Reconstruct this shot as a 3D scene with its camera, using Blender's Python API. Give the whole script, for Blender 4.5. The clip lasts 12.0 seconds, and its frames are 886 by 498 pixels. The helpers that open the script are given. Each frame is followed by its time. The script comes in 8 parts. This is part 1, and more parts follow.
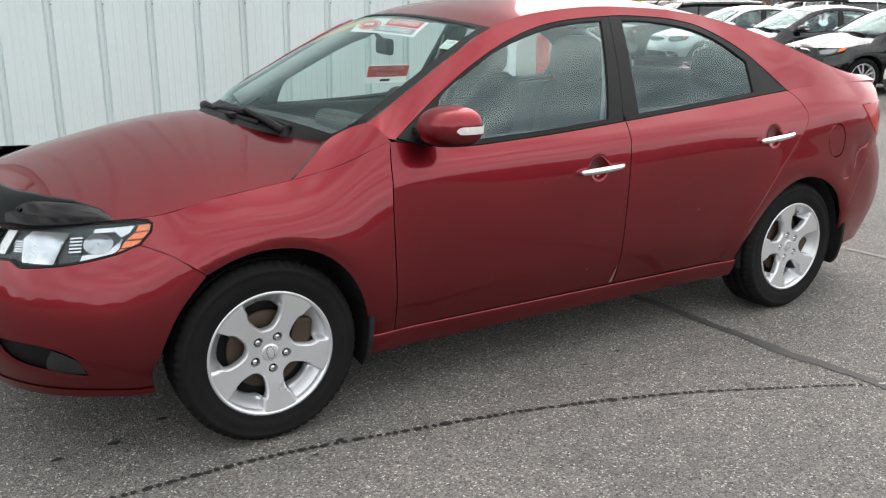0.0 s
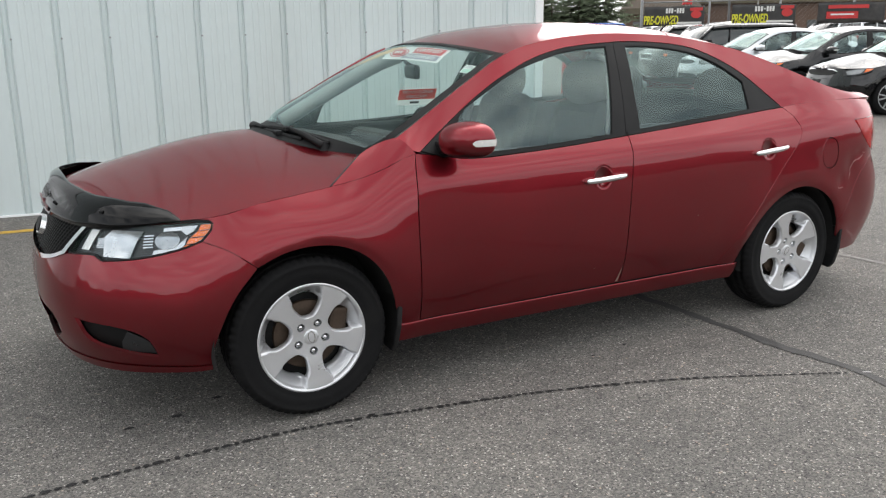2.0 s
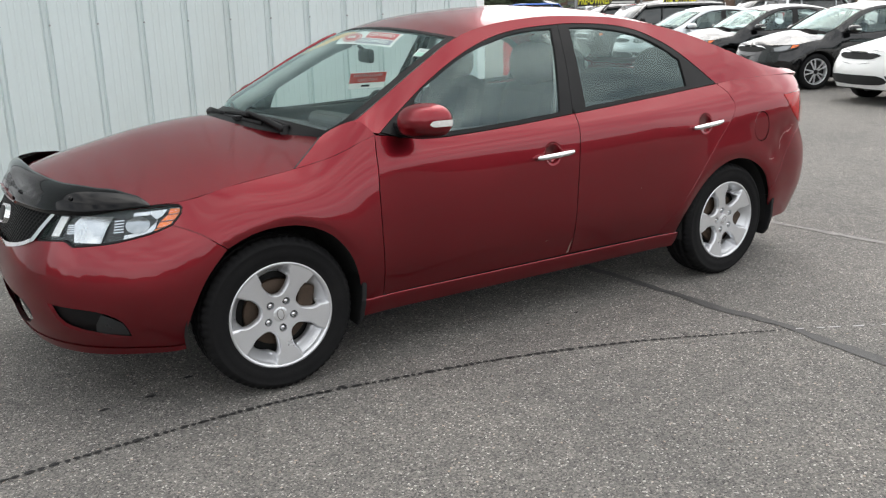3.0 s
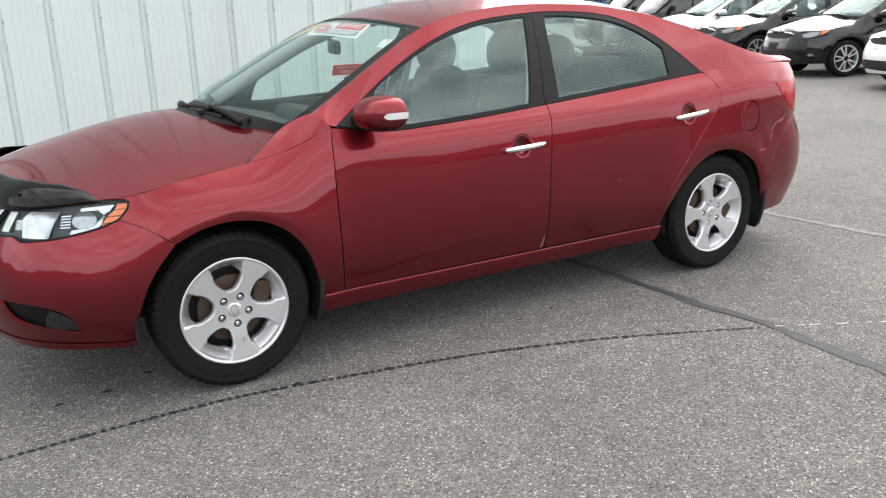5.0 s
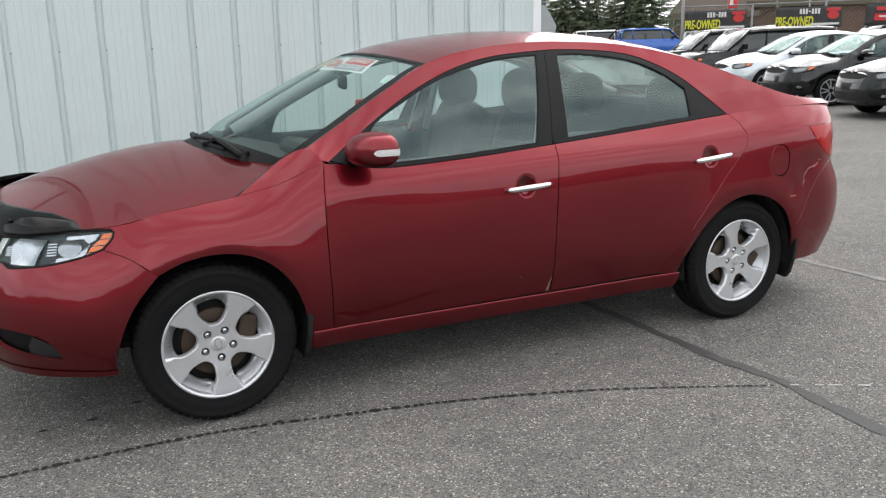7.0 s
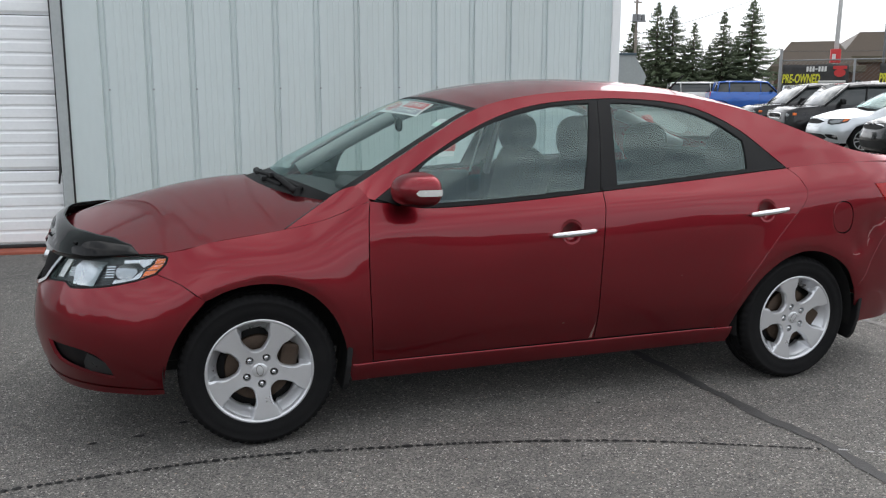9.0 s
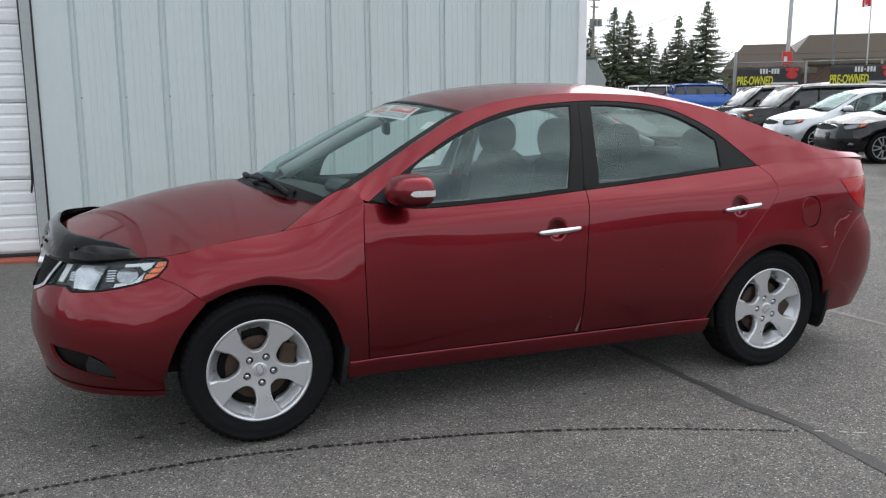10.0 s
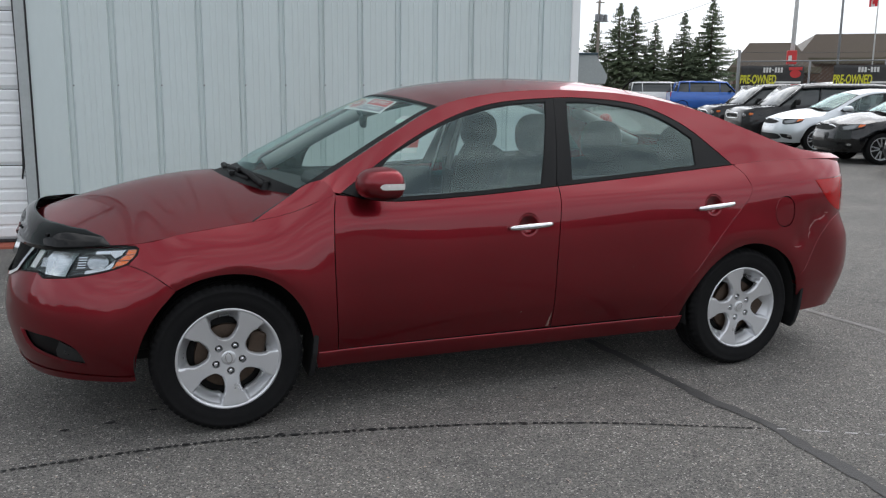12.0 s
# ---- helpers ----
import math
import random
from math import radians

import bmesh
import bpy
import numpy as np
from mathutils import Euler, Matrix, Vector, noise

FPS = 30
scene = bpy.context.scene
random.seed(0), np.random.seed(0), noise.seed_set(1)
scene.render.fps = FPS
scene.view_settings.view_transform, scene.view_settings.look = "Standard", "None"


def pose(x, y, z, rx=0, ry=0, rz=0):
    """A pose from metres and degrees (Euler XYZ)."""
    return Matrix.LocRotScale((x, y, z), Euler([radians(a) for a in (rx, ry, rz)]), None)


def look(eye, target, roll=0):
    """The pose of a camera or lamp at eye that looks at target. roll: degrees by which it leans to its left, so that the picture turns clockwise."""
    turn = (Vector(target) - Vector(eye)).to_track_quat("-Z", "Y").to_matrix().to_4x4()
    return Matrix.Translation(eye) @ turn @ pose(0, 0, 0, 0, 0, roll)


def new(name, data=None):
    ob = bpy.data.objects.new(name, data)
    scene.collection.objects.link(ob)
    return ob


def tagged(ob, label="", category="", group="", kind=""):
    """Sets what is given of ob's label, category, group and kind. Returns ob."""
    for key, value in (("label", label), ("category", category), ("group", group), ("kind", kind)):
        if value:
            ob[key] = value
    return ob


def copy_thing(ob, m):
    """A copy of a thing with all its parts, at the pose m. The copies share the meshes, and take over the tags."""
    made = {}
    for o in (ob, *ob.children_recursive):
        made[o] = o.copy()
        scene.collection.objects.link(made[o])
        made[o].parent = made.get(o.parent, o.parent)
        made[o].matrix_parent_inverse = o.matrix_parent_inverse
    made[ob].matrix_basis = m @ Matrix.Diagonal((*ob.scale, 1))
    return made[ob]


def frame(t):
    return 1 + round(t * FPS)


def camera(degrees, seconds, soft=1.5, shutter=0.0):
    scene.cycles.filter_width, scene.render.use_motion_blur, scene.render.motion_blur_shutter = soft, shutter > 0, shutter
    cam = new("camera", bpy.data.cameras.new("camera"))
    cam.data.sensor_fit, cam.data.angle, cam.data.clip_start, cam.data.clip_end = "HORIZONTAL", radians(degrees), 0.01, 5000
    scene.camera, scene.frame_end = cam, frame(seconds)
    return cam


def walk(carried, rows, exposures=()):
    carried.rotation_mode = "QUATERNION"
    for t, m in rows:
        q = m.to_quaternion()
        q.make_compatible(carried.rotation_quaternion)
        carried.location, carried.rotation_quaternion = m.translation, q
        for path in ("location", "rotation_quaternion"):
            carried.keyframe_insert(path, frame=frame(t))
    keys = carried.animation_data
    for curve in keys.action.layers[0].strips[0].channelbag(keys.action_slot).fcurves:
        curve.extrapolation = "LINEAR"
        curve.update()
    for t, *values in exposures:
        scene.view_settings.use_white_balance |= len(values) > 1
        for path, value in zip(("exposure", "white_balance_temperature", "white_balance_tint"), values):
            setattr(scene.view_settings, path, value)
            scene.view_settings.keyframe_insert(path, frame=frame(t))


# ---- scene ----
cam = camera(55.8, 12.0, 1.25)
PATH = [
    (0, (-2.179, -3.349, 1.389), (-1.178, -1.702, 0.856), 0.2),
    (0.5, (-2.359, -3.397, 1.391), (-1.298, -1.792, 0.844), 0.2),
    (1, (-2.375, -3.502, 1.406), (-1.353, -1.868, 0.872), 0.3),
    (1.5, (-2.308, -3.656, 1.395), (-1.362, -1.969, 0.887), 0.2),
    (2, (-2.334, -3.739, 1.397), (-1.401, -2.035, 0.921), -0.6),
    (2.5, (-2.426, -3.792, 1.403), (-1.425, -2.133, 0.905), -1.3),
    (3, (-2.477, -3.835, 1.409), (-1.432, -2.21, 0.891), -1.4),
    (3.2, (-2.475, -3.835, 1.41), (-1.429, -2.211, 0.892), -1.7),
    (4.8, (-2.179, -3.977, 1.397), (-1.25, -2.294, 0.846), -2.3),
    (5, (-2.165, -3.946, 1.399), (-1.201, -2.278, 0.862), -2.1),
    (5.5, (-2.137, -3.923, 1.4), (-1.12, -2.271, 0.912), -2.2),
    (6, (-2.028, -3.963, 1.398), (-1.049, -2.282, 0.932), -1.4),
    (6.5, (-1.889, -4.032, 1.4), (-1.009, -2.297, 0.939), -0.6),
    (7, (-1.836, -4.012, 1.4), (-1.011, -2.249, 0.942), -1.3),
    (7.2, (-1.837, -3.983, 1.383), (-1.013, -2.215, 0.941), -1.3),
    (8.8, (-1.666, -4.121, 1.396), (-1.032, -2.261, 1.024), 0.2),
    (9, (-1.685, -4.139, 1.393), (-1.042, -2.278, 1.041), 0.2),
    (9.5, (-1.764, -4.17, 1.393), (-1.078, -2.321, 1.057), -0.2),
    (10, (-1.848, -4.203, 1.386), (-1.118, -2.372, 1.046), -0.4),
    (10.5, (-1.831, -4.239, 1.388), (-1.094, -2.406, 1.078), -0.1),
    (11, (-1.763, -4.285, 1.387), (-1.032, -2.45, 1.072), 0.9),
    (11.5, (-1.718, -4.312, 1.376), (-1.005, -2.474, 1.044), 0.8),
    (12, (-1.728, -4.289, 1.393), (-1.006, -2.458, 1.037), 0.6),
]
EXPOSURES = [(0, 0.87, 6850, 10), (0.5, 1.01, 6850, 10), (1.0, 0.95, 6850, 10), (1.5, 0.88, 6850, 10), (2.0, 0.64, 6850, 10), (2.5, 0.65, 6850, 10), (3.2, 0.73, 6850, 10), (4.8, 1.05, 6850, 10), (5.0, 1.05, 6850, 10), (5.5, 0.73, 6850, 10), (6.0, 0.65, 6800, 10),
             (6.5, 0.63, 6750, 10), (7.2, 0.67, 6750, 10), (9.0, 0.29, 6550, 10), (9.5, 0.27, 6500, 10), (10.5, 0.27, 6450, 10), (11.0, 0.07, 6450, 10), (11.5, 0.07, 6450, 10), (12, 0.09, 6450, 10)]
walk(cam, [(t, look(eye, target, roll)) for t, eye, target, roll in PATH], EXPOSURES)

# ---- sky and sun: bright broken overcast ----
SUN_ELEV, SUN_TURN = 50.0, 52.0     # degrees; turn is the heading that the sun stands at, from +x towards +y


def make_sky():
    world = bpy.data.worlds.new("overcast_sky")
    scene.world = world
    world.use_nodes = True
    nt = world.node_tree
    nt.nodes.clear()
    out = nt.nodes.new("ShaderNodeOutputWorld")
    bg = nt.nodes.new("ShaderNodeBackground")
    sky = nt.nodes.new("ShaderNodeTexSky")
    sky.sky_type, sky.sun_disc = "NISHITA", False
    sky.sun_elevation, sky.sun_rotation = radians(SUN_ELEV), radians(90 - SUN_TURN)
    sky.air_density, sky.dust_density = 1.0, 3.0
    co = nt.nodes.new("ShaderNodeTexCoord")
    mp = nt.nodes.new("ShaderNodeMapping")
    mp.inputs["Scale"].default_value = (1.6, 1.6, 5.0)
    nz = nt.nodes.new("ShaderNodeTexNoise")
    nz.inputs["Scale"].default_value, nz.inputs["Detail"].default_value, nz.inputs["Roughness"].default_value = 2.4, 4.0, 0.55
    rp = nt.nodes.new("ShaderNodeValToRGB")
    rp.color_ramp.elements[0].position, rp.color_ramp.elements[0].color = 0.39, (4.4, 4.8, 5.3, 1)
    rp.color_ramp.elements[1].position, rp.color_ramp.elements[1].color = 0.64, (12.5, 12.7, 12.9, 1)
    mx = nt.nodes.new("ShaderNodeMix")
    mx.data_type = "RGBA"
    mx.inputs["Factor"].default_value = 0.82
    lk = nt.links.new
    lk(co.outputs["Generated"], mp.inputs["Vector"])
    lk(mp.outputs["Vector"], nz.inputs["Vector"])
    lk(nz.outputs["Fac"], rp.inputs["Fac"])
    lk(sky.outputs["Color"], mx.inputs["A"])
    # thin cloud is brighter on the sun's side
    dot, glow, mul = nt.nodes.new("ShaderNodeVectorMath"), nt.nodes.new("ShaderNodeMapRange"), nt.nodes.new("ShaderNodeVectorMath")
    dot.operation, mul.operation = "DOT_PRODUCT", "SCALE"
    dot.inputs[1].default_value = (math.cos(radians(SUN_TURN)) * math.cos(radians(SUN_ELEV)), math.sin(radians(SUN_TURN)) * math.cos(radians(SUN_ELEV)), math.sin(radians(SUN_ELEV)))
    glow.inputs["From Min"].default_value, glow.inputs["To Min"].default_value, glow.inputs["To Max"].default_value = 0.74, 1.07, 2.55
    lk(co.outputs["Generated"], dot.inputs[0])
    lk(dot.outputs["Value"], glow.inputs["Value"])
    lk(glow.outputs["Result"], mul.inputs["Scale"])
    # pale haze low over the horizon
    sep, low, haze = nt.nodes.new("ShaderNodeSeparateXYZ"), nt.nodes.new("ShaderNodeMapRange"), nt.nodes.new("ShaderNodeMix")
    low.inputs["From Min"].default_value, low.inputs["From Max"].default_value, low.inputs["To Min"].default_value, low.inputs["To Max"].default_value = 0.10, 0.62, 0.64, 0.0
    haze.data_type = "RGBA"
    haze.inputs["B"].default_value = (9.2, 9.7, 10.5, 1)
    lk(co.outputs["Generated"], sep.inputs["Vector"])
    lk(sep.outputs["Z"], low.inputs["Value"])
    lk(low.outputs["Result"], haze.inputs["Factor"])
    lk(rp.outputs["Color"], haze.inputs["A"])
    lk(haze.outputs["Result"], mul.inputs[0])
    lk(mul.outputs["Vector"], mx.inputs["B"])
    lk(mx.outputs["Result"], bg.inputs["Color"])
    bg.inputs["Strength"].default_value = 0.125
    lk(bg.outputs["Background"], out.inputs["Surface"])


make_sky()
sun = new("sun", bpy.data.lights.new("sun", "SUN"))
sun.data.energy, sun.data.angle, sun.data.color = 0.5, radians(120), (1.0, 0.96, 0.9)
_d = Vector((math.cos(radians(SUN_TURN)) * math.cos(radians(SUN_ELEV)), math.sin(radians(SUN_TURN)) * math.cos(radians(SUN_ELEV)), math.sin(radians(SUN_ELEV))))
sun.matrix_world = look(_d * 50, (0, 0, 0))

# ---- materials ----
def material(name, colour, rough=0.5, metal=0.0, vary=0.12, scale=4.0, fine=60.0, bump=0.0, bump_scale=120.0, coat=0.0, coat_rough=0.03, spec=0.5, alpha=1.0,
             rand=0.0, coords="Object", stretch=(1, 1, 1), stain=None, stain_amount=0.0, stain_scale=1.5, rough_vary=0.08):
    """A principled surface with two scales of variation, optional stains, relief and coat."""
    m = bpy.data.materials.new(name)
    m.use_nodes = True
    nt = m.node_tree
    b = nt.nodes["Principled BSDF"]
    lk = nt.links.new
    co = nt.nodes.new("ShaderNodeTexCoord")
    mp = nt.nodes.new("ShaderNodeMapping")
    mp.inputs["Scale"].default_value = stretch
    lk(co.outputs[coords], mp.inputs["Vector"])
    n1, n2 = nt.nodes.new("ShaderNodeTexNoise"), nt.nodes.new("ShaderNodeTexNoise")
    n1.inputs["Scale"].default_value, n1.inputs["Detail"].default_value = scale, 4.0
    n2.inputs["Scale"].default_value, n2.inputs["Detail"].default_value = fine, 3.0
    for n in (n1, n2):
        lk(mp.outputs["Vector"], n.inputs["Vector"])
    add = nt.nodes.new("ShaderNodeMath")
    add.operation = "ADD"
    lk(n1.outputs["Fac"], add.inputs[0])
    lk(n2.outputs["Fac"], add.inputs[1])
    rng = nt.nodes.new("ShaderNodeMapRange")
    rng.inputs["From Min"].default_value, rng.inputs["From Max"].default_value = 0.6, 1.4
    rng.inputs["To Min"].default_value, rng.inputs["To Max"].default_value = 1 - vary, 1 + vary
    lk(add.outputs[0], rng.inputs["Value"])
    value = rng.outputs["Result"]
    if rand:
        info = nt.nodes.new("ShaderNodeObjectInfo")
        r2 = nt.nodes.new("ShaderNodeMapRange")
        r2.inputs["To Min"].default_value, r2.inputs["To Max"].default_value = 1 - rand, 1 + rand
        lk(info.outputs["Random"], r2.inputs["Value"])
        mu = nt.nodes.new("ShaderNodeMath")
        mu.operation = "MULTIPLY"
        lk(value, mu.inputs[0])
        lk(r2.outputs["Result"], mu.inputs[1])
        value = mu.outputs[0]
    col = nt.nodes.new("ShaderNodeVectorMath")
    col.operation = "SCALE"
    col.inputs[0].default_value = colour
    lk(value, col.inputs["Scale"])
    colour_out = col.outputs["Vector"]
    if stain:
        ns = nt.nodes.new("ShaderNodeTexNoise")
        ns.inputs["Scale"].default_value, ns.inputs["Detail"].default_value, ns.inputs["Roughness"].default_value = stain_scale, 7.0, 0.65
        lk(mp.outputs["Vector"], ns.inputs["Vector"])
        rs = nt.nodes.new("ShaderNodeMapRange")
        rs.inputs["From Min"].default_value, rs.inputs["From Max"].default_value = 0.45, 0.75
        rs.inputs["To Max"].default_value = stain_amount
        lk(ns.outputs["Fac"], rs.inputs["Value"])
        mx = nt.nodes.new("ShaderNodeMix")
        mx.data_type = "RGBA"
        mx.inputs["B"].default_value = (*stain, 1)
        lk(rs.outputs["Result"], mx.inputs["Factor"])
        lk(colour_out, mx.inputs["A"])
        colour_out = mx.outputs["Result"]
    lk(colour_out, b.inputs["Base Color"])
    rr = nt.nodes.new("ShaderNodeMapRange")
    rr.inputs["From Min"].default_value, rr.inputs["From Max"].default_value = 0.3, 0.7
    rr.inputs["To Min"].default_value, rr.inputs["To Max"].default_value = max(0.0, rough - rough_vary), min(1.0, rough + rough_vary)
    lk(n1.outputs["Fac"], rr.inputs["Value"])
    lk(rr.outputs["Result"], b.inputs["Roughness"])
    b.inputs["Metallic"].default_value = metal
    b.inputs["Specular IOR Level"].default_value = spec
    b.inputs["Coat Weight"].default_value, b.inputs["Coat Roughness"].default_value = coat, coat_rough
    if bump:
        nb, bp = nt.nodes.new("ShaderNodeTexNoise"), nt.nodes.new("ShaderNodeBump")
        nb.inputs["Scale"].default_value, nb.inputs["Detail"].default_value = bump_scale, 5.0
        lk(mp.outputs["Vector"], nb.inputs["Vector"])
        bp.inputs["Strength"].default_value, bp.inputs["Distance"].default_value = bump, 0.01
        lk(nb.outputs["Fac"], bp.inputs["Height"])
        lk(bp.outputs["Normal"], b.inputs["Normal"])
    return m


def asphalt_material():
    """Worn grey asphalt: pale aggregate chips in a dark binder, with broad stains."""
    m = bpy.data.materials.new("worn_asphalt")
    m.use_nodes = True
    nt = m.node_tree
    b, lk = nt.nodes["Principled BSDF"], nt.links.new
    co = nt.nodes.new("ShaderNodeTexCoord")
    out = co.outputs["Object"]

    def tex(kind, scale, detail=4.0):
        n = nt.nodes.new(kind)
        n.inputs["Scale"].default_value = scale
        if kind == "ShaderNodeTexNoise":
            n.inputs["Detail"].default_value = detail
        lk(out, n.inputs["Vector"])
        return n

    def ramp(src, *stops):
        r = nt.nodes.new("ShaderNodeValToRGB")
        while len(r.color_ramp.elements) < len(stops):
            r.color_ramp.elements.new(0.5)
        for e, (p, c) in zip(r.color_ramp.elements, stops):
            e.position, e.color = p, (*c, 1)
        lk(src, r.inputs["Fac"])
        return r.outputs["Color"]

    def mix(a, c, f, mode="MIX"):
        x = nt.nodes.new("ShaderNodeMix")
        x.data_type, x.blend_type = "RGBA", mode
        for key, v in (("A", a), ("B", c), ("Factor", f)):
            if hasattr(v, "is_linked"):
                lk(v, x.inputs[key])
            else:
                x.inputs[key].default_value = v
        return x.outputs["Result"]

    v1 = tex("ShaderNodeTexVoronoi", 165.0)
    sep = nt.nodes.new("ShaderNodeSeparateColor")
    lk(v1.outputs["Color"], sep.inputs["Color"])
    chips = ramp(sep.outputs["Red"], (0.0, (0.06, 0.059, 0.057)), (0.12, (0.115, 0.111, 0.106)), (0.45, (0.165, 0.159, 0.150)), (0.82, (0.225, 0.214, 0.199)), (0.96, (0.31, 0.295, 0.268)), (0.985, (0.55, 0.53, 0.49)))
    v2 = tex("ShaderNodeTexVoronoi", 75.0)
    sep2 = nt.nodes.new("ShaderNodeSeparateColor")
    lk(v2.outputs["Color"], sep2.inputs["Color"])
    big = ramp(sep2.outputs["Green"], (0.0, (0, 0, 0)), (0.915, (0, 0, 0)), (0.93, (1, 1, 1)))
    near = nt.nodes.new("ShaderNodeMath")
    near.operation = "LESS_THAN"
    near.inputs[1].default_value = 0.34
    lk(v2.outputs["Distance"], near.inputs[0])
    pick = mix(big, (0, 0, 0, 1), 0.0)
    mask = nt.nodes.new("ShaderNodeMath")
    mask.operation = "MULTIPLY"
    lk(pick, mask.inputs[0])
    lk(near.outputs[0], mask.inputs[1])
    tint = ramp(sep2.outputs["Blue"], (0.0, (0.42, 0.33, 0.26)), (0.35, (0.62, 0.60, 0.56)), (0.6, (0.30, 0.25, 0.21)), (1.0, (0.05, 0.048, 0.046)))
    base = mix(chips, tint, mask.outputs[0])
    n1 = tex("ShaderNodeTexNoise", 9.0, 6.0)
    base = mix(base, ramp(n1.outputs["Fac"], (0.3, (0.88, 0.88, 0.88)), (0.7, (1.1, 1.09, 1.08))), 1.0, "MULTIPLY")
    n2 = tex("ShaderNodeTexNoise", 0.7, 5.0)
    base = mix(base, ramp(n2.outputs["Fac"], (0.35, (0.79, 0.79, 0.795)), (0.65, (0.97, 0.96, 0.95))), 1.0, "MULTIPLY")
    lk(base, b.inputs["Base Color"])
    b.inputs["Roughness"].default_value = 0.88
    b.inputs["Specular IOR Level"].default_value = 0.35
    bp = nt.nodes.new("ShaderNodeBump")
    bp.inputs["Strength"].default_value, bp.inputs["Distance"].default_value = 0.7, 0.006
    n3 = tex("ShaderNodeTexNoise", 160.0, 4.0)
    addh = nt.nodes.new("ShaderNodeMath")
    addh.operation = "SUBTRACT"
    lk(n3.outputs["Fac"], addh.inputs[0])
    lk(v1.outputs["Distance"], addh.inputs[1])
    lk(addh.outputs[0], bp.inputs["Height"])
    lk(bp.outputs["Normal"], b.inputs["Normal"])
    return m


def glass_material(name, tint=(0.75, 0.82, 0.8), weight=1.0):
    """Thin automotive glass: clear, slightly tinted, with mirror gloss that rises towards grazing view."""
    m = bpy.data.materials.new(name)
    m.use_nodes = True
    nt = m.node_tree
    nt.nodes.clear()
    out, tr, gl, mx, lw = (nt.nodes.new(k) for k in ("ShaderNodeOutputMaterial", "ShaderNodeBsdfTransparent", "ShaderNodeBsdfGlossy", "ShaderNodeMixShader", "ShaderNodeLayerWeight"))
    tr.inputs["Color"].default_value = (*tint, 1)
    gl.inputs["Roughness"].default_value = 0.0
    gl.inputs["Color"].default_value = (0.74, 0.93, 0.92, 1)
    lw.inputs["Blend"].default_value = 0.5
    pw, mul = nt.nodes.new("ShaderNodeMath"), nt.nodes.new("ShaderNodeMath")
    pw.operation, mul.operation = "POWER", "MULTIPLY_ADD"
    pw.inputs[1].default_value = 5.0
    mul.use_clamp = True
    mul.inputs[1].default_value, mul.inputs[2].default_value = 0.92, 0.075 * weight
    lk = nt.links.new
    lk(lw.outputs["Facing"], pw.inputs[0])
    lk(pw.outputs[0], mul.inputs[0])
    lk(mul.outputs[0], mx.inputs["Fac"])
    lk(tr.outputs["BSDF"], mx.inputs[1])
    lk(gl.outputs["BSDF"], mx.inputs[2])
    lk(mx.outputs["Shader"], out.inputs["Surface"])
    return m


ASPHALT = asphalt_material()
SIDING = material("painted_steel_siding", (0.605, 0.68, 0.68), 0.42, 0.0, 0.03, 1.2, 25, bump=0.02, bump_scale=8, stretch=(1, 1, 0.25), stain=(0.49, 0.53, 0.51), stain_amount=0.35, stain_scale=0.9)
TRIM_WHITE = material("white_trim_paint", (0.84, 0.86, 0.86), 0.4, 0, 0.03)
JAMB_GREY = material("grey_jamb_paint", (0.40, 0.43, 0.43), 0.5, 0, 0.08, 3, 30)
DOOR_WHITE = material("white_door_paint", (0.86, 0.88, 0.89), 0.4, 0, 0.04, 2, 30, bump=0.03, bump_scale=60)
RUBBER = material("black_rubber", (0.018, 0.018, 0.019), 0.6, 0, 0.2, 8, 90, bump=0.05)
PAINT = material("red_metallic_paint", (0.194, 0.0098, 0.0168), 0.35, 0.95, 0.04, 3, 900, coat=0.8, coat_rough=0.02, spec=0.2, rough_vary=0.02)
PAINT.node_tree.nodes["Principled BSDF"].inputs["Specular Tint"].default_value = (0.95, 0.60, 0.61, 1)
BLACK_TRIM = material("black_satin_trim", (0.006, 0.006, 0.0065), 0.5, 0, 0.1, 6, 120, spec=0.2)
GLASS = glass_material("car_window_glass", (0.84, 0.92, 0.90), 1.3)
REAR_GLASS = glass_material("rear_door_glass", (0.60, 0.69, 0.68), 1.15)

# ---- building of meshes ----
def mesh_object(name, verts, faces, mat=None, parent=None, label="", smooth=True, normals=None):
    me = bpy.data.meshes.new(name)
    me.from_pydata([tuple(map(float, v)) for v in verts], [], [tuple(map(int, f)) for f in faces])
    if mat:
        me.materials.append(mat)
    me.polygons.foreach_set("use_smooth", [smooth] * len(me.polygons))
    me.update()
    if normals is not None:
        me.normals_split_custom_set_from_vertices([tuple(map(float, n)) for n in normals])
    ob = new(name, me)
    if parent:
        ob.parent = parent
    if label:
        tagged(ob, label)
    return ob


def part(name, bm, mat, parent, label="", smooth=False):
    me = bpy.data.meshes.new(name)
    bm.to_mesh(me)
    bm.free()
    me.materials.append(mat)
    if smooth:
        me.polygons.foreach_set("use_smooth", [True] * len(me.polygons))
    ob = new(name, me)
    if parent:
        ob.parent = parent
    if label:
        tagged(ob, label)
    return ob


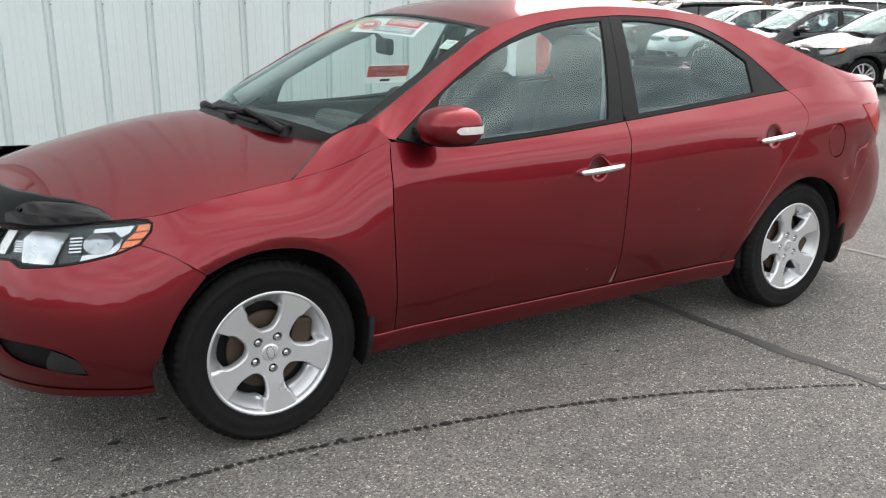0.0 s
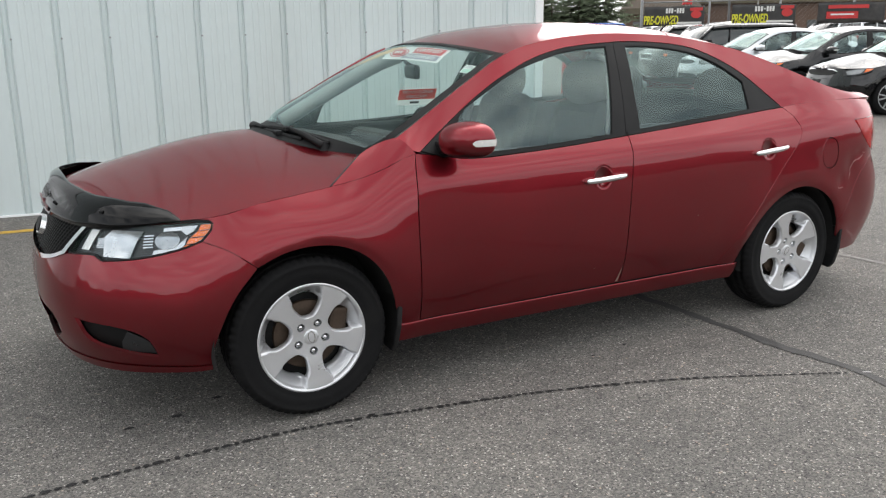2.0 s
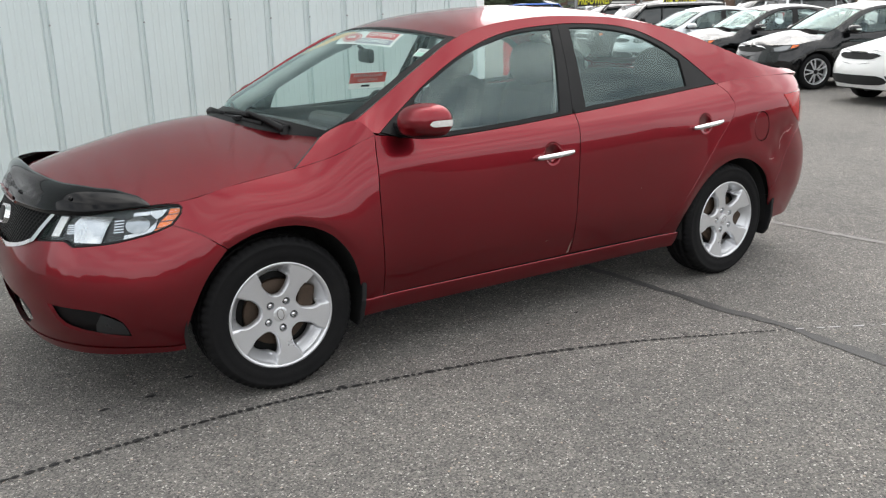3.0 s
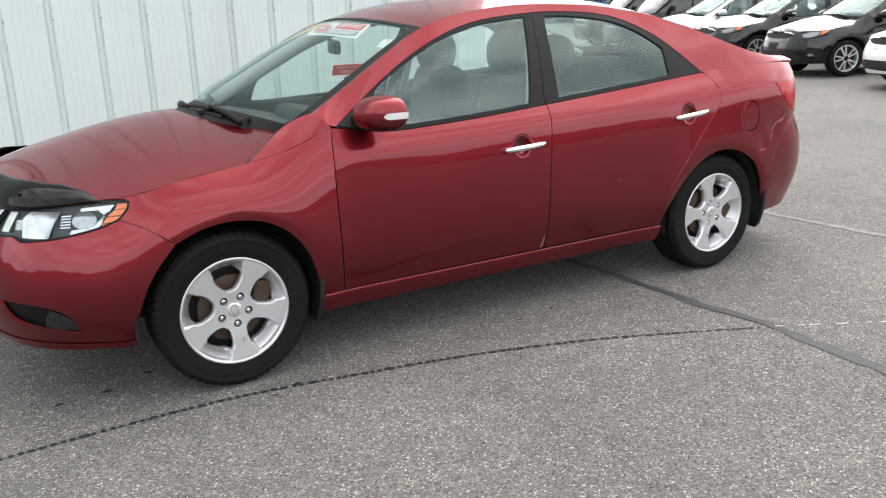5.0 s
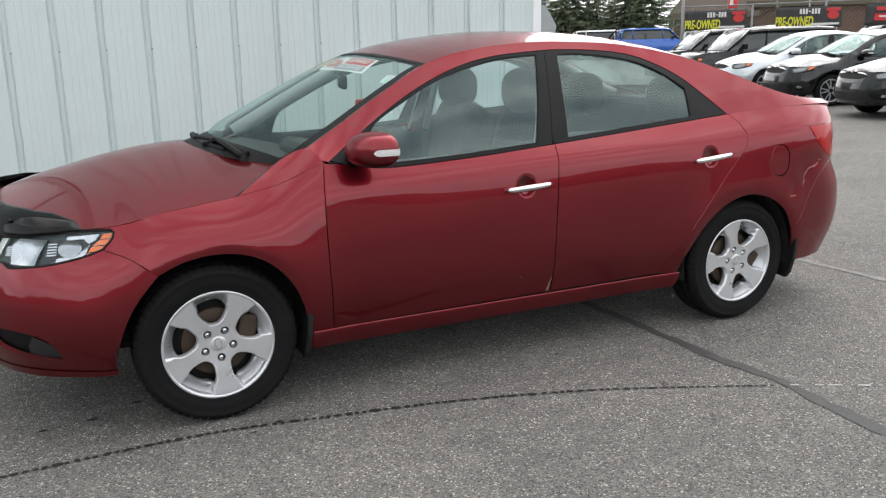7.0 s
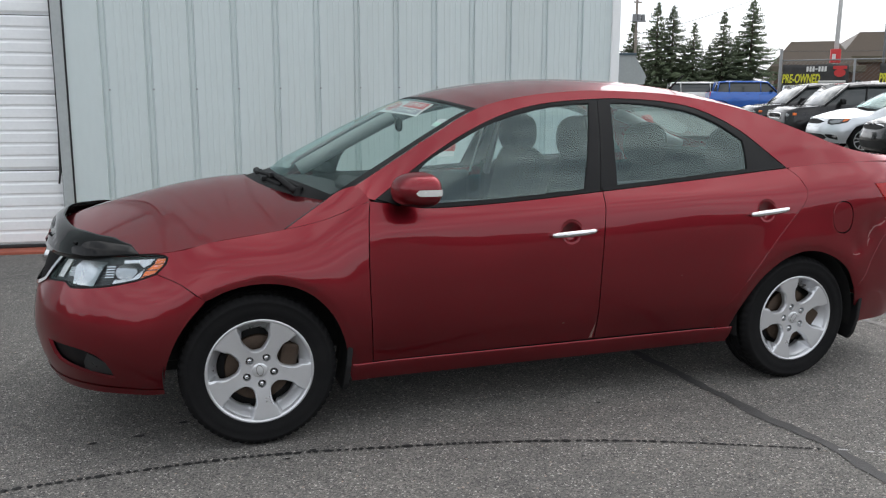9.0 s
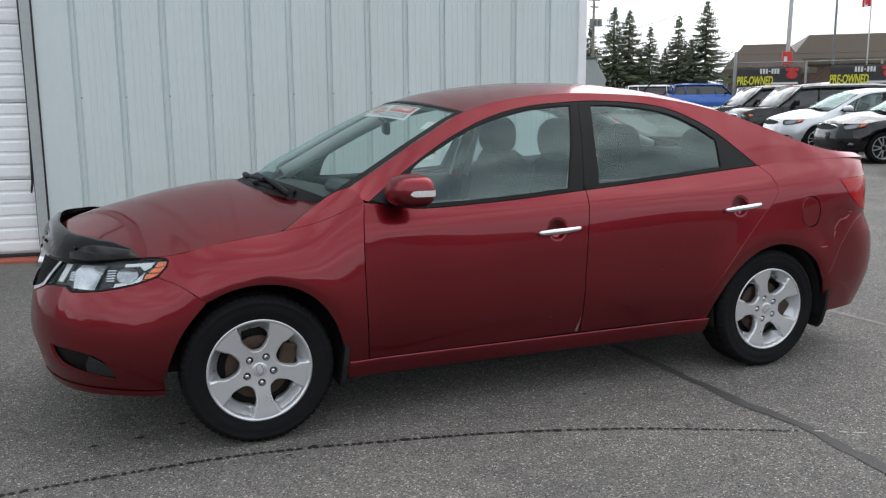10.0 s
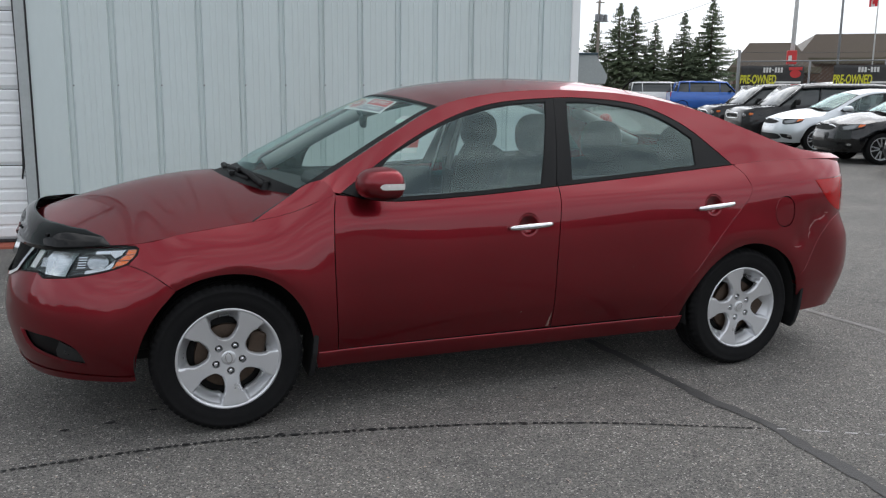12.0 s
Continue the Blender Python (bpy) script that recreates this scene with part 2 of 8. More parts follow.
def box_bm(size, at=(0, 0, 0), bevel=0.0, turn=None, bm=None):
    """A box of that size centred at that place, with bevelled edges."""
    own = bmesh.new()
    bmesh.ops.create_cube(own, size=1.0)
    bmesh.ops.scale(own, vec=size, verts=own.verts)
    if bevel:
        bmesh.ops.bevel(own, geom=own.edges[:], offset=bevel, segments=2, affect="EDGES", profile=0.5)
    bmesh.ops.transform(own, matrix=Matrix.Translation(at) @ (turn or Matrix()), verts=own.verts)
    if bm is None:
        return own
    tmp = bpy.data.meshes.new("tmp")
    own.to_mesh(tmp)
    own.free()
    bm.from_mesh(tmp)
    bpy.data.meshes.remove(tmp)
    return bm


def empty(name, m, label, category, group=""):
    ob = new(name)
    ob.empty_display_size = 0.1
    ob.matrix_world = m
    return tagged(ob, label, category, group)


# ---- ground ----
def ground_height(x, y):
    """The lot is level round the car and rises very slightly towards the far rows."""
    s = 0.84 * x + 0.54 * y
    return 0.014 * max(0.0, s - 4.0) if s < 120 else 0.014 * 116


def axis_steps(lo, hi, fine_lo, fine_hi, fine, coarse):
    out, v = [], lo
    while v < hi:
        out.append(v)
        v += fine if fine_lo <= v < fine_hi else coarse
    return out + [hi]


def make_ground():
    xs = axis_steps(-400, 400, -30, 70, 2.0, 37)
    ys = axis_steps(-400, 400, -30, 70, 2.0, 37)
    verts = [(x, y, ground_height(x, y)) for y in ys for x in xs]
    n = len(xs)
    faces = [(j * n + i, j * n + i + 1, (j + 1) * n + i + 1, (j + 1) * n + i) for j in range(len(ys) - 1) for i in range(n - 1)]
    tagged(mesh_object("ground", verts, faces, ASPHALT), "worn grey asphalt of a car lot", "ground", kind="structure")


make_ground()

# ---- the metal building: a frame along its wall, x along the wall, y into the building ----
WALL = Matrix.Translation((-1.641, 4.131, 0)) @ Matrix.Rotation(math.atan2(3.863 - 4.131, 1.0 + 1.641), 4, "Z")
# WALL_TOP: unseen upper wall, made this tall for the bonnet's and windscreen's reflections.
PITCH, WALL_END, DOOR_EDGE, WALL_TOP = 0.3815, 4.50, -0.80, 9.5


def make_siding():
    """Vertical ribbed steel sheet with a raised rib every 38 cm and two faint swages between."""
    prof, x = [], DOOR_EDGE + 0.05
    k0 = math.ceil((DOOR_EDGE + 0.08) / PITCH)
    prof.append((x, 0.0))
    k = k0
    while k * PITCH < WALL_END - 0.02:
        c = k * PITCH - 0.035
        for dx, h in ((-0.034, 0), (-0.029, 0.027), (-0.021, 0.027), (-0.014, 0.021), (0.012, 0.021), (0.019, 0.027), (0.027, 0.027), (0.033, 0)):
            if c + dx > prof[-1][0] and c + dx < WALL_END:
                prof.append((c + dx, h))
        for f in (0.29, 0.43, 0.57, 0.71):
            cc = c + PITCH * f
            for dx, h in ((-0.009, 0), (-0.003, -0.0025), (0.003, -0.0025), (0.009, 0)):
                if cc + dx < WALL_END:
                    prof.append((cc + dx, h))
        k += 1
    prof.append((WALL_END, 0.0))
    # a plain backing sheet carries one panel from each rib to the next
    ob = part("wall_south", box_bm((WALL_END - DOOR_EDGE - 0.05, 0.012, WALL_TOP + 0.03), ((WALL_END + DOOR_EDGE + 0.05) / 2, 0.046, WALL_TOP / 2 - 0.015)), SIDING, None)
    ob.matrix_world = WALL
    zs = [-0.035, 1.2, WALL_TOP]
    cuts = [DOOR_EDGE + 0.05] + [k * PITCH - 0.035 - 0.034 for k in range(k0, int(WALL_END / PITCH) + 1)] + [WALL_END]
    for lo, hi in zip(cuts, cuts[1:]):
        row = [p for p in prof if lo - 1e-6 <= p[0] <= hi + 1e-6]
        if len(row) < 2:
            continue
        row = [(row[0][0], row[0][1] + 0.012)] + row + ([(hi, 0.0)] if row[-1][0] < hi - 1e-4 else []) + [(hi, 0.012)]
        n = len(row)
        verts = [(x, h, z) for z in zs for x, h in row]
        faces = [(j * n + i, j * n + i + 1, (j + 1) * n + i + 1, (j + 1) * n + i) for j in range(len(zs) - 1) for i in range(n - 1)]
        mesh_object("siding_panel", verts, faces, SIDING, ob, "", False)
    return tagged(ob, "pale grey ribbed steel siding of a workshop wall", "wall", kind="structure")


wall = make_siding()
# ---- the red saloon ----
CAR = empty("car", Matrix(), "dark red metallic four-door saloon car parked on the asphalt", "car")
from mathutils import geometry


def smooth_curve(pts, step=0.03):
    """Points along a Catmull-Rom curve through the given ones."""
    p = np.array(pts, float)
    if len(p) == 2:
        n = max(1, int(np.linalg.norm(p[1] - p[0]) / step))
        return [tuple(p[0] + (p[1] - p[0]) * i / n) for i in range(n)] + [tuple(p[1])]
    q = np.vstack([2 * p[0] - p[1], p, 2 * p[-1] - p[-2]])
    out = []
    for i in range(1, len(q) - 2):
        n = max(1, int(np.linalg.norm(q[i + 1] - q[i]) / step))
        for k in range(n):
            t = k / n
            out.append(tuple(0.5 * (2 * q[i] + (q[i + 1] - q[i - 1]) * t + (2 * q[i - 1] - 5 * q[i] + 4 * q[i + 1] - q[i + 2]) * t * t
                                    + (3 * q[i] - q[i - 1] - 3 * q[i + 1] + q[i + 2]) * t ** 3)))
    return out + [tuple(p[-1])]


def loop_of(*curves, step=0.03):
    """A closed outline from curves that follow on one another; corners stay sharp where curves meet."""
    out = []
    for c in curves:
        for p in smooth_curve(c, step):
            if not out or math.dist(out[-1], p) > 1e-5:
                out.append(p)
    if math.dist(out[0], out[-1]) < 1e-5:
        out.pop()
    return out


def ellipse(cx, cy, rx, ry, n=40, power=2.0, turn=0.0):
    out = []
    for k in range(n):
        a = 2 * math.pi * k / n
        c, s = math.cos(a), math.sin(a)
        x, y = rx * abs(c) ** (2 / power) * (1 if c >= 0 else -1), ry * abs(s) ** (2 / power) * (1 if s >= 0 else -1)
        out.append((cx + x * math.cos(turn) - y * math.sin(turn), cy + x * math.sin(turn) + y * math.cos(turn)))
    return out


def inside(pts, loops):
    """Even-odd test of points against all loops."""
    pts = np.asarray(pts, float)
    hit = np.zeros(len(pts), bool)
    for lp in loops:
        a = np.asarray(lp, float)
        b = np.roll(a, -1, 0)
        for (x0, y0), (x1, y1) in zip(a, b):
            if y0 != y1:
                cross = ((y0 > pts[:, 1]) != (y1 > pts[:, 1])) & (pts[:, 0] < (x1 - x0) * (pts[:, 1] - y0) / (y1 - y0) + x0)
                hit ^= cross
    return hit


def shrink(lp, d):
    """The outline moved inwards by d (outwards for a negative d)."""
    a = np.asarray(lp, float)
    area = 0.5 * np.sum(a[:, 0] * np.roll(a[:, 1], -1) - np.roll(a[:, 0], -1) * a[:, 1])
    e1, e2 = a - np.roll(a, 1, 0), np.roll(a, -1, 0) - a
    n1, n2 = np.stack([-e1[:, 1], e1[:, 0]], 1), np.stack([-e2[:, 1], e2[:, 0]], 1)
    n1 /= np.linalg.norm(n1, axis=1)[:, None] + 1e-9
    n2 /= np.linalg.norm(n2, axis=1)[:, None] + 1e-9
    n = n1 + n2
    n /= np.maximum(np.sum(n * n, 1), 0.5)[:, None] / 2
    return a + n * d * (1 if area > 0 else -1)


def surf_frame(surf, pts):
    p = surf(pts[:, 0], pts[:, 1])
    h = 0.004
    du = surf(pts[:, 0] + h, pts[:, 1]) - surf(pts[:, 0] - h, pts[:, 1])
    dv = surf(pts[:, 0], pts[:, 1] + h) - surf(pts[:, 0], pts[:, 1] - h)
    n = np.cross(du, dv)
    n /= np.linalg.norm(n, axis=1)[:, None] + 1e-12
    return p, n


def panel(surf, loops, gap=0.002, step=0.035, depth=0.014, lift=0.0, flip=False):
    """Vertices, faces and normals of a sheet trimmed by loops (the first outside, the rest holes) on a surface, with a turned-in edge."""
    lps = [shrink(lp, gap) if k == 0 else shrink(lp, -gap) for k, lp in enumerate(loops)]
    allp = np.vstack(lps)
    lo, hi = allp.min(0), allp.max(0)
    gx, gy = np.meshgrid(np.arange(lo[0] + step / 2, hi[0], step), np.arange(lo[1] + step / 2, hi[1], step))
    gp = np.stack([gx.ravel(), gy.ravel()], 1)
    gp = gp[inside(gp, lps)]
    if len(gp):
        keep = np.ones(len(gp), bool)
        for p in allp:
            keep &= np.sum((gp - p) ** 2, 1) > (0.45 * step) ** 2
        gp = gp[keep]
    pts, edges, k = [], [], 0
    for lp in lps:
        n = len(lp)
        edges += [(k + i, k + (i + 1) % n) for i in range(n)]
        pts += [Vector(p) for p in lp]
        k += n
    pts += [Vector(p) for p in gp]
    v2, _, f2, *_ = geometry.delaunay_2d_cdt(pts, edges, [], 0, 1e-6)
    v2 = np.array([tuple(v) for v in v2])
    f2 = [tuple(f) for f in f2]
    cen = np.array([v2[list(f)].mean(0) for f in f2])
    f2 = [f for f, ok in zip(f2, inside(cen, lps)) if ok]
    p3, n3 = surf_frame(surf, v2)
    if flip:
        n3 = -n3
    p3 = p3 + n3 * lift
    verts, norms, faces = [tuple(p) for p in p3], [tuple(n) for n in n3], []
    for f in f2:
        a, b, c = (p3[i] for i in f[:3])
        faces.append(f if np.dot(np.cross(b - a, c - a), n3[f[0]]) > 0 else f[::-1])
    if depth:
        for lp in lps:
            b3, bn = surf_frame(surf, np.asarray(lp))
            if flip:
                bn = -bn
            b3 = b3 + bn * lift
            k, n = len(verts), len(lp)
            for p, q in zip(b3, bn):
                verts += [tuple(p), tuple(p - q * depth)]
                norms += [tuple(q), tuple(q)]
            faces += [(k + 2 * i, k + 2 * i + 1, k + 2 * ((i + 1) % n) + 1, k + 2 * ((i + 1) % n)) for i in range(n)]
    return verts, faces, norms


def mirrored(data):
    v, f, n = data
    return [(x, -y, z) for x, y, z in v], [q[::-1] for q in f], [(x, -y, z) for x, y, z in n]


def joined(*datas):
    V, F, N = [], [], []
    for v, f, n in datas:
        k = len(V)
        V += list(v)
        F += [tuple(i + k for i in q) for q in f]
        N += list(n)
    return V, F, N


def sheet(name, data, mat, parent, label=""):
    v, f, n = data
    return mesh_object(name, v, f, mat, parent, label, True, n)


def grid_data(fn, nu, nv, flip=False):
    """A plain grid over the unit square."""
    s, t = np.meshgrid(np.linspace(0, 1, nu + 1), np.linspace(0, 1, nv + 1))
    p = fn(s.ravel(), t.ravel())
    h = 1e-3
    n = np.cross(fn(s.ravel() + h, t.ravel()) - fn(s.ravel() - h, t.ravel()), fn(s.ravel(), t.ravel() + h) - fn(s.ravel(), t.ravel() - h))
    n /= np.linalg.norm(n, axis=1)[:, None] + 1e-12
    if flip:
        n = -n
    m = nu + 1
    faces = []
    for j in range(nv):
        for i in range(nu):
            q = (j * m + i, j * m + i + 1, (j + 1) * m + i + 1, (j + 1) * m + i)
            faces.append(q[::-1] if flip else q)
    return [tuple(x) for x in p], faces, [tuple(x) for x in n]


def table(x, pairs):
    """Smooth (monotone cubic) look-up of pairs (key, value)."""
    xs, ys = np.array([p[0] for p in pairs], float), np.array([p[1] for p in pairs], float)
    d = np.diff(ys) / np.diff(xs)
    m = np.concatenate([[d[0]], np.where(d[1:] * d[:-1] > 0, 2 * d[1:] * d[:-1] / (d[1:] + d[:-1] + 1e-12), 0), [d[-1]]])
    x = np.asarray(x, float)
    i = np.clip(np.searchsorted(xs, x) - 1, 0, len(xs) - 2)
    h = xs[i + 1] - xs[i]
    t = (x - xs[i]) / h
    tc = np.clip(t, 0, 1)
    val = (2 * tc ** 3 - 3 * tc ** 2 + 1) * ys[i] + (tc ** 3 - 2 * tc ** 2 + tc) * h * m[i] + (-2 * tc ** 3 + 3 * tc ** 2) * ys[i + 1] + (tc ** 3 - tc ** 2) * h * m[i + 1]
    return val + np.where(t < 0, t * h * m[0], 0) + np.where(t > 1, (t - 1) * h * m[-1], 0)


# ---- the forms of the saloon's body (front towards -x, middle plane y = 0, seen side at -y) ----
FRONT0, REAR0, FRONT_LEN, REAR_LEN = -1.35, 1.45, 0.83, 0.85
U_NOSE, U_TAIL = FRONT0 - FRONT_LEN * math.pi / 2, REAR0 + REAR_LEN * math.pi / 2
SIDE = [(0.15, 0.775), (0.22, 0.798), (0.31, 0.828), (0.40, 0.8575), (0.43, 0.866), (0.56, 0.8815), (0.68, 0.8850), (0.78, 0.8822), (0.86, 0.8762), (0.885, 0.8732), (0.92, 0.859), (0.95, 0.8420), (1.0, 0.815), (1.07, 0.776), (1.15, 0.73)]
SOFT_SIDE = [p for p in SIDE if p[0] < 0.75] + [(0.78, 0.8795), (0.86, 0.8685), (0.94, 0.848), (1.0, 0.826), (1.07, 0.793), (1.15, 0.75)]     # the crease fades out in the rear quarter
TOP_Z = [(-2.70, 0.80), (-2.2, 0.80), (-1.9, 0.801), (-1.66, 0.809), (-1.5, 0.842), (-1.32, 0.862), (-1.2, 0.877), (-1.05, 0.908), (-0.95, 0.945), (-0.86, 0.982), (-0.6, 0.946), (-0.3, 0.955),
         (0.22, 0.988), (0.8, 1.03), (1.27, 1.066), (1.55, 1.085), (1.9, 1.088), (2.3, 1.075), (2.8, 1.065)]
TOP_Y = [(-2.70, 0.80), (-1.9, 0.80), (-1.66, 0.805), (-1.45, 0.798), (-1.2, 0.783), (-1.05, 0.798), (-0.86, 0.822), (-0.6, 0.840), (-0.3, 0.836), (0.22, 0.821), (0.8, 0.799),
         (1.27, 0.782), (1.55, 0.784), (1.9, 0.781), (2.3, 0.775), (2.8, 0.775)]
NOSE = [(0.20, 0.775), (0.30, 0.828), (0.40, 0.856), (0.48, 0.862), (0.58, 0.849), (0.68, 0.817), (0.76, 0.785), (0.85, 0.74)]
TAIL = [(0.20, 0.79), (0.35, 0.84), (0.5, 0.86), (0.64, 0.842), (0.72, 0.797), (0.79, 0.754), (0.95, 0.763), (1.06, 0.79), (1.12, 0.79)]
ROOF_Y = [(-1.0, 0.74), (-0.9, 0.735), (-0.75, 0.713), (-0.55, 0.676), (-0.314, 0.625), (-0.178, 0.603), (0.05, 0.578), (0.3, 0.565), (0.62, 0.562), (0.9, 0.562), (1.15, 0.60), (1.42, 0.685),
          (1.67, 0.735), (1.9, 0.70), (2.08, 0.64), (2.25, 0.60)]
ROOF_Z = [(-1.0, 0.975), (-0.9, 1.036), (-0.75, 1.122), (-0.55, 1.236), (-0.314, 1.354), (-0.178, 1.392), (0.05, 1.424), (0.3, 1.438), (0.62, 1.429), (0.9, 1.398), (1.15, 1.345), (1.42, 1.247),
          (1.67, 1.158), (1.9, 1.118), (2.25, 1.095)]


CLIMB_U, CLIMB_Z = [-0.6, -0.2, 0.2, 0.7, 1.1, 1.42, 1.8, 2.2], [-0.002, 0.010, 0.032, 0.058, 0.07, 0.085, 0.11, 0.12]


def low_nose(u, z):
    """Towards the nose the widest line of the side sinks."""
    w = np.clip((z - 0.30) / 0.27, 0, 1)
    return table(np.clip(u, -2.1, -0.4), [(-2.1, 0.30), (-1.7, 0.27), (-1.35, 0.19), (-1.1, 0.125), (-0.95, 0.07), (-0.8, 0.025), (-0.4, 0.0)]) * w * w * (3 - 2 * w)


def lower(u, z):
    """The body below the belt, unrolled: u is x along the side and runs on round nose and tail."""
    u, z = np.asarray(u, float), np.asarray(z, float)
    zt, yt = table(u, TOP_Z), table(u, TOP_Y)
    # the shoulder crease climbs towards the tail
    climb = np.interp(u, CLIMB_U, CLIMB_Z) * np.sin(np.pi * np.clip((z - 0.62) / 0.48, 0, 1))
    soft = np.clip((u - 0.7) / 0.7, 0, 0.75)
    zz = z + low_nose(u, z) - climb
    ys = table(zz, SIDE) * (1 - soft) + table(zz, SOFT_SIDE) * soft
    # the section is led gently to the top edge
    top = zt + low_nose(u, zt) - np.interp(u, CLIMB_U, CLIMB_Z) * np.sin(np.pi * np.clip((zt - 0.62) / 0.48, 0, 1))
    y_top = table(top, SIDE) * (1 - soft) + table(top, SOFT_SIDE) * soft
    q = np.clip(1 - (zt - z) / 0.24, 0, 1)
    b = ys + (yt - y_top) * q ** 2
    for cx, cz, r0, flare in ((-1.325, 0.315, 0.408, 0.013), (1.335, 0.30, 0.398, 0.011)):
        rr = np.hypot(u - cx, z - cz) - r0
        b = b + flare * np.exp(-(rr / np.where(rr < 0, 0.036, 0.09)) ** 2)
    af, ar = table(z, NOSE), table(z, TAIL)
    front, rear = u < FRONT0, u > REAR0
    phi = np.where(front, (FRONT0 - u) / FRONT_LEN, np.where(rear, (u - REAR0) / REAR_LEN, 0.0))
    s, c = np.sin(phi), np.cos(phi)
    n = np.where(rear, 3.8, 3.0)
    r = (np.abs(s) ** n + np.abs(c) ** n) ** (-1 / n)
    x = np.where(front, FRONT0 - af * s * r, np.where(rear, REAR0 + ar * s * r, u))
    return np.stack([x, -b * c * r, z], -1)


def U(x, z):
    """The unrolled u of a place on the side at length x and height z."""
    if FRONT0 <= x <= REAR0:
        return x
    lo, hi = (U_NOSE, FRONT0) if x < 0 else (REAR0, U_TAIL)
    for _ in range(40):
        mid = 0.5 * (lo + hi)
        if float(lower(mid, z)[0]) < x:
            lo = mid
        else:
            hi = mid
    return 0.5 * (lo + hi)


def UY(y, z, rear=False):
    """The unrolled u of a place on nose or tail at half width y."""
    lo, hi = (REAR0, U_TAIL) if rear else (U_NOSE, FRONT0)
    for _ in range(40):
        mid = 0.5 * (lo + hi)
        if (-float(lower(mid, z)[1]) > y) == rear:
            lo = mid
        else:
            hi = mid
    return 0.5 * (lo + hi)


def side_pts(*xz):
    return [(U(x, z), z) for x, z in xz]


def upper(x, z):
    """The cabin's side, from the belt to the roof edge, slightly bowed."""
    x, z = np.asarray(x, float), np.asarray(z, float)
    z0, y0 = table(x, TOP_Z), table(x, TOP_Y)
    z1, y1 = table(x, ROOF_Z), table(x, ROOF_Y)
    far = x > REAR0
    y0 = np.where(far, y0 * np.clip(1 - (np.clip(x - REAR0, 0, 0.84) / 0.85) ** 3.8, 0, 1) ** (1 / 3.8), y0)
    w = (z - z0) / np.maximum(z1 - z0, 0.02)
    wc = np.clip(w, 0, 1)
    return np.stack([x, -(y0 + (y1 - y0) * w + 0.055 * np.clip(z1 - z0, 0, 0.4) / 0.4 * wc * (1 - wc)), z], -1)




def hood_edges():
    """The bonnet's edge follows the top line of wings and lamps, then turns in to the foot of the windscreen."""
    ey, ez = [(-2.16, 0.05)], [(-2.16, 0.795)]
    for x in (-2.12, -2.07, -1.98, -1.88, -1.78, -1.66, -1.55, -1.45, -1.32, -1.2):
        u = x
        for _ in range(6):
            u = U(x, float(table(u, TOP_Z)))
        p = lower(u, float(table(u, TOP_Z)))
        ey.append((x, -float(p[1]) + 0.001))
        ez.append((x, float(p[2]) - 0.001))
    return ey + [(-1.0, 0.768), (-0.9, 0.765)], ez + [(-1.0, 0.925), (-0.9, 0.95)]


HOOD_EDGE_Y, HOOD_EDGE_Z = hood_edges()
SEAM_Y = [(-1.2, float(table(-1.2, HOOD_EDGE_Y))), (-1.10, 0.695), (-0.99, 0.587)]
HOOD_MID_Z = [(-2.16, 0.80), (-2.08, 0.855), (-1.95, 0.903), (-1.8, 0.945), (-1.55, 1.002), (-1.35, 1.028), (-1.2, 1.034), (-0.95, 1.036)]


def hood(x, y):
    x, y = np.asarray(x, float), np.asarray(y, float)
    ye, ze, zc = table(x, HOOD_EDGE_Y), table(x, HOOD_EDGE_Z), table(x, HOOD_MID_Z)
    k = np.clip(np.abs(y) / ye, 0, 1.05)
    crease = 0.45 * k ** 2 + 0.55 * (np.sqrt(k * k + 0.04) - 0.2) / 0.82
    return np.stack([x, y, zc - (zc - ze) * crease], -1)


def coons(bottom, top, left, right, bulge=0.0):
    """A patch between four curves (arrays of points), bottom and top running from left to right."""
    def along(c, t):
        c = np.array(c, float)
        k = np.linspace(0, 1, len(c))
        return np.stack([table(t, list(zip(k, c[:, i]))) for i in range(3)], -1)

    def fn(s, t):
        s, t = np.asarray(s, float), np.asarray(t, float)
        b, tp, l, r = along(bottom, s), along(top, s), along(left, t), along(right, t)
        S, T = s[:, None], t[:, None]
        c00, c10, c01, c11 = (np.array(v, float) for v in (bottom[0], bottom[-1], top[0], top[-1]))
        p = (1 - T) * b + T * tp + (1 - S) * l + S * r - ((1 - S) * (1 - T) * c00 + S * (1 - T) * c10 + (1 - S) * T * c01 + S * T * c11)
        p[:, 2] += bulge * 16 * s * (1 - s) * t * (1 - t)
        return p
    return fn


def arc(a, mid, b, n=9):
    """Points on the parabola through three points."""
    a, mid, b = (np.array(v, float) for v in (a, mid, b))
    return [tuple((1 - t) * (1 - 2 * t) * a + 4 * t * (1 - t) * mid + t * (2 * t - 1) * b) for t in np.linspace(0, 1, n)]


def roof_line(xs, sign=-1, dy=0.0, dz=0.0):
    return [(x, sign * (float(table(x, ROOF_Y)) + dy), float(table(x, ROOF_Z)) + dz) for x in xs]


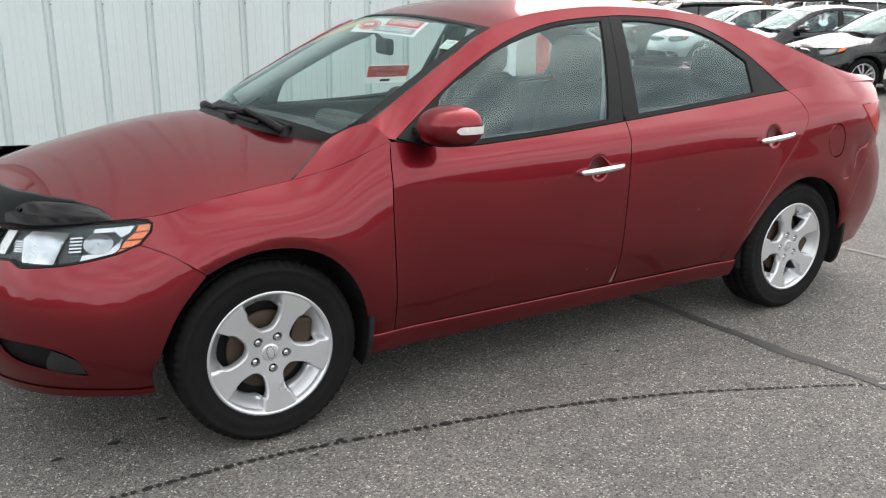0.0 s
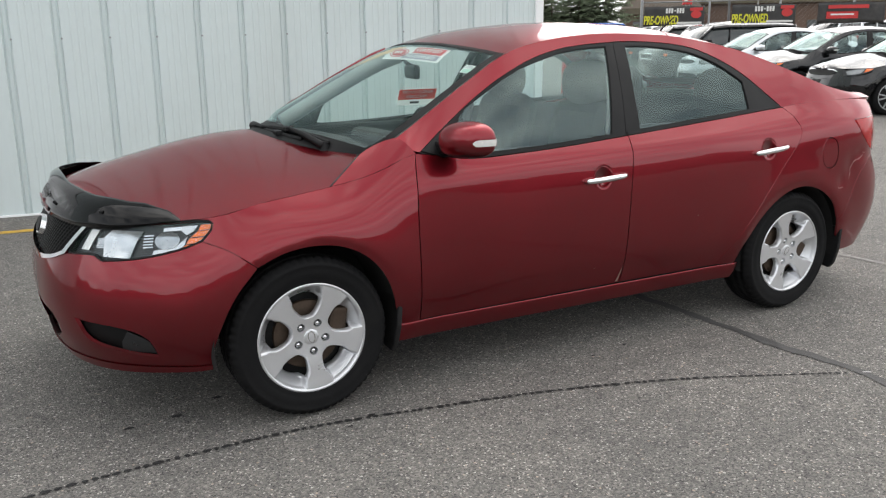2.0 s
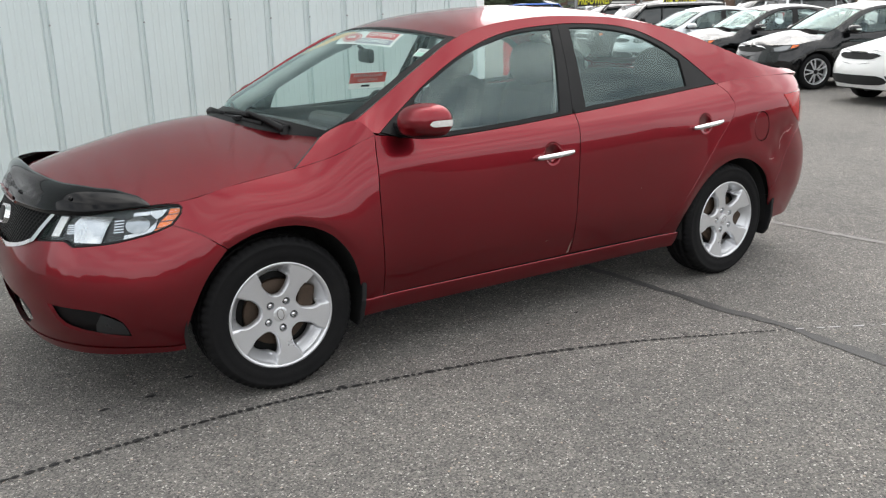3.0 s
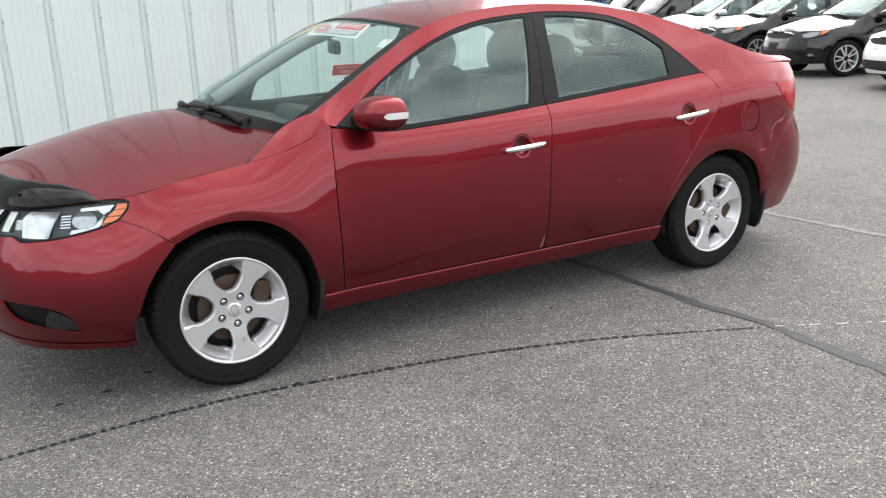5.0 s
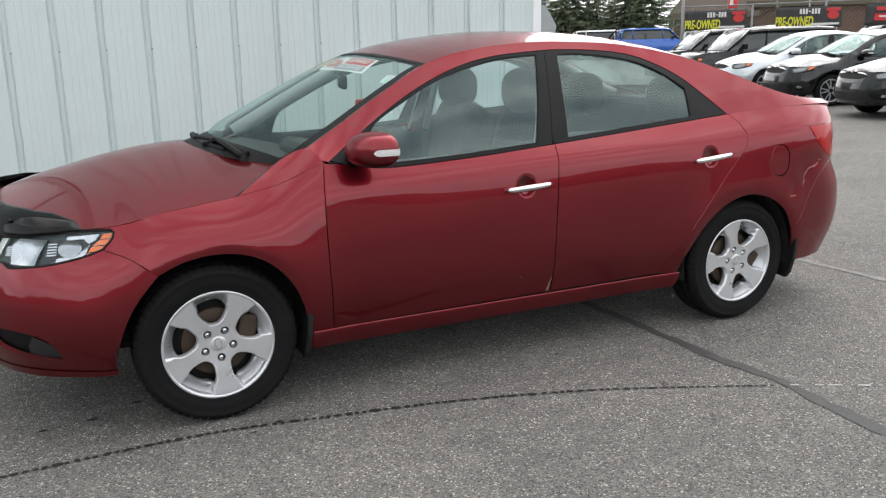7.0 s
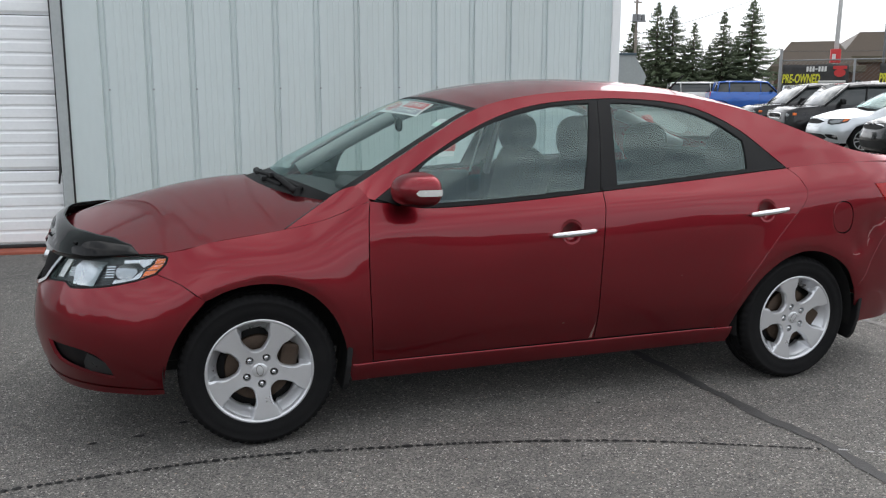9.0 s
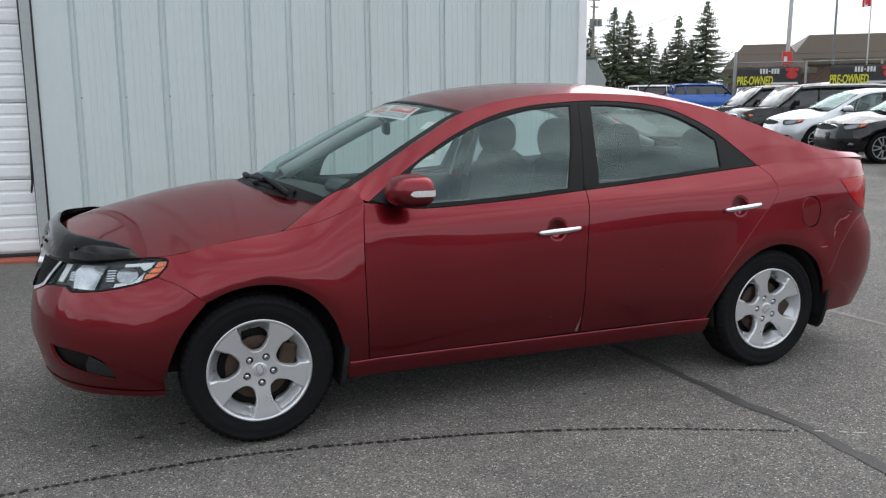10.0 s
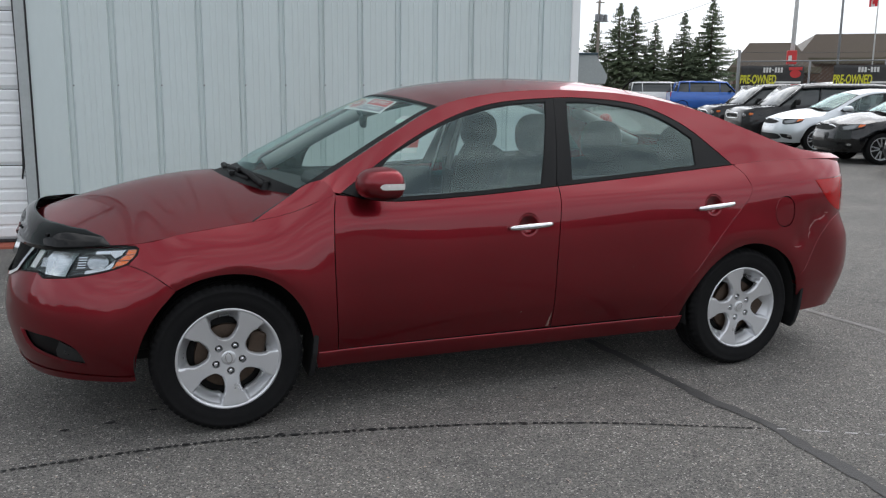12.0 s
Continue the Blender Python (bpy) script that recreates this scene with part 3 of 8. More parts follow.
# outlines shared by neighbouring panels, as (x, z) on the side
ARCH_F = [(-1.692, 0.235), (-1.672, 0.396), (-1.612, 0.520), (-1.524, 0.622)]
ARCH_F2 = [(-1.524, 0.622), (-1.43, 0.660), (-1.325, 0.676), (-1.21, 0.664), (-1.108, 0.615), (-1.028, 0.525), (-0.98, 0.41), (-0.958, 0.30), (-0.945, 0.232)]
ARCH_R = [(0.925, 0.225), (0.965, 0.36), (1.02, 0.46), (1.10, 0.555), (1.215, 0.631), (1.345, 0.662), (1.48, 0.635), (1.60, 0.561), (1.675, 0.45), (1.715, 0.34), (1.735, 0.25)]
SEAM_NOSE = [(-1.524, 0.622), (-1.61, 0.688), (-1.698, 0.728)]
SEAM_F = [(-0.853, 0.232), (-0.853, 0.30), (-0.866, 0.45), (-0.874, 0.653), (-0.874, 0.845), (-0.856, 0.985)]
SEAM_B = [(0.200, 0.305), (0.196, 0.566), (0.205, 0.782), (0.222, 0.987)]
SEAM_R = [(0.812, 0.305), (0.92, 0.44), (1.124, 0.699), (1.25, 0.835), (1.318, 0.905), (1.338, 0.965), (1.315, 1.02), (1.27, 1.064)]
LAMP_LOW = [(-1.698, 0.728), (-1.77, 0.704), (-1.90, 0.678), (-2.02, 0.664)]
LAMP_TOP = [(-1.658, 0.797), (-1.70, 0.801), (-1.77, 0.803), (-1.92, 0.799), (-2.02, 0.797)]
DLO = [(-0.835, 0.985), (-0.775, 1.022), (-0.54, 1.170), (-0.352, 1.268), (-0.163, 1.338), (0.03, 1.378), (0.287, 1.398), (0.452, 1.400), (0.679, 1.386), (0.866, 1.348), (1.044, 1.262), (1.205, 1.123), (1.268, 1.064)]
GLASS_F = [[(-0.66, 0.962), (-0.618, 1.105), (-0.45, 1.207), (-0.26, 1.292), (-0.041, 1.350), (0.12, 1.372), (0.255, 1.380)], [(0.255, 1.380), (0.195, 1.18), (0.135, 1.002)], [(0.135, 1.002), (-0.2, 0.980), (-0.66, 0.962)]]
GLASS_R = [[(0.372, 1.380), (0.50, 1.379), (0.66, 1.364), (0.82, 1.334), (0.955, 1.277), (1.062, 1.200)], [(1.062, 1.200), (1.038, 1.066)], [(1.038, 1.066), (0.65, 1.034), (0.305, 1.012)], [(0.305, 1.012), (0.335, 1.2), (0.372, 1.380)]]


LAMP_IN = [(U(-2.02, 0.664), 0.664), (UY(0.615, 0.682), 0.682), (UY(0.49, 0.672), 0.672), (UY(0.53, 0.772), 0.772)]


def belt(x0, x1, n=12):
    return [(x, float(table(x, TOP_Z))) for x in np.linspace(x0, x1, n)]


def tops(x0, x1, n=14):
    return [(x, float(table(x, ROOF_Z))) for x in np.linspace(x0, x1, n)]


def both(name, data, mat, parent_l, parent_r=None, label=""):
    """The same sheet on the two sides of the car."""
    return sheet(name, data, mat, parent_l, label), sheet(name, mirrored(data), mat, parent_r or parent_l, label)


SCREEN = {}


def tube_along(path, r, n=8):
    """A thin closed tube along points."""
    p = np.array(path, float)
    t = np.gradient(p, axis=0)
    t /= np.linalg.norm(t, axis=1)[:, None]
    V = []
    for c, d in zip(p, t):
        a = np.cross((0, 0, 1.0), d)
        a /= np.linalg.norm(a)
        b = np.cross(d, a)
        V += [tuple(c + r * (math.cos(2 * math.pi * k / n) * a + math.sin(2 * math.pi * k / n) * b)) for k in range(n)]
    F = [(i * n + k, i * n + (k + 1) % n, (i + 1) * n + (k + 1) % n, (i + 1) * n + k) for i in range(len(p) - 1) for k in range(n)]
    return V, F + [tuple(range(n))[::-1], tuple(range((len(p) - 1) * n, len(p) * n))]


def flow(data):
    """Softens the join of rear pillar and quarter panel into one swept form."""
    xs = np.linspace(1.2, 2.1, 12)
    shared = []
    for x in xs:
        zt = float(table(x, TOP_Z))
        a = surf_frame(lower, np.array([[U(x, zt - 0.07), zt - 0.07]]))[1][0]
        b = surf_frame(upper, np.array([[x, zt + 0.05]]))[1][0]
        a, b = a * (-1 if a[1] > 0 else 1), b * (-1 if b[1] > 0 else 1)
        c = 1.7 * a + 0.7 * b
        shared.append(c / np.linalg.norm(c))
    shared = np.array(shared)
    v, n = np.array(data[0]), np.array(data[2])
    ns = np.stack([np.interp(v[:, 0], xs, shared[:, i]) for i in range(3)], -1)
    w = np.exp(-((v[:, 2] - table(v[:, 0], TOP_Z)) / 0.055) ** 2)
    for lo, hi, way in ((1.30, 1.42, 1), (1.86, 2.0, -1)):
        t = np.clip((v[:, 0] - lo) / (hi - lo), 0, 1)
        w = w * (t * t * (3 - 2 * t) if way > 0 else 1 - t * t * (3 - 2 * t))
    n = n * (1 - w[:, None]) + ns * w[:, None]
    n /= np.linalg.norm(n, axis=1)[:, None]
    return data[0], data[1], [tuple(q) for q in n]


def eased(data, reach=0.06, tilt=0.0, fade=None):
    """Shading normals averaged over a hand's width, so that a pressed panel reflects without ripples."""
    v, n = np.array(data[0]), np.array(data[2])
    out = np.empty_like(n)
    for i in range(0, len(v), 400):
        d2 = ((v[i:i + 400, None, :] - v[None, :, :]) ** 2).sum(-1)
        w = np.exp(-d2 / (2 * reach * reach)) * np.clip((n[i:i + 400] @ n.T - 0.5) / 0.3, 0, 1)
        out[i:i + 400] = (w @ n) / np.maximum(w.sum(1), 1e-9)[:, None]
    if tilt:
        out[:, 2] += tilt
    if fade is not None:
        k = fade(v)[:, None]
        out = out * k + n * (1 - k)
    return data[0], data[1], [tuple(q / np.linalg.norm(q)) for q in out]


def dented(data):
    """A shallow knock in the quarter panel ahead of the tail lamp."""
    v, n = np.array(data[0]), np.array(data[2])
    for x, z, rx, rz, deep in ((1.74, 0.745, 0.055, 0.075, 0.009), (1.815, 0.80, 0.05, 0.035, 0.006), (1.66, 0.66, 0.035, 0.04, 0.005)):
        dx, dz = (v[:, 0] - x) / rx, (v[:, 2] - z) / rz
        f = deep * np.exp(-dx * dx - dz * dz)
        v[:, 1] += f
        n[:, 0] -= 2 * f * dx / rx
        n[:, 2] -= 2 * f * dz / rz
    n /= np.linalg.norm(n, axis=1)[:, None]
    return [tuple(p) for p in v], data[1], [tuple(q) for q in n]


def roof_fn(dz):
    rx = np.linspace(-0.314, 1.15, 12)
    rl, rr = roof_line(rx, -1, -0.02, dz), roof_line(rx, 1, -0.02, dz)
    return coons(arc(rl[0], (-0.415, 0, 1.405 + dz), rr[0]), arc(rl[-1], (1.24, 0, 1.398 + dz), rr[-1]), rl, rr, 0.012)


def fog_outline():
    """The lower corner opening of the front bumper."""
    far = U(-2.075, 0.44)
    return loop_of([(far - 0.07, 0.452)] + side_pts((-1.985, 0.434), (-1.905, 0.388), (-1.873, 0.312)), side_pts((-1.873, 0.312), (-1.978, 0.332)) + [(far - 0.02, 0.372), (far - 0.07, 0.452)])


def make_body(car, paint=None, glass=None, fine=0.045):
    PAINT_, GLASS_, SCREEN_GLASS = paint or PAINT, glass or GLASS, glass or WINDSCREEN
    side_glass = (GLASS_, glass or REAR_GLASS)
    # fenders
    seam_hood = [(u, float(table(u, TOP_Z))) for u in np.linspace(-0.856, U(-1.65, 0.81), 16)]
    fender = panel(lower, [loop_of(side_pts(*ARCH_F2), side_pts((-0.945, 0.232), (-0.853, 0.232)), side_pts(*SEAM_F), seam_hood, [seam_hood[-1], (U(-1.70, 0.803), 0.803)], side_pts((-1.70, 0.803), (-1.664, 0.798), (-1.652, 0.787), (-1.660, 0.765), (-1.698, 0.728)), side_pts(*SEAM_NOSE[::-1]))], step=fine)
    (a, am, b_), c = [tuple(float(v) for v in hood(x, -y)) for x, y in SEAM_Y], (-0.895, -0.733, 1.038)
    edge = [tuple(lower(x, float(table(x, TOP_Z)))) for x in np.linspace(-1.2, -0.856, 6)]
    gusset = grid_data(coons(edge, arc(b_, (-0.95, -0.672, 1.012), c), arc(a, am, b_), arc(edge[-1], (-0.875, -0.775, 1.02), c)), 14, 10)
    gn = np.array(gusset[2]) + np.array([0.0, -0.55, 0.0])
    gusset = (gusset[0], gusset[1], [tuple(n / np.linalg.norm(n)) for n in gn])
    gn = np.array(gusset[2]).reshape(11, 15, 3)
    ex, low_n = np.concatenate([np.linspace(-1.62, -1.24, 9), np.linspace(-1.2, -0.856, 15)]), []
    ups = [surf_frame(hood, np.array([[x, 0.06 - float(table(x, HOOD_EDGE_Y))]]))[1][0] for x in ex[:9]]
    for x, up_n in zip(ex, [q if q[2] > 0 else -q for q in ups] + list(gn[5])):
        zt = float(table(x, TOP_Z))
        q = surf_frame(lower, np.array([[U(x, zt - 0.1), zt - 0.1]]))[1][0]
        q = 1.4 * (q if q[1] < 0 else -q) + up_n
        low_n.append(q / np.linalg.norm(q))
    top_n, low_n = np.array(low_n), np.array(low_n)[9:]
    wt = ((1 - np.linspace(0, 1, 11)) ** 2)[:, None, None]
    gn = gn * (1 - wt) + low_n[None] * wt
    gusset = (gusset[0], gusset[1], [tuple(n / np.linalg.norm(n)) for n in gn.reshape(-1, 3)])
    fv, fn = np.array(fender[0]), np.array(fender[2])
    tn = np.stack([np.interp(fv[:, 0], ex, top_n[:, i]) for i in range(3)], -1)
    wf = np.exp(-((fv[:, 2] - table(fv[:, 0], TOP_Z)) / 0.045) ** 2) * np.clip((fv[:, 0] + 1.64) / 0.10, 0, 1)
    fn = fn * (1 - wf[:, None]) + tn * wf[:, None]
    fender = (fender[0], fender[1], [tuple(n / np.linalg.norm(n)) for n in fn])
    wing = eased(joined(fender, gusset), 0.06, 0.03, lambda v: np.clip((-0.845 - v[:, 0]) / 0.03, 0, 1) * np.clip((np.hypot(v[:, 0] + 1.325, v[:, 2] - 0.315) - 0.37) / 0.06, 0.25, 1))
    both("fender", wing, PAINT_, car)
    for sg in (1, -1):
        V, F = tube_along([(x, sg * y, z + 0.001) for x, y, z in arc(a, am, b_)], 0.0035, 6)
        mesh_object("shut_line", V, F, RUBBER, car)
    # front bumper with openings
    fog = fog_outline()
    low = [(u, 0.240 + 0.02 * ((FRONT0 - u) / 1.3) ** 2) for u in np.linspace(U(-1.692, 0.235), U_NOSE, 14)]
    gr = [(U_NOSE, 0.605), (UY(0.2, 0.615), 0.615), (UY(0.38, 0.643), 0.643), (UY(0.47, 0.672), 0.672)]
    bumper = panel(lower, [loop_of(side_pts(*ARCH_F), side_pts(*SEAM_NOSE), side_pts(*LAMP_LOW), [LAMP_IN[0], LAMP_IN[1], LAMP_IN[2], gr[3]], gr[::-1], [(U_NOSE, 0.605), (U_NOSE, low[-1][1])], low[::-1]), fog,
                           loop_of([(U_NOSE + 0.004, 0.31), (UY(0.3, 0.31), 0.315), (UY(0.43, 0.36), 0.36)], [(UY(0.43, 0.36), 0.36), (UY(0.40, 0.43), 0.43), (U_NOSE + 0.004, 0.44)], [(U_NOSE + 0.004, 0.44), (U_NOSE + 0.004, 0.31)])], gap=0.0015, step=fine)
    bumper = eased(bumper, 0.065)
    bumper_ob = sheet("front_bumper", joined(bumper, mirrored(bumper)), PAINT_, car)
    lip = panel(lower, [loop_of(low, [(U_NOSE, low[-1][1]), (U_NOSE, 0.285)], [(U_NOSE, 0.285), (UY(0.5, 0.283), 0.283), (U(-1.9, 0.272), 0.272), (U(-1.692, 0.262), 0.262)], [(U(-1.692, 0.262), 0.262), low[0]])], gap=0, lift=0.004, depth=0.008)
    sheet("lip", joined(lip, mirrored(lip)), PAINT_, bumper_ob)
    # doors
    doors = []
    for name, data in (("front_door", panel(lower, [loop_of(SEAM_F[1:], belt(-0.856, 0.222), SEAM_B[::-1], [(0.2, 0.305), (-0.853, 0.30)])], step=fine)),
                       ("rear_door", panel(lower, [loop_of(SEAM_B, belt(0.222, 1.27), SEAM_R[::-1], [(0.812, 0.305), (0.2, 0.305)])], step=fine))):
        doors.append(both(name, eased(data, 0.02, 0.025), PAINT_, car))
    # rocker, slightly proud with a bright upper edge
    def rocker(u, z):
        p = lower(u, z)
        p[..., 1] -= 0.013 * np.sqrt(np.clip(1 - ((np.asarray(z) - 0.245) / 0.058) ** 2, 0.0, 1)) - 0.002
        return p
    rock = panel(rocker, [loop_of([(-0.945, 0.222), (0.935, 0.222)], [(0.935, 0.222), (0.972, 0.300)], [(0.972, 0.300), (-0.94, 0.300)], [(-0.94, 0.300), (-0.945, 0.222)], step=0.02)], step=0.009, gap=0.001, depth=0.02)
    both("rocker", rock, PAINT_, car)
    # quarter panel and rear end
    fuel = ellipse(U(1.55, 0.82), 0.822, 0.069, 0.079, 36, 2.3)
    tail = side_pts((1.765, 0.982), (1.845, 0.885), (1.935, 0.825), (2.03, 0.795))
    bump = side_pts((2.03, 0.795), (1.90, 0.755), (1.80, 0.66), (1.715, 0.50), (1.69, 0.42))
    qtop = [(u, float(table(u, TOP_Z)) + 0.002) for u in np.linspace(1.285, U_TAIL, 20)]
    tail_up = [(UY(0.45, 0.98, True), 0.99), (U(2.02, 0.985), 0.989), (U(1.765, 0.982), 0.982)]
    quarter = panel(lower, [loop_of(side_pts(*[p for p in ARCH_R if p[1] > 0.2 and p[0] < 1.69]), [side_pts((1.675, 0.45))[0], bump[-2]], bump[-2::-1], tail[::-1], tail_up[::-1], [tail_up[0], (UY(0.45, 1.06, True), 1.06)],
                                    [p for p in qtop if p[0] < UY(0.45, 1.06, True)][::-1], SEAM_R[::-1], [(0.812, 0.305), (0.905, 0.30)], [(0.905, 0.30), (0.925, 0.225)]), fuel], step=fine)
    quarter = flow(quarter)
    quarters = (sheet("quarter_panel", quarter if paint else dented(quarter), PAINT_, car), sheet("quarter_panel", mirrored(quarter), PAINT_, car))
    sheet("fuel_door", panel(lower, [fuel], gap=0.004), PAINT_, quarters[0])
    rb_low = [(u, 0.25) for u in np.linspace(U(1.735, 0.25), U_TAIL, 12)]
    rear = panel(lower, [loop_of(side_pts(*ARCH_R[8:]), rb_low, [(U_TAIL, 0.25), (U_TAIL, 0.78)], [(U_TAIL, 0.78), (UY(0.5, 0.785, True), 0.785), bump[0]], bump[:-1], [bump[-2], side_pts((1.675, 0.45))[0]])], gap=0.0015)
    sheet("rear_bumper", joined(rear, mirrored(rear)), PAINT_, car)
    deck_face = panel(lower, [loop_of([(UY(0.45, 0.79, True), 0.79), (U_TAIL, 0.785)], [(U_TAIL, 0.785), (U_TAIL, 1.062)], [(U_TAIL, 1.062), (UY(0.45, 1.062, True), 1.062)], [(UY(0.45, 1.062, True), 1.062), (UY(0.45, 0.79, True), 0.79)])], gap=0.0015)
    lamp = panel(lower, [loop_of(tail, [tail[-1], (UY(0.45, 0.80, True), 0.80)], [(UY(0.45, 0.80, True), 0.80), tail_up[0]], tail_up)], gap=0.002, lift=0.003, depth=0.03)
    both("tail_lamp", lamp, TAIL_RED, car, label="red plastic tail lamp")
    # cabin sides: painted frame from the front pillar over the roof edge to the rear pillar
    ring = panel(upper, [loop_of(tops(-0.905, 2.08, 30), [(2.08, float(table(2.08, ROOF_Z))), (2.08, float(table(2.08, TOP_Z)))], belt(2.08, 1.27, 14), DLO[::-1], [DLO[0], (-0.856, 0.99)], [(-0.856, 0.99), (-0.905, float(table(-0.905, ROOF_Z)))])], gap=0.0005, depth=0.02)
    both("body_side", flow(ring), PAINT_, car)
    # black window surrounds, glass
    split = [(0.212, 0.988), (0.262, 1.2), (0.305, 1.3985)]
    dlo_f = DLO[:7] + [(0.305, 1.3985)]
    dlo_r = [(0.305, 1.3985)] + DLO[7:]
    gF, gR = loop_of(*GLASS_F), loop_of(*GLASS_R)
    for k, (outer, glass) in enumerate(((loop_of(dlo_f, split[::-1], belt(0.212, -0.835)), gF), (loop_of(dlo_r, belt(1.268, 0.212), split), gR))):
        frame_data = panel(upper, [outer, glass], gap=0.001, lift=-0.002, depth=0.02)
        both("window_frame", frame_data, BLACK_TRIM, doors[k][0], doors[k][1], "black window surround")
        gdata = panel(upper, [glass], gap=-0.004, lift=-0.009, depth=0)
        for g in both("window_glass", gdata, side_glass[k], doors[k][0], doors[k][1], "tinted side window glass"):
            g.visible_shadow = False
        # belt moulding
        x0, x1 = ((-0.70, 0.205), (0.222, 1.25))[k]
        mould = panel(upper, [loop_of([(x, float(table(x, TOP_Z)) + 0.001) for x in np.linspace(x0, x1, 12)], [(x, float(table(x, TOP_Z)) + 0.018) for x in np.linspace(x1, x0, 12)])], gap=0, lift=0.004, depth=0.008)
        both("belt_moulding", mould, BLACK_TRIM, doors[k][0], doors[k][1], "black belt moulding")
    # bonnet
    def hood_rear(y):
        return -1.275 + 0.282 * (abs(y) / 0.585) ** 2
    right = [(float(x), -float(table(x, SEAM_Y))) for x in (-1.0, -1.1, -1.2)], [(float(x), -float(table(x, HOOD_EDGE_Y))) for x in np.linspace(-1.2, -2.12, 16)]
    rear_edge = [(hood_rear(y), y) for y in np.linspace(0.585, -0.585, 17)]
    left = [(x, -y) for x, y in right[1][::-1]], [(x, -y) for x, y in right[0][::-1]]
    bonnet = panel(hood, [loop_of(rear_edge, right[0], right[1], [right[1][-1], (-2.145, -0.2), (-2.15, 0), (-2.145, 0.2), left[0][0]], left[0], left[1])], gap=0.0005, step=max(fine, 0.025))
    sheet("bonnet", bonnet, PAINT_, car)
    # windscreen, roof, rear window, boot lid
    base = [(-1.205 + 0.232 * (abs(y) / 0.585) ** 2, y, 0.985 + 0.045 * (1 - (abs(y) / 0.6) ** 2) - 0.02) for y in np.linspace(-0.60, 0.60, 11)]
    wl = [(-0.985, -0.60, 0.967), (-0.94, -0.672, 0.998), (-0.895, -0.727, 1.038)] + roof_line(np.linspace(-0.82, -0.314, 7), -1, -0.006, -0.002)
    wr = [(x, -y, z) for x, y, z in wl]
    wt = arc(wl[-1], (-0.415, 0, 1.405), wr[-1])
    base[0], base[-1] = wl[0], wr[0]
    screen = SCREEN['fn'] = coons(base, wt, wl, wr, 0.012)
    ws = sheet("windscreen", grid_data(screen, 40, 30, flip=True), SCREEN_GLASS, car, "clear laminated windscreen glass")
    ws.visible_shadow = False
    for sg in (1,):
        V, F = tube_along([(-0.93, 0.728, 1.02), (-0.895, 0.735, 1.05)] + roof_line(np.linspace(-0.82, -0.30, 8), 1, 0.0, 0.012), 0.011)
        mesh_object("pillar_edge", V, F, PAINT_, car)
    sheet('headlining', grid_data(roof_fn(-0.02), 16, 20), LINING, car, 'grey cloth headlining')
    rx = np.linspace(-0.314, 1.15, 12)
    rl, rr = roof_line(rx), roof_line(rx, 1)
    rear_top = arc(rl[-1], (1.24, 0, 1.398), rr[-1])
    roof = coons(arc(rl[0], (-0.415, 0, 1.405), rr[0]), rear_top, rl, rr, 0.012)
    sheet("roof", grid_data(roof, 30, 40, flip=True), PAINT_, car)
    gx = np.linspace(1.15, 1.67, 7)
    bl, br = roof_line(gx), roof_line(gx, 1)
    rear_bottom = arc(bl[-1], (1.80, 0, 1.165), br[-1])
    back = sheet("rear_window", grid_data(coons(rear_top, rear_bottom, bl, br, 0.01), 24, 16, flip=True), GLASS_, car, "rear window glass")
    back.visible_shadow = False
    tx = np.linspace(1.67, 2.08, 7)
    tl, tr = roof_line(tx), roof_line(tx, 1)
    lid = grid_data(coons(rear_bottom, arc(tl[-1], (2.27, 0, 1.098), tr[-1]), tl, tr, 0.006), 24, 14, flip=True)
    fl = [tuple(lower(u, 1.062)) for u in np.linspace(UY(0.60, 1.062, True), U_TAIL, 8)]
    fl = fl + [(x, -y, z) for x, y, z in fl[-2::-1]]
    spoiler = grid_data(coons(arc(tl[-1], (2.27, 0, 1.098), tr[-1]), fl, [tl[-1], fl[0]], [tr[-1], fl[-1]], 0), 24, 3, flip=True)
    sheet("boot_lid", joined(lid, spoiler, deck_face, mirrored(deck_face)), PAINT_, car)
    return doors, bumper_ob


TAIL_RED = material("red_lamp_plastic", (0.38, 0.003, 0.004), 0.12, 0, 0.1, 30, 200, spec=0.25)
WINDSCREEN = glass_material("windscreen_glass", (0.84, 0.91, 0.88), 0.8)
LINING = material('grey_headlining_cloth', (0.32, 0.32, 0.31), 0.9, 0, 0.1, 3, 8)
DOORS, BUMPER = make_body(CAR, fine=0.02)

# ---- the saloon's wheels, lamps and fittings ----
ALLOY = material("silver_alloy", (0.66, 0.67, 0.69), 0.34, 0.7, 0.04, 8, 300, coat=0.4, coat_rough=0.1)
CHROME = material("chrome", (0.75, 0.76, 0.77), 0.09, 1.0, 0.02, 8, 100, rough_vary=0.03)
FLAP = material("flap_rubber", (0.010, 0.010, 0.0105), 0.6, 0, 0.2, 8, 80, spec=0.25, bump=0.05)
TYRE = material("tyre_rubber", (0.007, 0.007, 0.0075), 0.72, 0, 0.25, 9, 120, spec=0.14, bump=0.08, bump_scale=200, stain=(0.04, 0.038, 0.036), stain_amount=0.15, stain_scale=6)
RUST = material("rusty_brake_iron", (0.065, 0.043, 0.029), 0.6, 0.5, 0.3, 14, 120, stain=(0.06, 0.045, 0.035), stain_amount=0.8, stain_scale=9)
LINER = material("black_underbody", (0.012, 0.012, 0.012), 0.9, 0, 0.3, 6, 40)
BEZEL = material("dark_lamp_bezel", (0.022, 0.023, 0.025), 0.35, 0.1, 0.1, 20, 200)
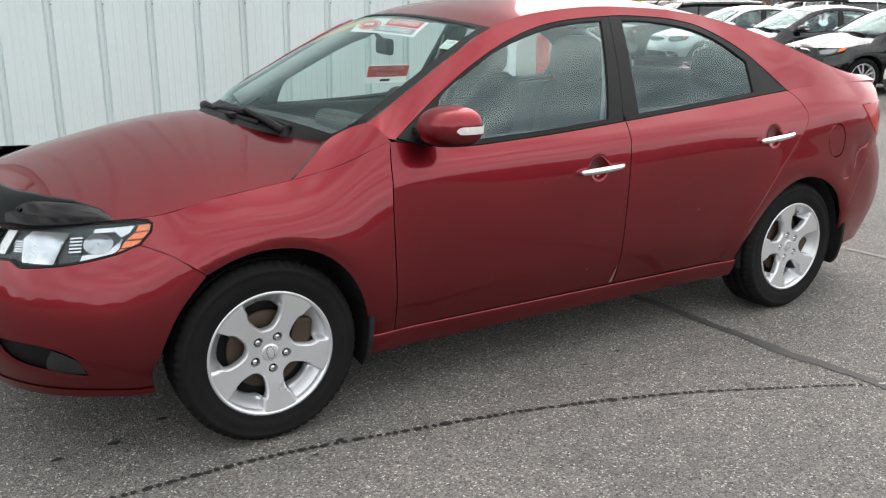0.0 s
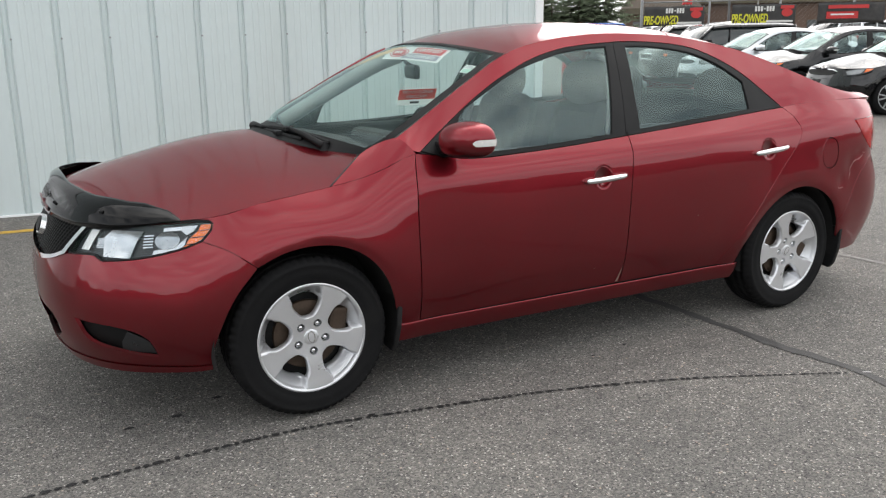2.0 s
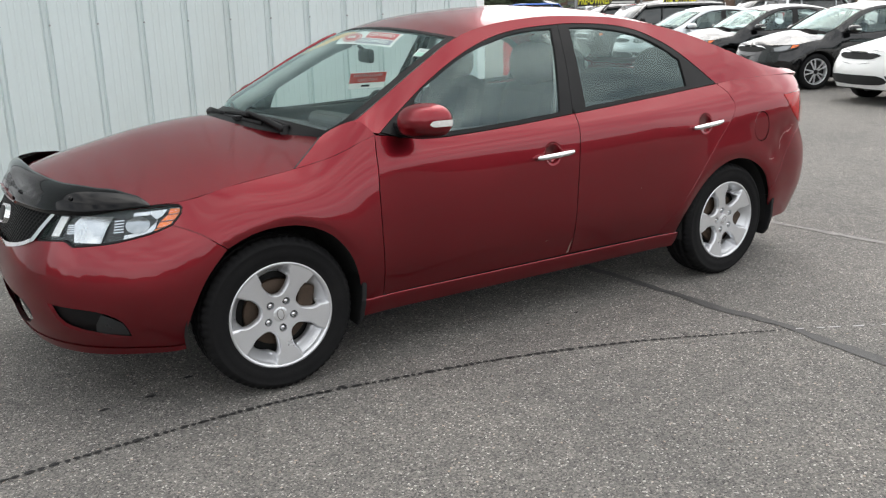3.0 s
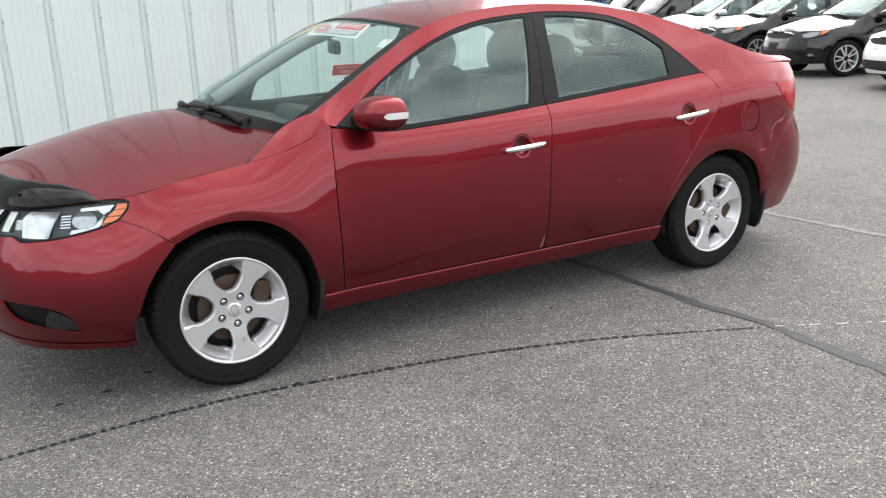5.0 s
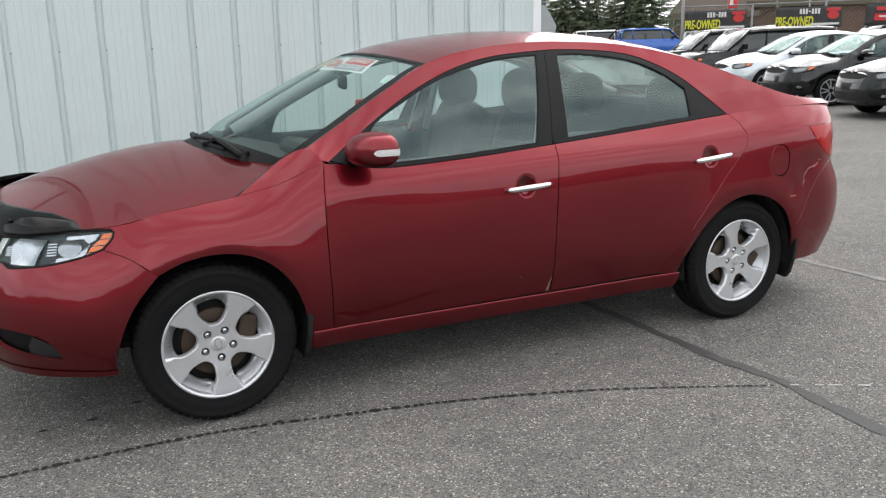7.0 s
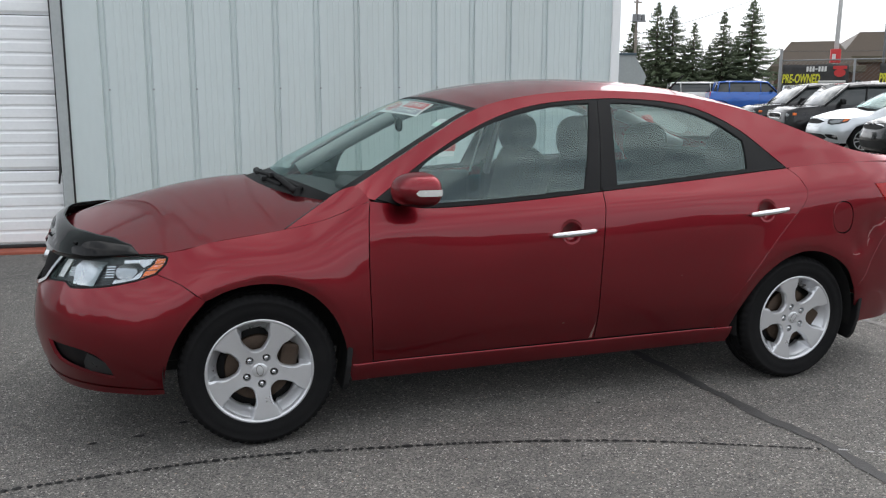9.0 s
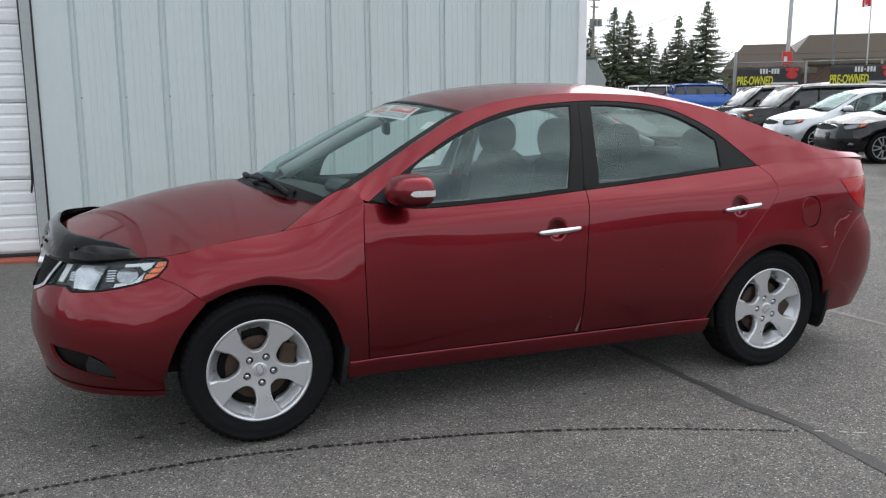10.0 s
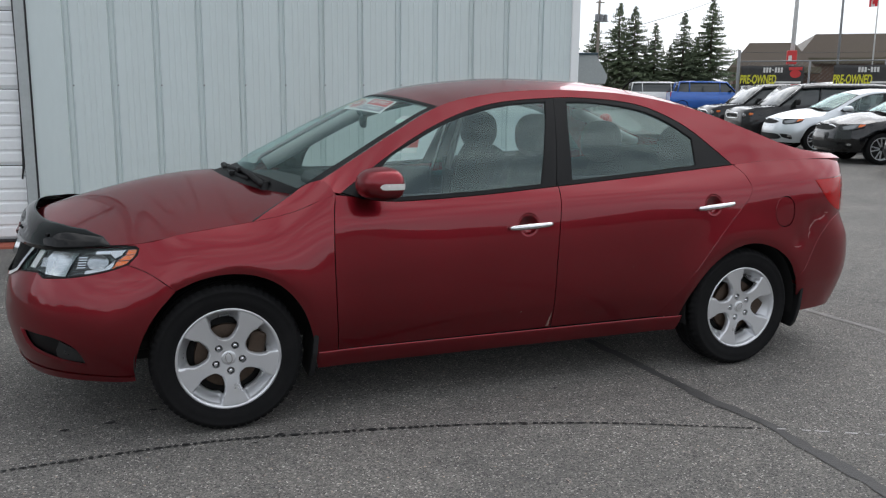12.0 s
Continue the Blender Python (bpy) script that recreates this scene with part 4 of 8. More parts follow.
REFLECTOR = material("lamp_reflector", (0.52, 0.54, 0.56), 0.22, 1.0, 0.06, 20, 60, bump=0.06, bump_scale=20, rough_vary=0.1)
BOWL = material("lamp_bowl_reflector", (0.34, 0.36, 0.38), 0.16, 1.0, 0.08, 40, 200, rough_vary=0.05)
AMBER = material("amber_lamp_plastic", (0.85, 0.16, 0.015), 0.2, 0, 0.1, 60, 300, coat=1.0)
LENS = glass_material("clear_lamp_lens", (0.93, 0.95, 0.96), 0.3)
INDICATOR = material("pale_indicator_plastic", (0.72, 0.72, 0.70), 0.2, 0.1, 0.12, 60, 300, coat=0.8)
SMOKED = material("smoked_black_acrylic", (0.002, 0.002, 0.0025), 0.05, 0, 0.1, 3, 6, spec=0.2, rough_vary=0.02)
SEAT_CLOTH = material("charcoal_seat_cloth", (0.014, 0.0148, 0.0155), 0.9, 0, 0.15, 3, 5, spec=0.1)
DASH = material("dark_grey_dash_plastic", (0.045, 0.047, 0.05), 0.75, 0, 0.12, 3, 5, spec=0.3)
PALE_TRIM = material("pale_grey_pillar_trim", (0.30, 0.31, 0.30), 0.6, 0, 0.08, 3, 6)


def lathe(profile, n=96, wobble=None):
    """A ring about the y axis through points (radius, y)."""
    verts, faces, m = [], [], len(profile)
    for k in range(n):
        a = 2 * math.pi * k / n
        for j, (r, y) in enumerate(profile):
            rr = r + (wobble(k, j) if wobble else 0)
            verts.append((rr * math.cos(a), y, rr * math.sin(a)))
    for k in range(n):
        for j in range(m - 1):
            a, b = k * m + j, ((k + 1) % n) * m + j
            faces.append((a, b, b + 1, a + 1))
    return verts, faces


def add_lathe(name, profile, mat, parent, n=96, wobble=None, label="", smooth=True, sharp=False):
    v, f = lathe(profile, n, wobble)
    ob = mesh_object(name, v, f, mat, parent, label, smooth)
    if sharp:
        ob.data.set_sharp_from_angle(angle=radians(35))
    return ob


def make_wheel(car, turn, place, flip):
    """Five-spoke alloy wheel with tyre, brake disc, nuts and cap; outer face towards -y before placing."""
    hub = new("wheel")
    hub.parent = car
    hub.matrix_basis = Matrix.Translation(place) @ (Matrix.Rotation(math.pi, 4, "Z") if flip else Matrix()) @ Matrix.Rotation(radians(-turn), 4, "Y")
    tagged(hub, "silver five-spoke alloy wheel with a black tyre")
    half = [(0.207, -0.088), (0.214, -0.096), (0.222, -0.100), (0.232, -0.099), (0.236, -0.1015), (0.262, -0.1045), (0.282, -0.102), (0.284, -0.1035), (0.292, -0.100), (0.301, -0.093), (0.3085, -0.084), (0.3128, -0.076), (0.3142, -0.070),
            (0.3150, -0.048), (0.3085, -0.0465), (0.3085, -0.0405), (0.3155, -0.039), (0.3158, -0.008), (0.3090, -0.0065)]
    prof = half + [(r, -y) for r, y in half[::-1]]

    def blocks(k, j):
        j = min(j, len(prof) - 1 - j)
        if 9 <= j <= 13 and k % 4 == 0:
            return -0.006
        if 16 <= j <= 17 and k % 5 == 2:
            return -0.0025
        return 0.0
    add_lathe("tyre", prof, TYRE, hub, 240, blocks, "black rubber tyre with worn tread")
    add_lathe("rim", [(0.206, -0.086), (0.2165, -0.094), (0.2165, -0.0985), (0.2125, -0.1005), (0.2075, -0.099), (0.203, -0.092), (0.199, -0.082), (0.1955, -0.06), (0.192, -0.03), (0.186, 0.02), (0.19, 0.08), (0.206, 0.09)], ALLOY, hub, 120)

    def face(x, z):
        r = np.sqrt(x * x + z * z)
        y = np.interp(r, [0, 0.03, 0.045, 0.075, 0.11, 0.16, 0.19, 0.206], [0.079, 0.079, 0.080, 0.083, 0.0875, 0.0925, 0.0955, 0.0965])
        d = np.abs((np.degrees(np.arctan2(z, x)) - 60 + 36) % 72 - 36)
        # between the spokes a conical ramp runs from the lip down into the barrel
        a, b = np.clip((d - 15.8) / 2.6, 0, 1), np.clip((r - 0.142) / 0.026, 0, 1)
        ramp = 0.006 + 0.046 * np.clip((0.2055 - r) / 0.0335, 0, 1)
        return np.stack([x, -(y - ramp * a * a * (3 - 2 * a) * b * b * (3 - 2 * b)), z], -1)
    holes = []
    for k in range(5):
        c = radians(24 + 72 * k)
        shape = [(-10, 0.0785), (0, 0.076), (10, 0.0785), (18, 0.089), (23.0, 0.112), (24.5, 0.138), (23.0, 0.157), (18.5, 0.169), (9, 0.1735), (0, 0.1745), (-9, 0.1735), (-18.5, 0.169), (-23.0, 0.157), (-24.5, 0.138), (-23.0, 0.112), (-18, 0.089)]
        pts = [(r * math.cos(c + radians(a)), r * math.sin(c + radians(a))) for a, r in shape]
        holes.append(loop_of(pts + [pts[0]], step=0.007))
    nuts = [(0.0575 * math.cos(radians(61 + 72 * k)), 0.0575 * math.sin(radians(61 + 72 * k))) for k in range(5)]
    pockets = [ellipse(x, z, 0.0165, 0.0165, 18) for x, z in nuts]
    flat = panel(face, [ellipse(0, 0, 0.2055, 0.2055, 100)] + holes + pockets, gap=0, step=0.006, depth=0)
    # chamfered and deep edges of the openings
    V, F, N = [], [], []
    for lp in holes + pockets:
        big = len(lp) > 20
        rings = [(lp, 0.0), (shrink(lp, 0.005 if big else 0.001), 0.0055 if big else 0.004), (shrink(lp, 0.0075 if big else 0.0015), 0.014), (shrink(lp, 0.006 if big else 0.0015), 0.030 if big else 0.022)]
        k0, n = len(V), len(lp)
        base = face(np.array([p[0] for p in lp]), np.array([p[1] for p in lp]))[:, 1]
        for ring, dep in rings:
            for (x, z), y in zip(ring, base):
                V.append((float(x), float(y + dep), float(z)))
        for q in range(len(rings) - 1):
            for i in range(n):
                a, b = k0 + q * n + i, k0 + q * n + (i + 1) % n
                F.append((a, b, b + n, a + n))
    spokes = sheet("spokes", flat, ALLOY, hub)
    edge = mesh_object("spoke_edges", V, F, ALLOY, spokes)
    bm = bmesh.new()
    bm.from_mesh(edge.data)
    bmesh.ops.recalc_face_normals(bm, faces=bm.faces)
    bm.to_mesh(edge.data)
    bm.free()
    for x, z in nuts:
        nut = add_lathe("wheel_nut", [(0.0001, -0.080), (0.005, -0.0795), (0.008, -0.077), (0.0098, -0.073), (0.0105, -0.056)], CHROME, hub, 12)
        nut.location = (x, 0, z)
        # black disc closes the nut pocket and colours its shaded floor dark
        pk = add_lathe("nut_seat", [(0.0001, -0.060), (0.0175, -0.060)], LINER, hub, 16)
        pk.location = (x, 0, z)
    cap = add_lathe("hub_cap", [(0.0001, -0.0825), (0.022, -0.0820), (0.029, -0.0805), (0.031, -0.078), (0.031, -0.07)], ALLOY, hub, 40)
    bm = bmesh.new()
    outer, inner = ellipse(0, 0, 0.024, 0.0145, 28), ellipse(0, 0, 0.0205, 0.0115, 28)
    tr = Matrix.Rotation(radians(turn - 80), 2)
    vo = [bm.verts.new((*(tr @ Vector(p)).to_tuple()[:1], -0.0834, (tr @ Vector(p))[1])) for p in outer]
    vi = [bm.verts.new((*(tr @ Vector(p)).to_tuple()[:1], -0.0836, (tr @ Vector(p))[1])) for p in inner]
    for i in range(28):
        bm.faces.new((vo[i], vo[(i + 1) % 28], vi[(i + 1) % 28], vi[i]))
    part("emblem_ring", bm, CHROME, cap)
    add_lathe("brake_disc", [(0.06, -0.035), (0.065, -0.038), (0.132, -0.038), (0.135, -0.035), (0.135, -0.015), (0.06, -0.015)], RUST, hub, 64, label="rusty brake disc")
    add_lathe("brake_hub", [(0.0001, -0.055), (0.06, -0.055), (0.066, -0.05), (0.068, -0.03)], RUST, hub, 40)
    # black backing disc, added to paint in the shade behind the spokes
    add_lathe("dust_shield", [(0.0001, 0.0), (0.187, 0.0), (0.187, 0.012)], LINER, hub, 48)
    cal = box_bm((0.075, 0.05, 0.15), (0.118, -0.035, 0.02), 0.015, Matrix.Rotation(radians(10), 4, "Y"))
    part("brake_caliper", cal, RUST, hub, "weathered brake caliper")
    return hub


for _x, _turn in ((-1.325, 0), (1.325, -27)):
    for _side in (-1, 1):
        make_wheel(CAR, _turn, (_x, _side * 0.762, 0.3155), _side > 0)


def make_underbody(car):
    """Dark linings that close the gaps, arches and floor."""
    body = loop_of([(U_NOSE, 0.27), (U_NOSE, 0.77)], [(u, float(table(u, TOP_Z)) - 0.045) for u in np.linspace(U_NOSE, U_TAIL, 60)], [(U_TAIL, 1.03), (U_TAIL, 0.27)], [(u, 0.27) for u in np.linspace(U_TAIL, U(1.80, 0.27), 8)],
                   [(U(1.80, 0.27), 0.27), (U(1.76, 0.42), 0.42), (U(1.67, 0.58), 0.58), (U(1.52, 0.68), 0.68), (1.345, 0.71), (1.18, 0.68), (1.04, 0.59), (0.93, 0.46), (0.88, 0.27)], [(0.88, 0.27), (-0.88, 0.27)],
                   [(-0.88, 0.27), (-0.93, 0.5), (-1.03, 0.64), (-1.17, 0.735), (-1.325, 0.76), (-1.48, 0.735), (U(-1.63, 0.64), 0.64), (U(-1.72, 0.5), 0.5), (U(-1.75, 0.27), 0.27)], [(u, 0.27) for u in np.linspace(U(-1.75, 0.27), U_NOSE, 8)])
    shell = panel(lower, [body], gap=0, step=0.08, lift=-0.035, depth=0)
    sheet("inner_shell", joined(shell, mirrored(shell)), LINER, car, "black inner shell")
    bm = box_bm((1.72, 1.5, 0.10), (0.0, 0, 0.235), 0.03)
    box_bm((0.55, 0.9, 0.10), (-1.80, 0, 0.27), 0.03, bm=bm)
    box_bm((0.9, 1.0, 0.30), (-1.325, 0, 0.42), 0.05, bm=bm)
    box_bm((1.0, 1.0, 0.22), (1.45, 0, 0.40), 0.05, bm=bm)
    part("floor_pan", bm, LINER, car, "black underbody floor")
    for x, r in ((-1.325, 0.365), (1.335, 0.352)):
        for s in (-1, 1):
            prof = [(r + 0.004, 0.0), (r + 0.012, 0.06), (r + 0.012, 0.30)]
            v, f = [], []
            n = 30
            for k in range(n + 1):
                a = radians(-12 + 204 * k / n)
                for rr, y in prof:
                    v.append((x + rr * math.cos(a), s * (0.845 - y), 0.325 + rr * math.sin(a)))
            m = len(prof)
            f = [(k * m + j, (k + 1) * m + j, (k + 1) * m + j + 1, k * m + j + 1) for k in range(n) for j in range(m - 1)]
            mesh_object("wheel_arch_liner", v, f, LINER, car, "black wheel arch liner")
    # mud flaps behind the wheels
    for x, z0, z1, lean in ((-0.952, 0.195, 0.41, -0.03), (1.735, 0.175, 0.40, -0.045)):
        for s in (-1, 1):
            bm = bmesh.new()
            lo, hi = (0.70, 0.862), (0.72, 0.872)
            prof = [(lo[0], z0 + 0.01), (lo[1] - 0.02, z0), (lo[1], z0 + 0.03), (hi[1], (z0 + z1) / 2), (hi[1] - 0.012, z1), (hi[0], z1)]
            fr = [bm.verts.new((x + lean * (1 - (z - z0) / (z1 - z0)) - 0.01, s * y, z)) for y, z in prof]
            bk = [bm.verts.new((x + lean * (1 - (z - z0) / (z1 - z0)) + 0.012, s * y, z)) for y, z in prof]
            bm.faces.new(fr)
            bm.faces.new(bk[::-1])
            for i in range(len(prof)):
                j = (i + 1) % len(prof)
                bm.faces.new((fr[j], fr[i], bk[i], bk[j]))
            bmesh.ops.recalc_face_normals(bm, faces=bm.faces)
            bmesh.ops.bevel(bm, geom=bm.edges[:], offset=0.003, segments=2, affect="EDGES")
            part("mud_flap", bm, FLAP, car, "black rubber mud flap")


make_underbody(CAR)


def uz(y, z):
    return (UY(y, z), z)


def make_front(car):
    """Headlamps, grille, openings and the bonnet deflector."""
    tip = side_pts((-1.658, 0.797), (-1.652, 0.787), (-1.660, 0.765), (-1.698, 0.728))
    outline = loop_of(side_pts(*LAMP_TOP), [side_pts(LAMP_TOP[-1])[0], LAMP_IN[3]], [LAMP_IN[3], LAMP_IN[2]], [LAMP_IN[2], LAMP_IN[1]], [LAMP_IN[1], LAMP_IN[0]], side_pts(*LAMP_LOW[::-1]), tip[::-1], step=0.015)
    bez = panel(lower, [outline], gap=0.001, step=0.03, lift=-0.022, depth=-0.02)
    cover = panel(lower, [outline], gap=0.003, step=0.03, lift=0.0, depth=0)
    rim = panel(lower, [outline, shrink(outline, 0.007)], gap=0.001, step=0.02, lift=0.0015, depth=0.02)
    main = [(-2.008, 0.772), (-1.893, 0.770), (-1.912, 0.736), (-1.929, 0.680), (-2.026, 0.682), (-2.034, 0.747)]
    wedge = [(-1.853, 0.706), (-1.785, 0.716), (-1.748, 0.750), (-1.756, 0.722), (-1.776, 0.704), (-1.858, 0.690)]
    crown = [(-1.826, 0.780), (-1.716, 0.785), (-1.731, 0.765), (-1.752, 0.754), (-1.770, 0.770), (-1.829, 0.768)]
    pale = [(-2.098, 0.767), (-2.062, 0.768), (-2.092, 0.698), (-2.130, 0.696)]
    cells = [[(-1.706, 0.786), (-1.664, 0.787), (-1.668, 0.771), (-1.714, 0.767)], [(-1.716, 0.764), (-1.669, 0.768), (-1.685, 0.749), (-1.738, 0.746)],
             [(-1.741, 0.742), (-1.688, 0.745), (-1.702, 0.728), (-1.752, 0.724)], [(-1.754, 0.720), (-1.705, 0.725), (-1.728, 0.715), (-1.762, 0.711)]]

    def inlay(name, pts, mat, lamp, mir, lift=-0.010, label="", dish=0.0):
        lp = loop_of(*[[pts[i], pts[(i + 1) % len(pts)]] for i in range(len(pts))], step=0.012)
        v, f, n = panel(lower, [lp], gap=0, step=0.016, lift=lift, depth=0.008)
        if dish:
            c = np.mean(np.array(v), 0)
            n = [tuple(q / np.linalg.norm(q)) for q in np.array(n) + dish * (c - np.array(v)) / 0.05]
        return sheet(name, mir((v, f, n)), mat, lamp, label)
    for s in (0, 1):
        mir = (lambda d: d) if s == 0 else mirrored
        lamp = sheet("headlamp", mir(bez), BEZEL, car, "clear headlamp with dark bezel and amber corner")
        sheet("lamp_rim", mir(rim), BLACK_TRIM, lamp)
        for c in cells:
            inlay("amber_cell", c, AMBER, lamp, mir, label="amber side lamp cell")
        for pts in (main, wedge, crown):
            inlay("reflector", pts, REFLECTOR, lamp, mir, label="bright lamp reflector", dish=0.35)
        inlay("side_light", pale, INDICATOR, lamp, mir, label="pale side light")
        for u0, z0, z1, w in ((-2.060, 0.708, 0.736, 0.028), (-1.890, 0.714, 0.752, 0.032)):
            for q in range(5):
                zz = z0 + (z1 - z0) * q / 4
                sheet("lamp_fin", mir(panel(lower, [[(u0, zz), (u0 + w, zz + 0.002), (u0 + w, zz + 0.006), (u0, zz + 0.004)]], gap=0, step=0.05, lift=-0.009, depth=0.006)), REFLECTOR, lamp)
        # the round bowl of the outer reflector
        V, F, N = [], [], []
        n, rings, cu, cz, ra, rb = 30, 5, -1.812, 0.738, 0.040, 0.029
        for r in range(rings + 1):
            f = 1 - 0.95 * r / rings
            for q in range(n):
                a = 2 * math.pi * q / n
                pt = np.array([[cu + ra * f * math.cos(a), cz + rb * f * math.sin(a)]])
                p, nn = surf_frame(lower, pt)
                du = lower(pt[:, 0] + 0.01, pt[:, 1])[0] - p[0]
                du /= np.linalg.norm(du)
                tn = nn[0] - 0.5 * f * (math.cos(a) * du + math.sin(a) * np.array([0, 0, 1.0]))
                V.append(tuple(p[0] - nn[0] * 0.008))
                N.append(tuple(tn / np.linalg.norm(tn)))
        F = [(r * n + q, r * n + (q + 1) % n, (r + 1) * n + (q + 1) % n, (r + 1) * n + q) for r in range(rings) for q in range(n)]
        sheet("reflector_bowl", mir((V, F, N)), BOWL, lamp, "grey round reflector bowl")
        cv = sheet("lamp_lens", mir(cover), LENS, lamp, "clear polycarbonate lens")
        cv.visible_shadow = False
    # grille: chrome surround, dark backing and diamond mesh
    edge_in = [uz(0.53, 0.776), uz(0.455, 0.675), uz(0.37, 0.648), uz(0.2, 0.622), (U_NOSE, 0.612)]
    edge_out = [uz(0.548, 0.776), uz(0.477, 0.668), uz(0.38, 0.636), uz(0.2, 0.605), (U_NOSE, 0.595)]
    strip = panel(lower, [loop_of(edge_out[:2], edge_out[1:], [edge_out[-1], edge_in[-1]], edge_in[:0:-1], edge_in[1::-1], [edge_in[0], edge_out[0]], step=0.02)], gap=0, step=0.03, lift=0.006, depth=0.016)
    inner = loop_of(edge_in[:2], edge_in[1:], [edge_in[-1], (U_NOSE, 0.776)], [(U_NOSE, 0.776), uz(0.3, 0.776), edge_in[0]], step=0.03)
    back = panel(lower, [inner], gap=0, step=0.05, lift=-0.03, depth=0)
    g = sheet("grille", joined(back, mirrored(back)), LINER, car, "black mesh grille in a chrome surround")
    sheet("grille_surround", joined(strip, mirrored(strip)), CHROME, g, "chrome grille surround")
    V, F, N = [], [], []
    for sgn in (1, -1):
        k = -12
        while k < 40:
            u0 = U_NOSE + k * 0.026
            pts = [(u0 + sgn * (z - 0.69) * 1.1 + (0.0), z) for z in np.linspace(0.615, 0.775, 17)]
            pts = [p for p, ok in zip(pts, inside(np.array(pts), [inner])) if ok]
            if len(pts) > 1:
                a = np.array(pts)
                c, nn = surf_frame(lower, a)
                c = c - nn * 0.008
                w = 0.0028
                base = len(V)
                for p, q in zip(c, nn):
                    V += [(p[0], p[1] - w * 0.7, p[2] - w * 0.7 * sgn), (p[0], p[1] + w * 0.7, p[2] + w * 0.7 * sgn), tuple(p - q * 0.012)]
                    N += [tuple(q)] * 3
                for i in range(len(pts) - 1):
                    b = base + 3 * i
                    F += [(b, b + 3, b + 4, b + 1), (b + 1, b + 4, b + 5, b + 2), (b + 2, b + 5, b + 3, b)]
            k += 1
    mesh_data = (V, F, N)
    sheet("grille_mesh", joined(mesh_data, mirrored(mesh_data)), BLACK_TRIM, g, "black diamond mesh")
    badge = panel(lower, [ellipse(U_NOSE, 0.698, 0.068, 0.037, 32)], gap=0, step=0.03, lift=0.012, depth=0.02)
    sheet("badge", badge, CHROME, g, "oval chrome badge")
    sheet("badge_face", panel(lower, [ellipse(U_NOSE, 0.698, 0.058, 0.029, 32)], gap=0, step=0.03, lift=0.0145, depth=0.004), BLACK_TRIM, g)
    # lower openings
    fog = fog_outline()
    both("fog_pocket", panel(lower, [fog], gap=-0.004, step=0.03, lift=-0.022, depth=0), BLACK_TRIM, BUMPER, label="black plastic fog lamp pocket")
    blade = loop_of(side_pts((-1.975, 0.422), (-1.908, 0.382), (-1.880, 0.320)), side_pts((-1.880, 0.320), (-1.99, 0.339), (-1.975, 0.422)))
    both("fog_blank", panel(lower, [blade], gap=0.002, step=0.03, lift=-0.010, depth=0.01), BEZEL, BUMPER, label="dark grey blanking plate")
    inlet = loop_of([(U_NOSE, 0.305), (UY(0.3, 0.31), 0.31), (UY(0.44, 0.36), 0.36)], [(UY(0.44, 0.36), 0.36), (UY(0.40, 0.435), 0.435), (U_NOSE, 0.445)], [(U_NOSE, 0.445), (U_NOSE, 0.305)])
    lowg = panel(lower, [inlet], gap=-0.003, step=0.04, lift=-0.03, depth=0)
    sheet("lower_grille", joined(lowg, mirrored(lowg)), LINER, BUMPER, "black lower grille")
    # smoked deflector standing along the bonnet's front edge
    def deflect(s, t):
        s, t = np.asarray(s, float), np.asarray(t, float)
        a = (s - 0.5) * 2
        y = 0.772 * np.sign(a) * np.abs(a) ** 0.9
        xe = table(np.abs(y), [(0, -2.150), (0.2, -2.142), (0.34, -2.118), (0.50, -2.068), (0.64, -1.978), (0.715, -1.880), (0.755, -1.79), (0.772, -1.758)])
        wide = table(np.abs(a), [(0, 0.098), (0.4, 0.092), (0.6, 0.090), (0.75, 0.094), (0.88, 0.092), (0.955, 0.055), (0.985, 0.026), (1.0, 0.006)])
        d = np.stack([-1.62 - xe, -y * 0.42], -1)
        d /= np.linalg.norm(d, axis=1)[:, None]
        tc = np.clip(t, -0.1, 1.1)
        px, py = xe + d[:, 0] * wide * tc, y + d[:, 1] * wide * tc
        kk = np.clip(np.abs(py) / table(px, HOOD_EDGE_Y), 0, 1.05)
        zc, ze = table(px, HOOD_MID_Z), table(px, HOOD_EDGE_Z)
        h = np.stack([px, py, zc - (zc - ze) * (0.75 * kk ** 2 + 0.25 * kk ** 4)], -1)
        hn = np.stack([np.full_like(px, -0.30), 0.50 * py / 0.77, np.full_like(px, 0.85)], -1)
        hn /= np.linalg.norm(hn, axis=1)[:, None]
        off = 0.010 + table(np.abs(a), [(0, 0.028), (0.7, 0.026), (0.9, 0.012), (1.0, 0.0)]) * np.clip(tc, 0, 1) + 0.012 * np.sin(np.pi * np.clip(tc, 0, 1)) * (1 - np.abs(a) ** 4)
        p = h + hn * off[:, None]
        p[:, 2] -= 0.028 * np.clip(1 - tc / 0.25, 0, 1.2) * (1 - np.abs(a) ** 6)
        return p
    d = grid_data(lambda s, t: deflect(s, t), 60, 10)
    v = np.array(d[0])
    nn = np.array(d[2])
    if nn[len(nn) // 2][2] < 0:
        d = (d[0], [q[::-1] for q in d[1]], [tuple(-x) for x in nn])
    ob = sheet("bonnet_deflector", d, SMOKED, car, "smoked black bonnet deflector")
    so = ob.modifiers.new("thickness", "SOLIDIFY")
    so.thickness, so.offset = 0.003, -1
    for y in (-0.6, -0.25):
        p = deflect(np.array([0.5 + 0.5 * np.sign(y) * (abs(y) / 0.772) ** 1.11]), np.array([0.32]))[0]
        bm = bmesh.new()
        bmesh.ops.create_cone(bm, cap_ends=True, segments=12, radius1=0.008, radius2=0.005, depth=0.01)
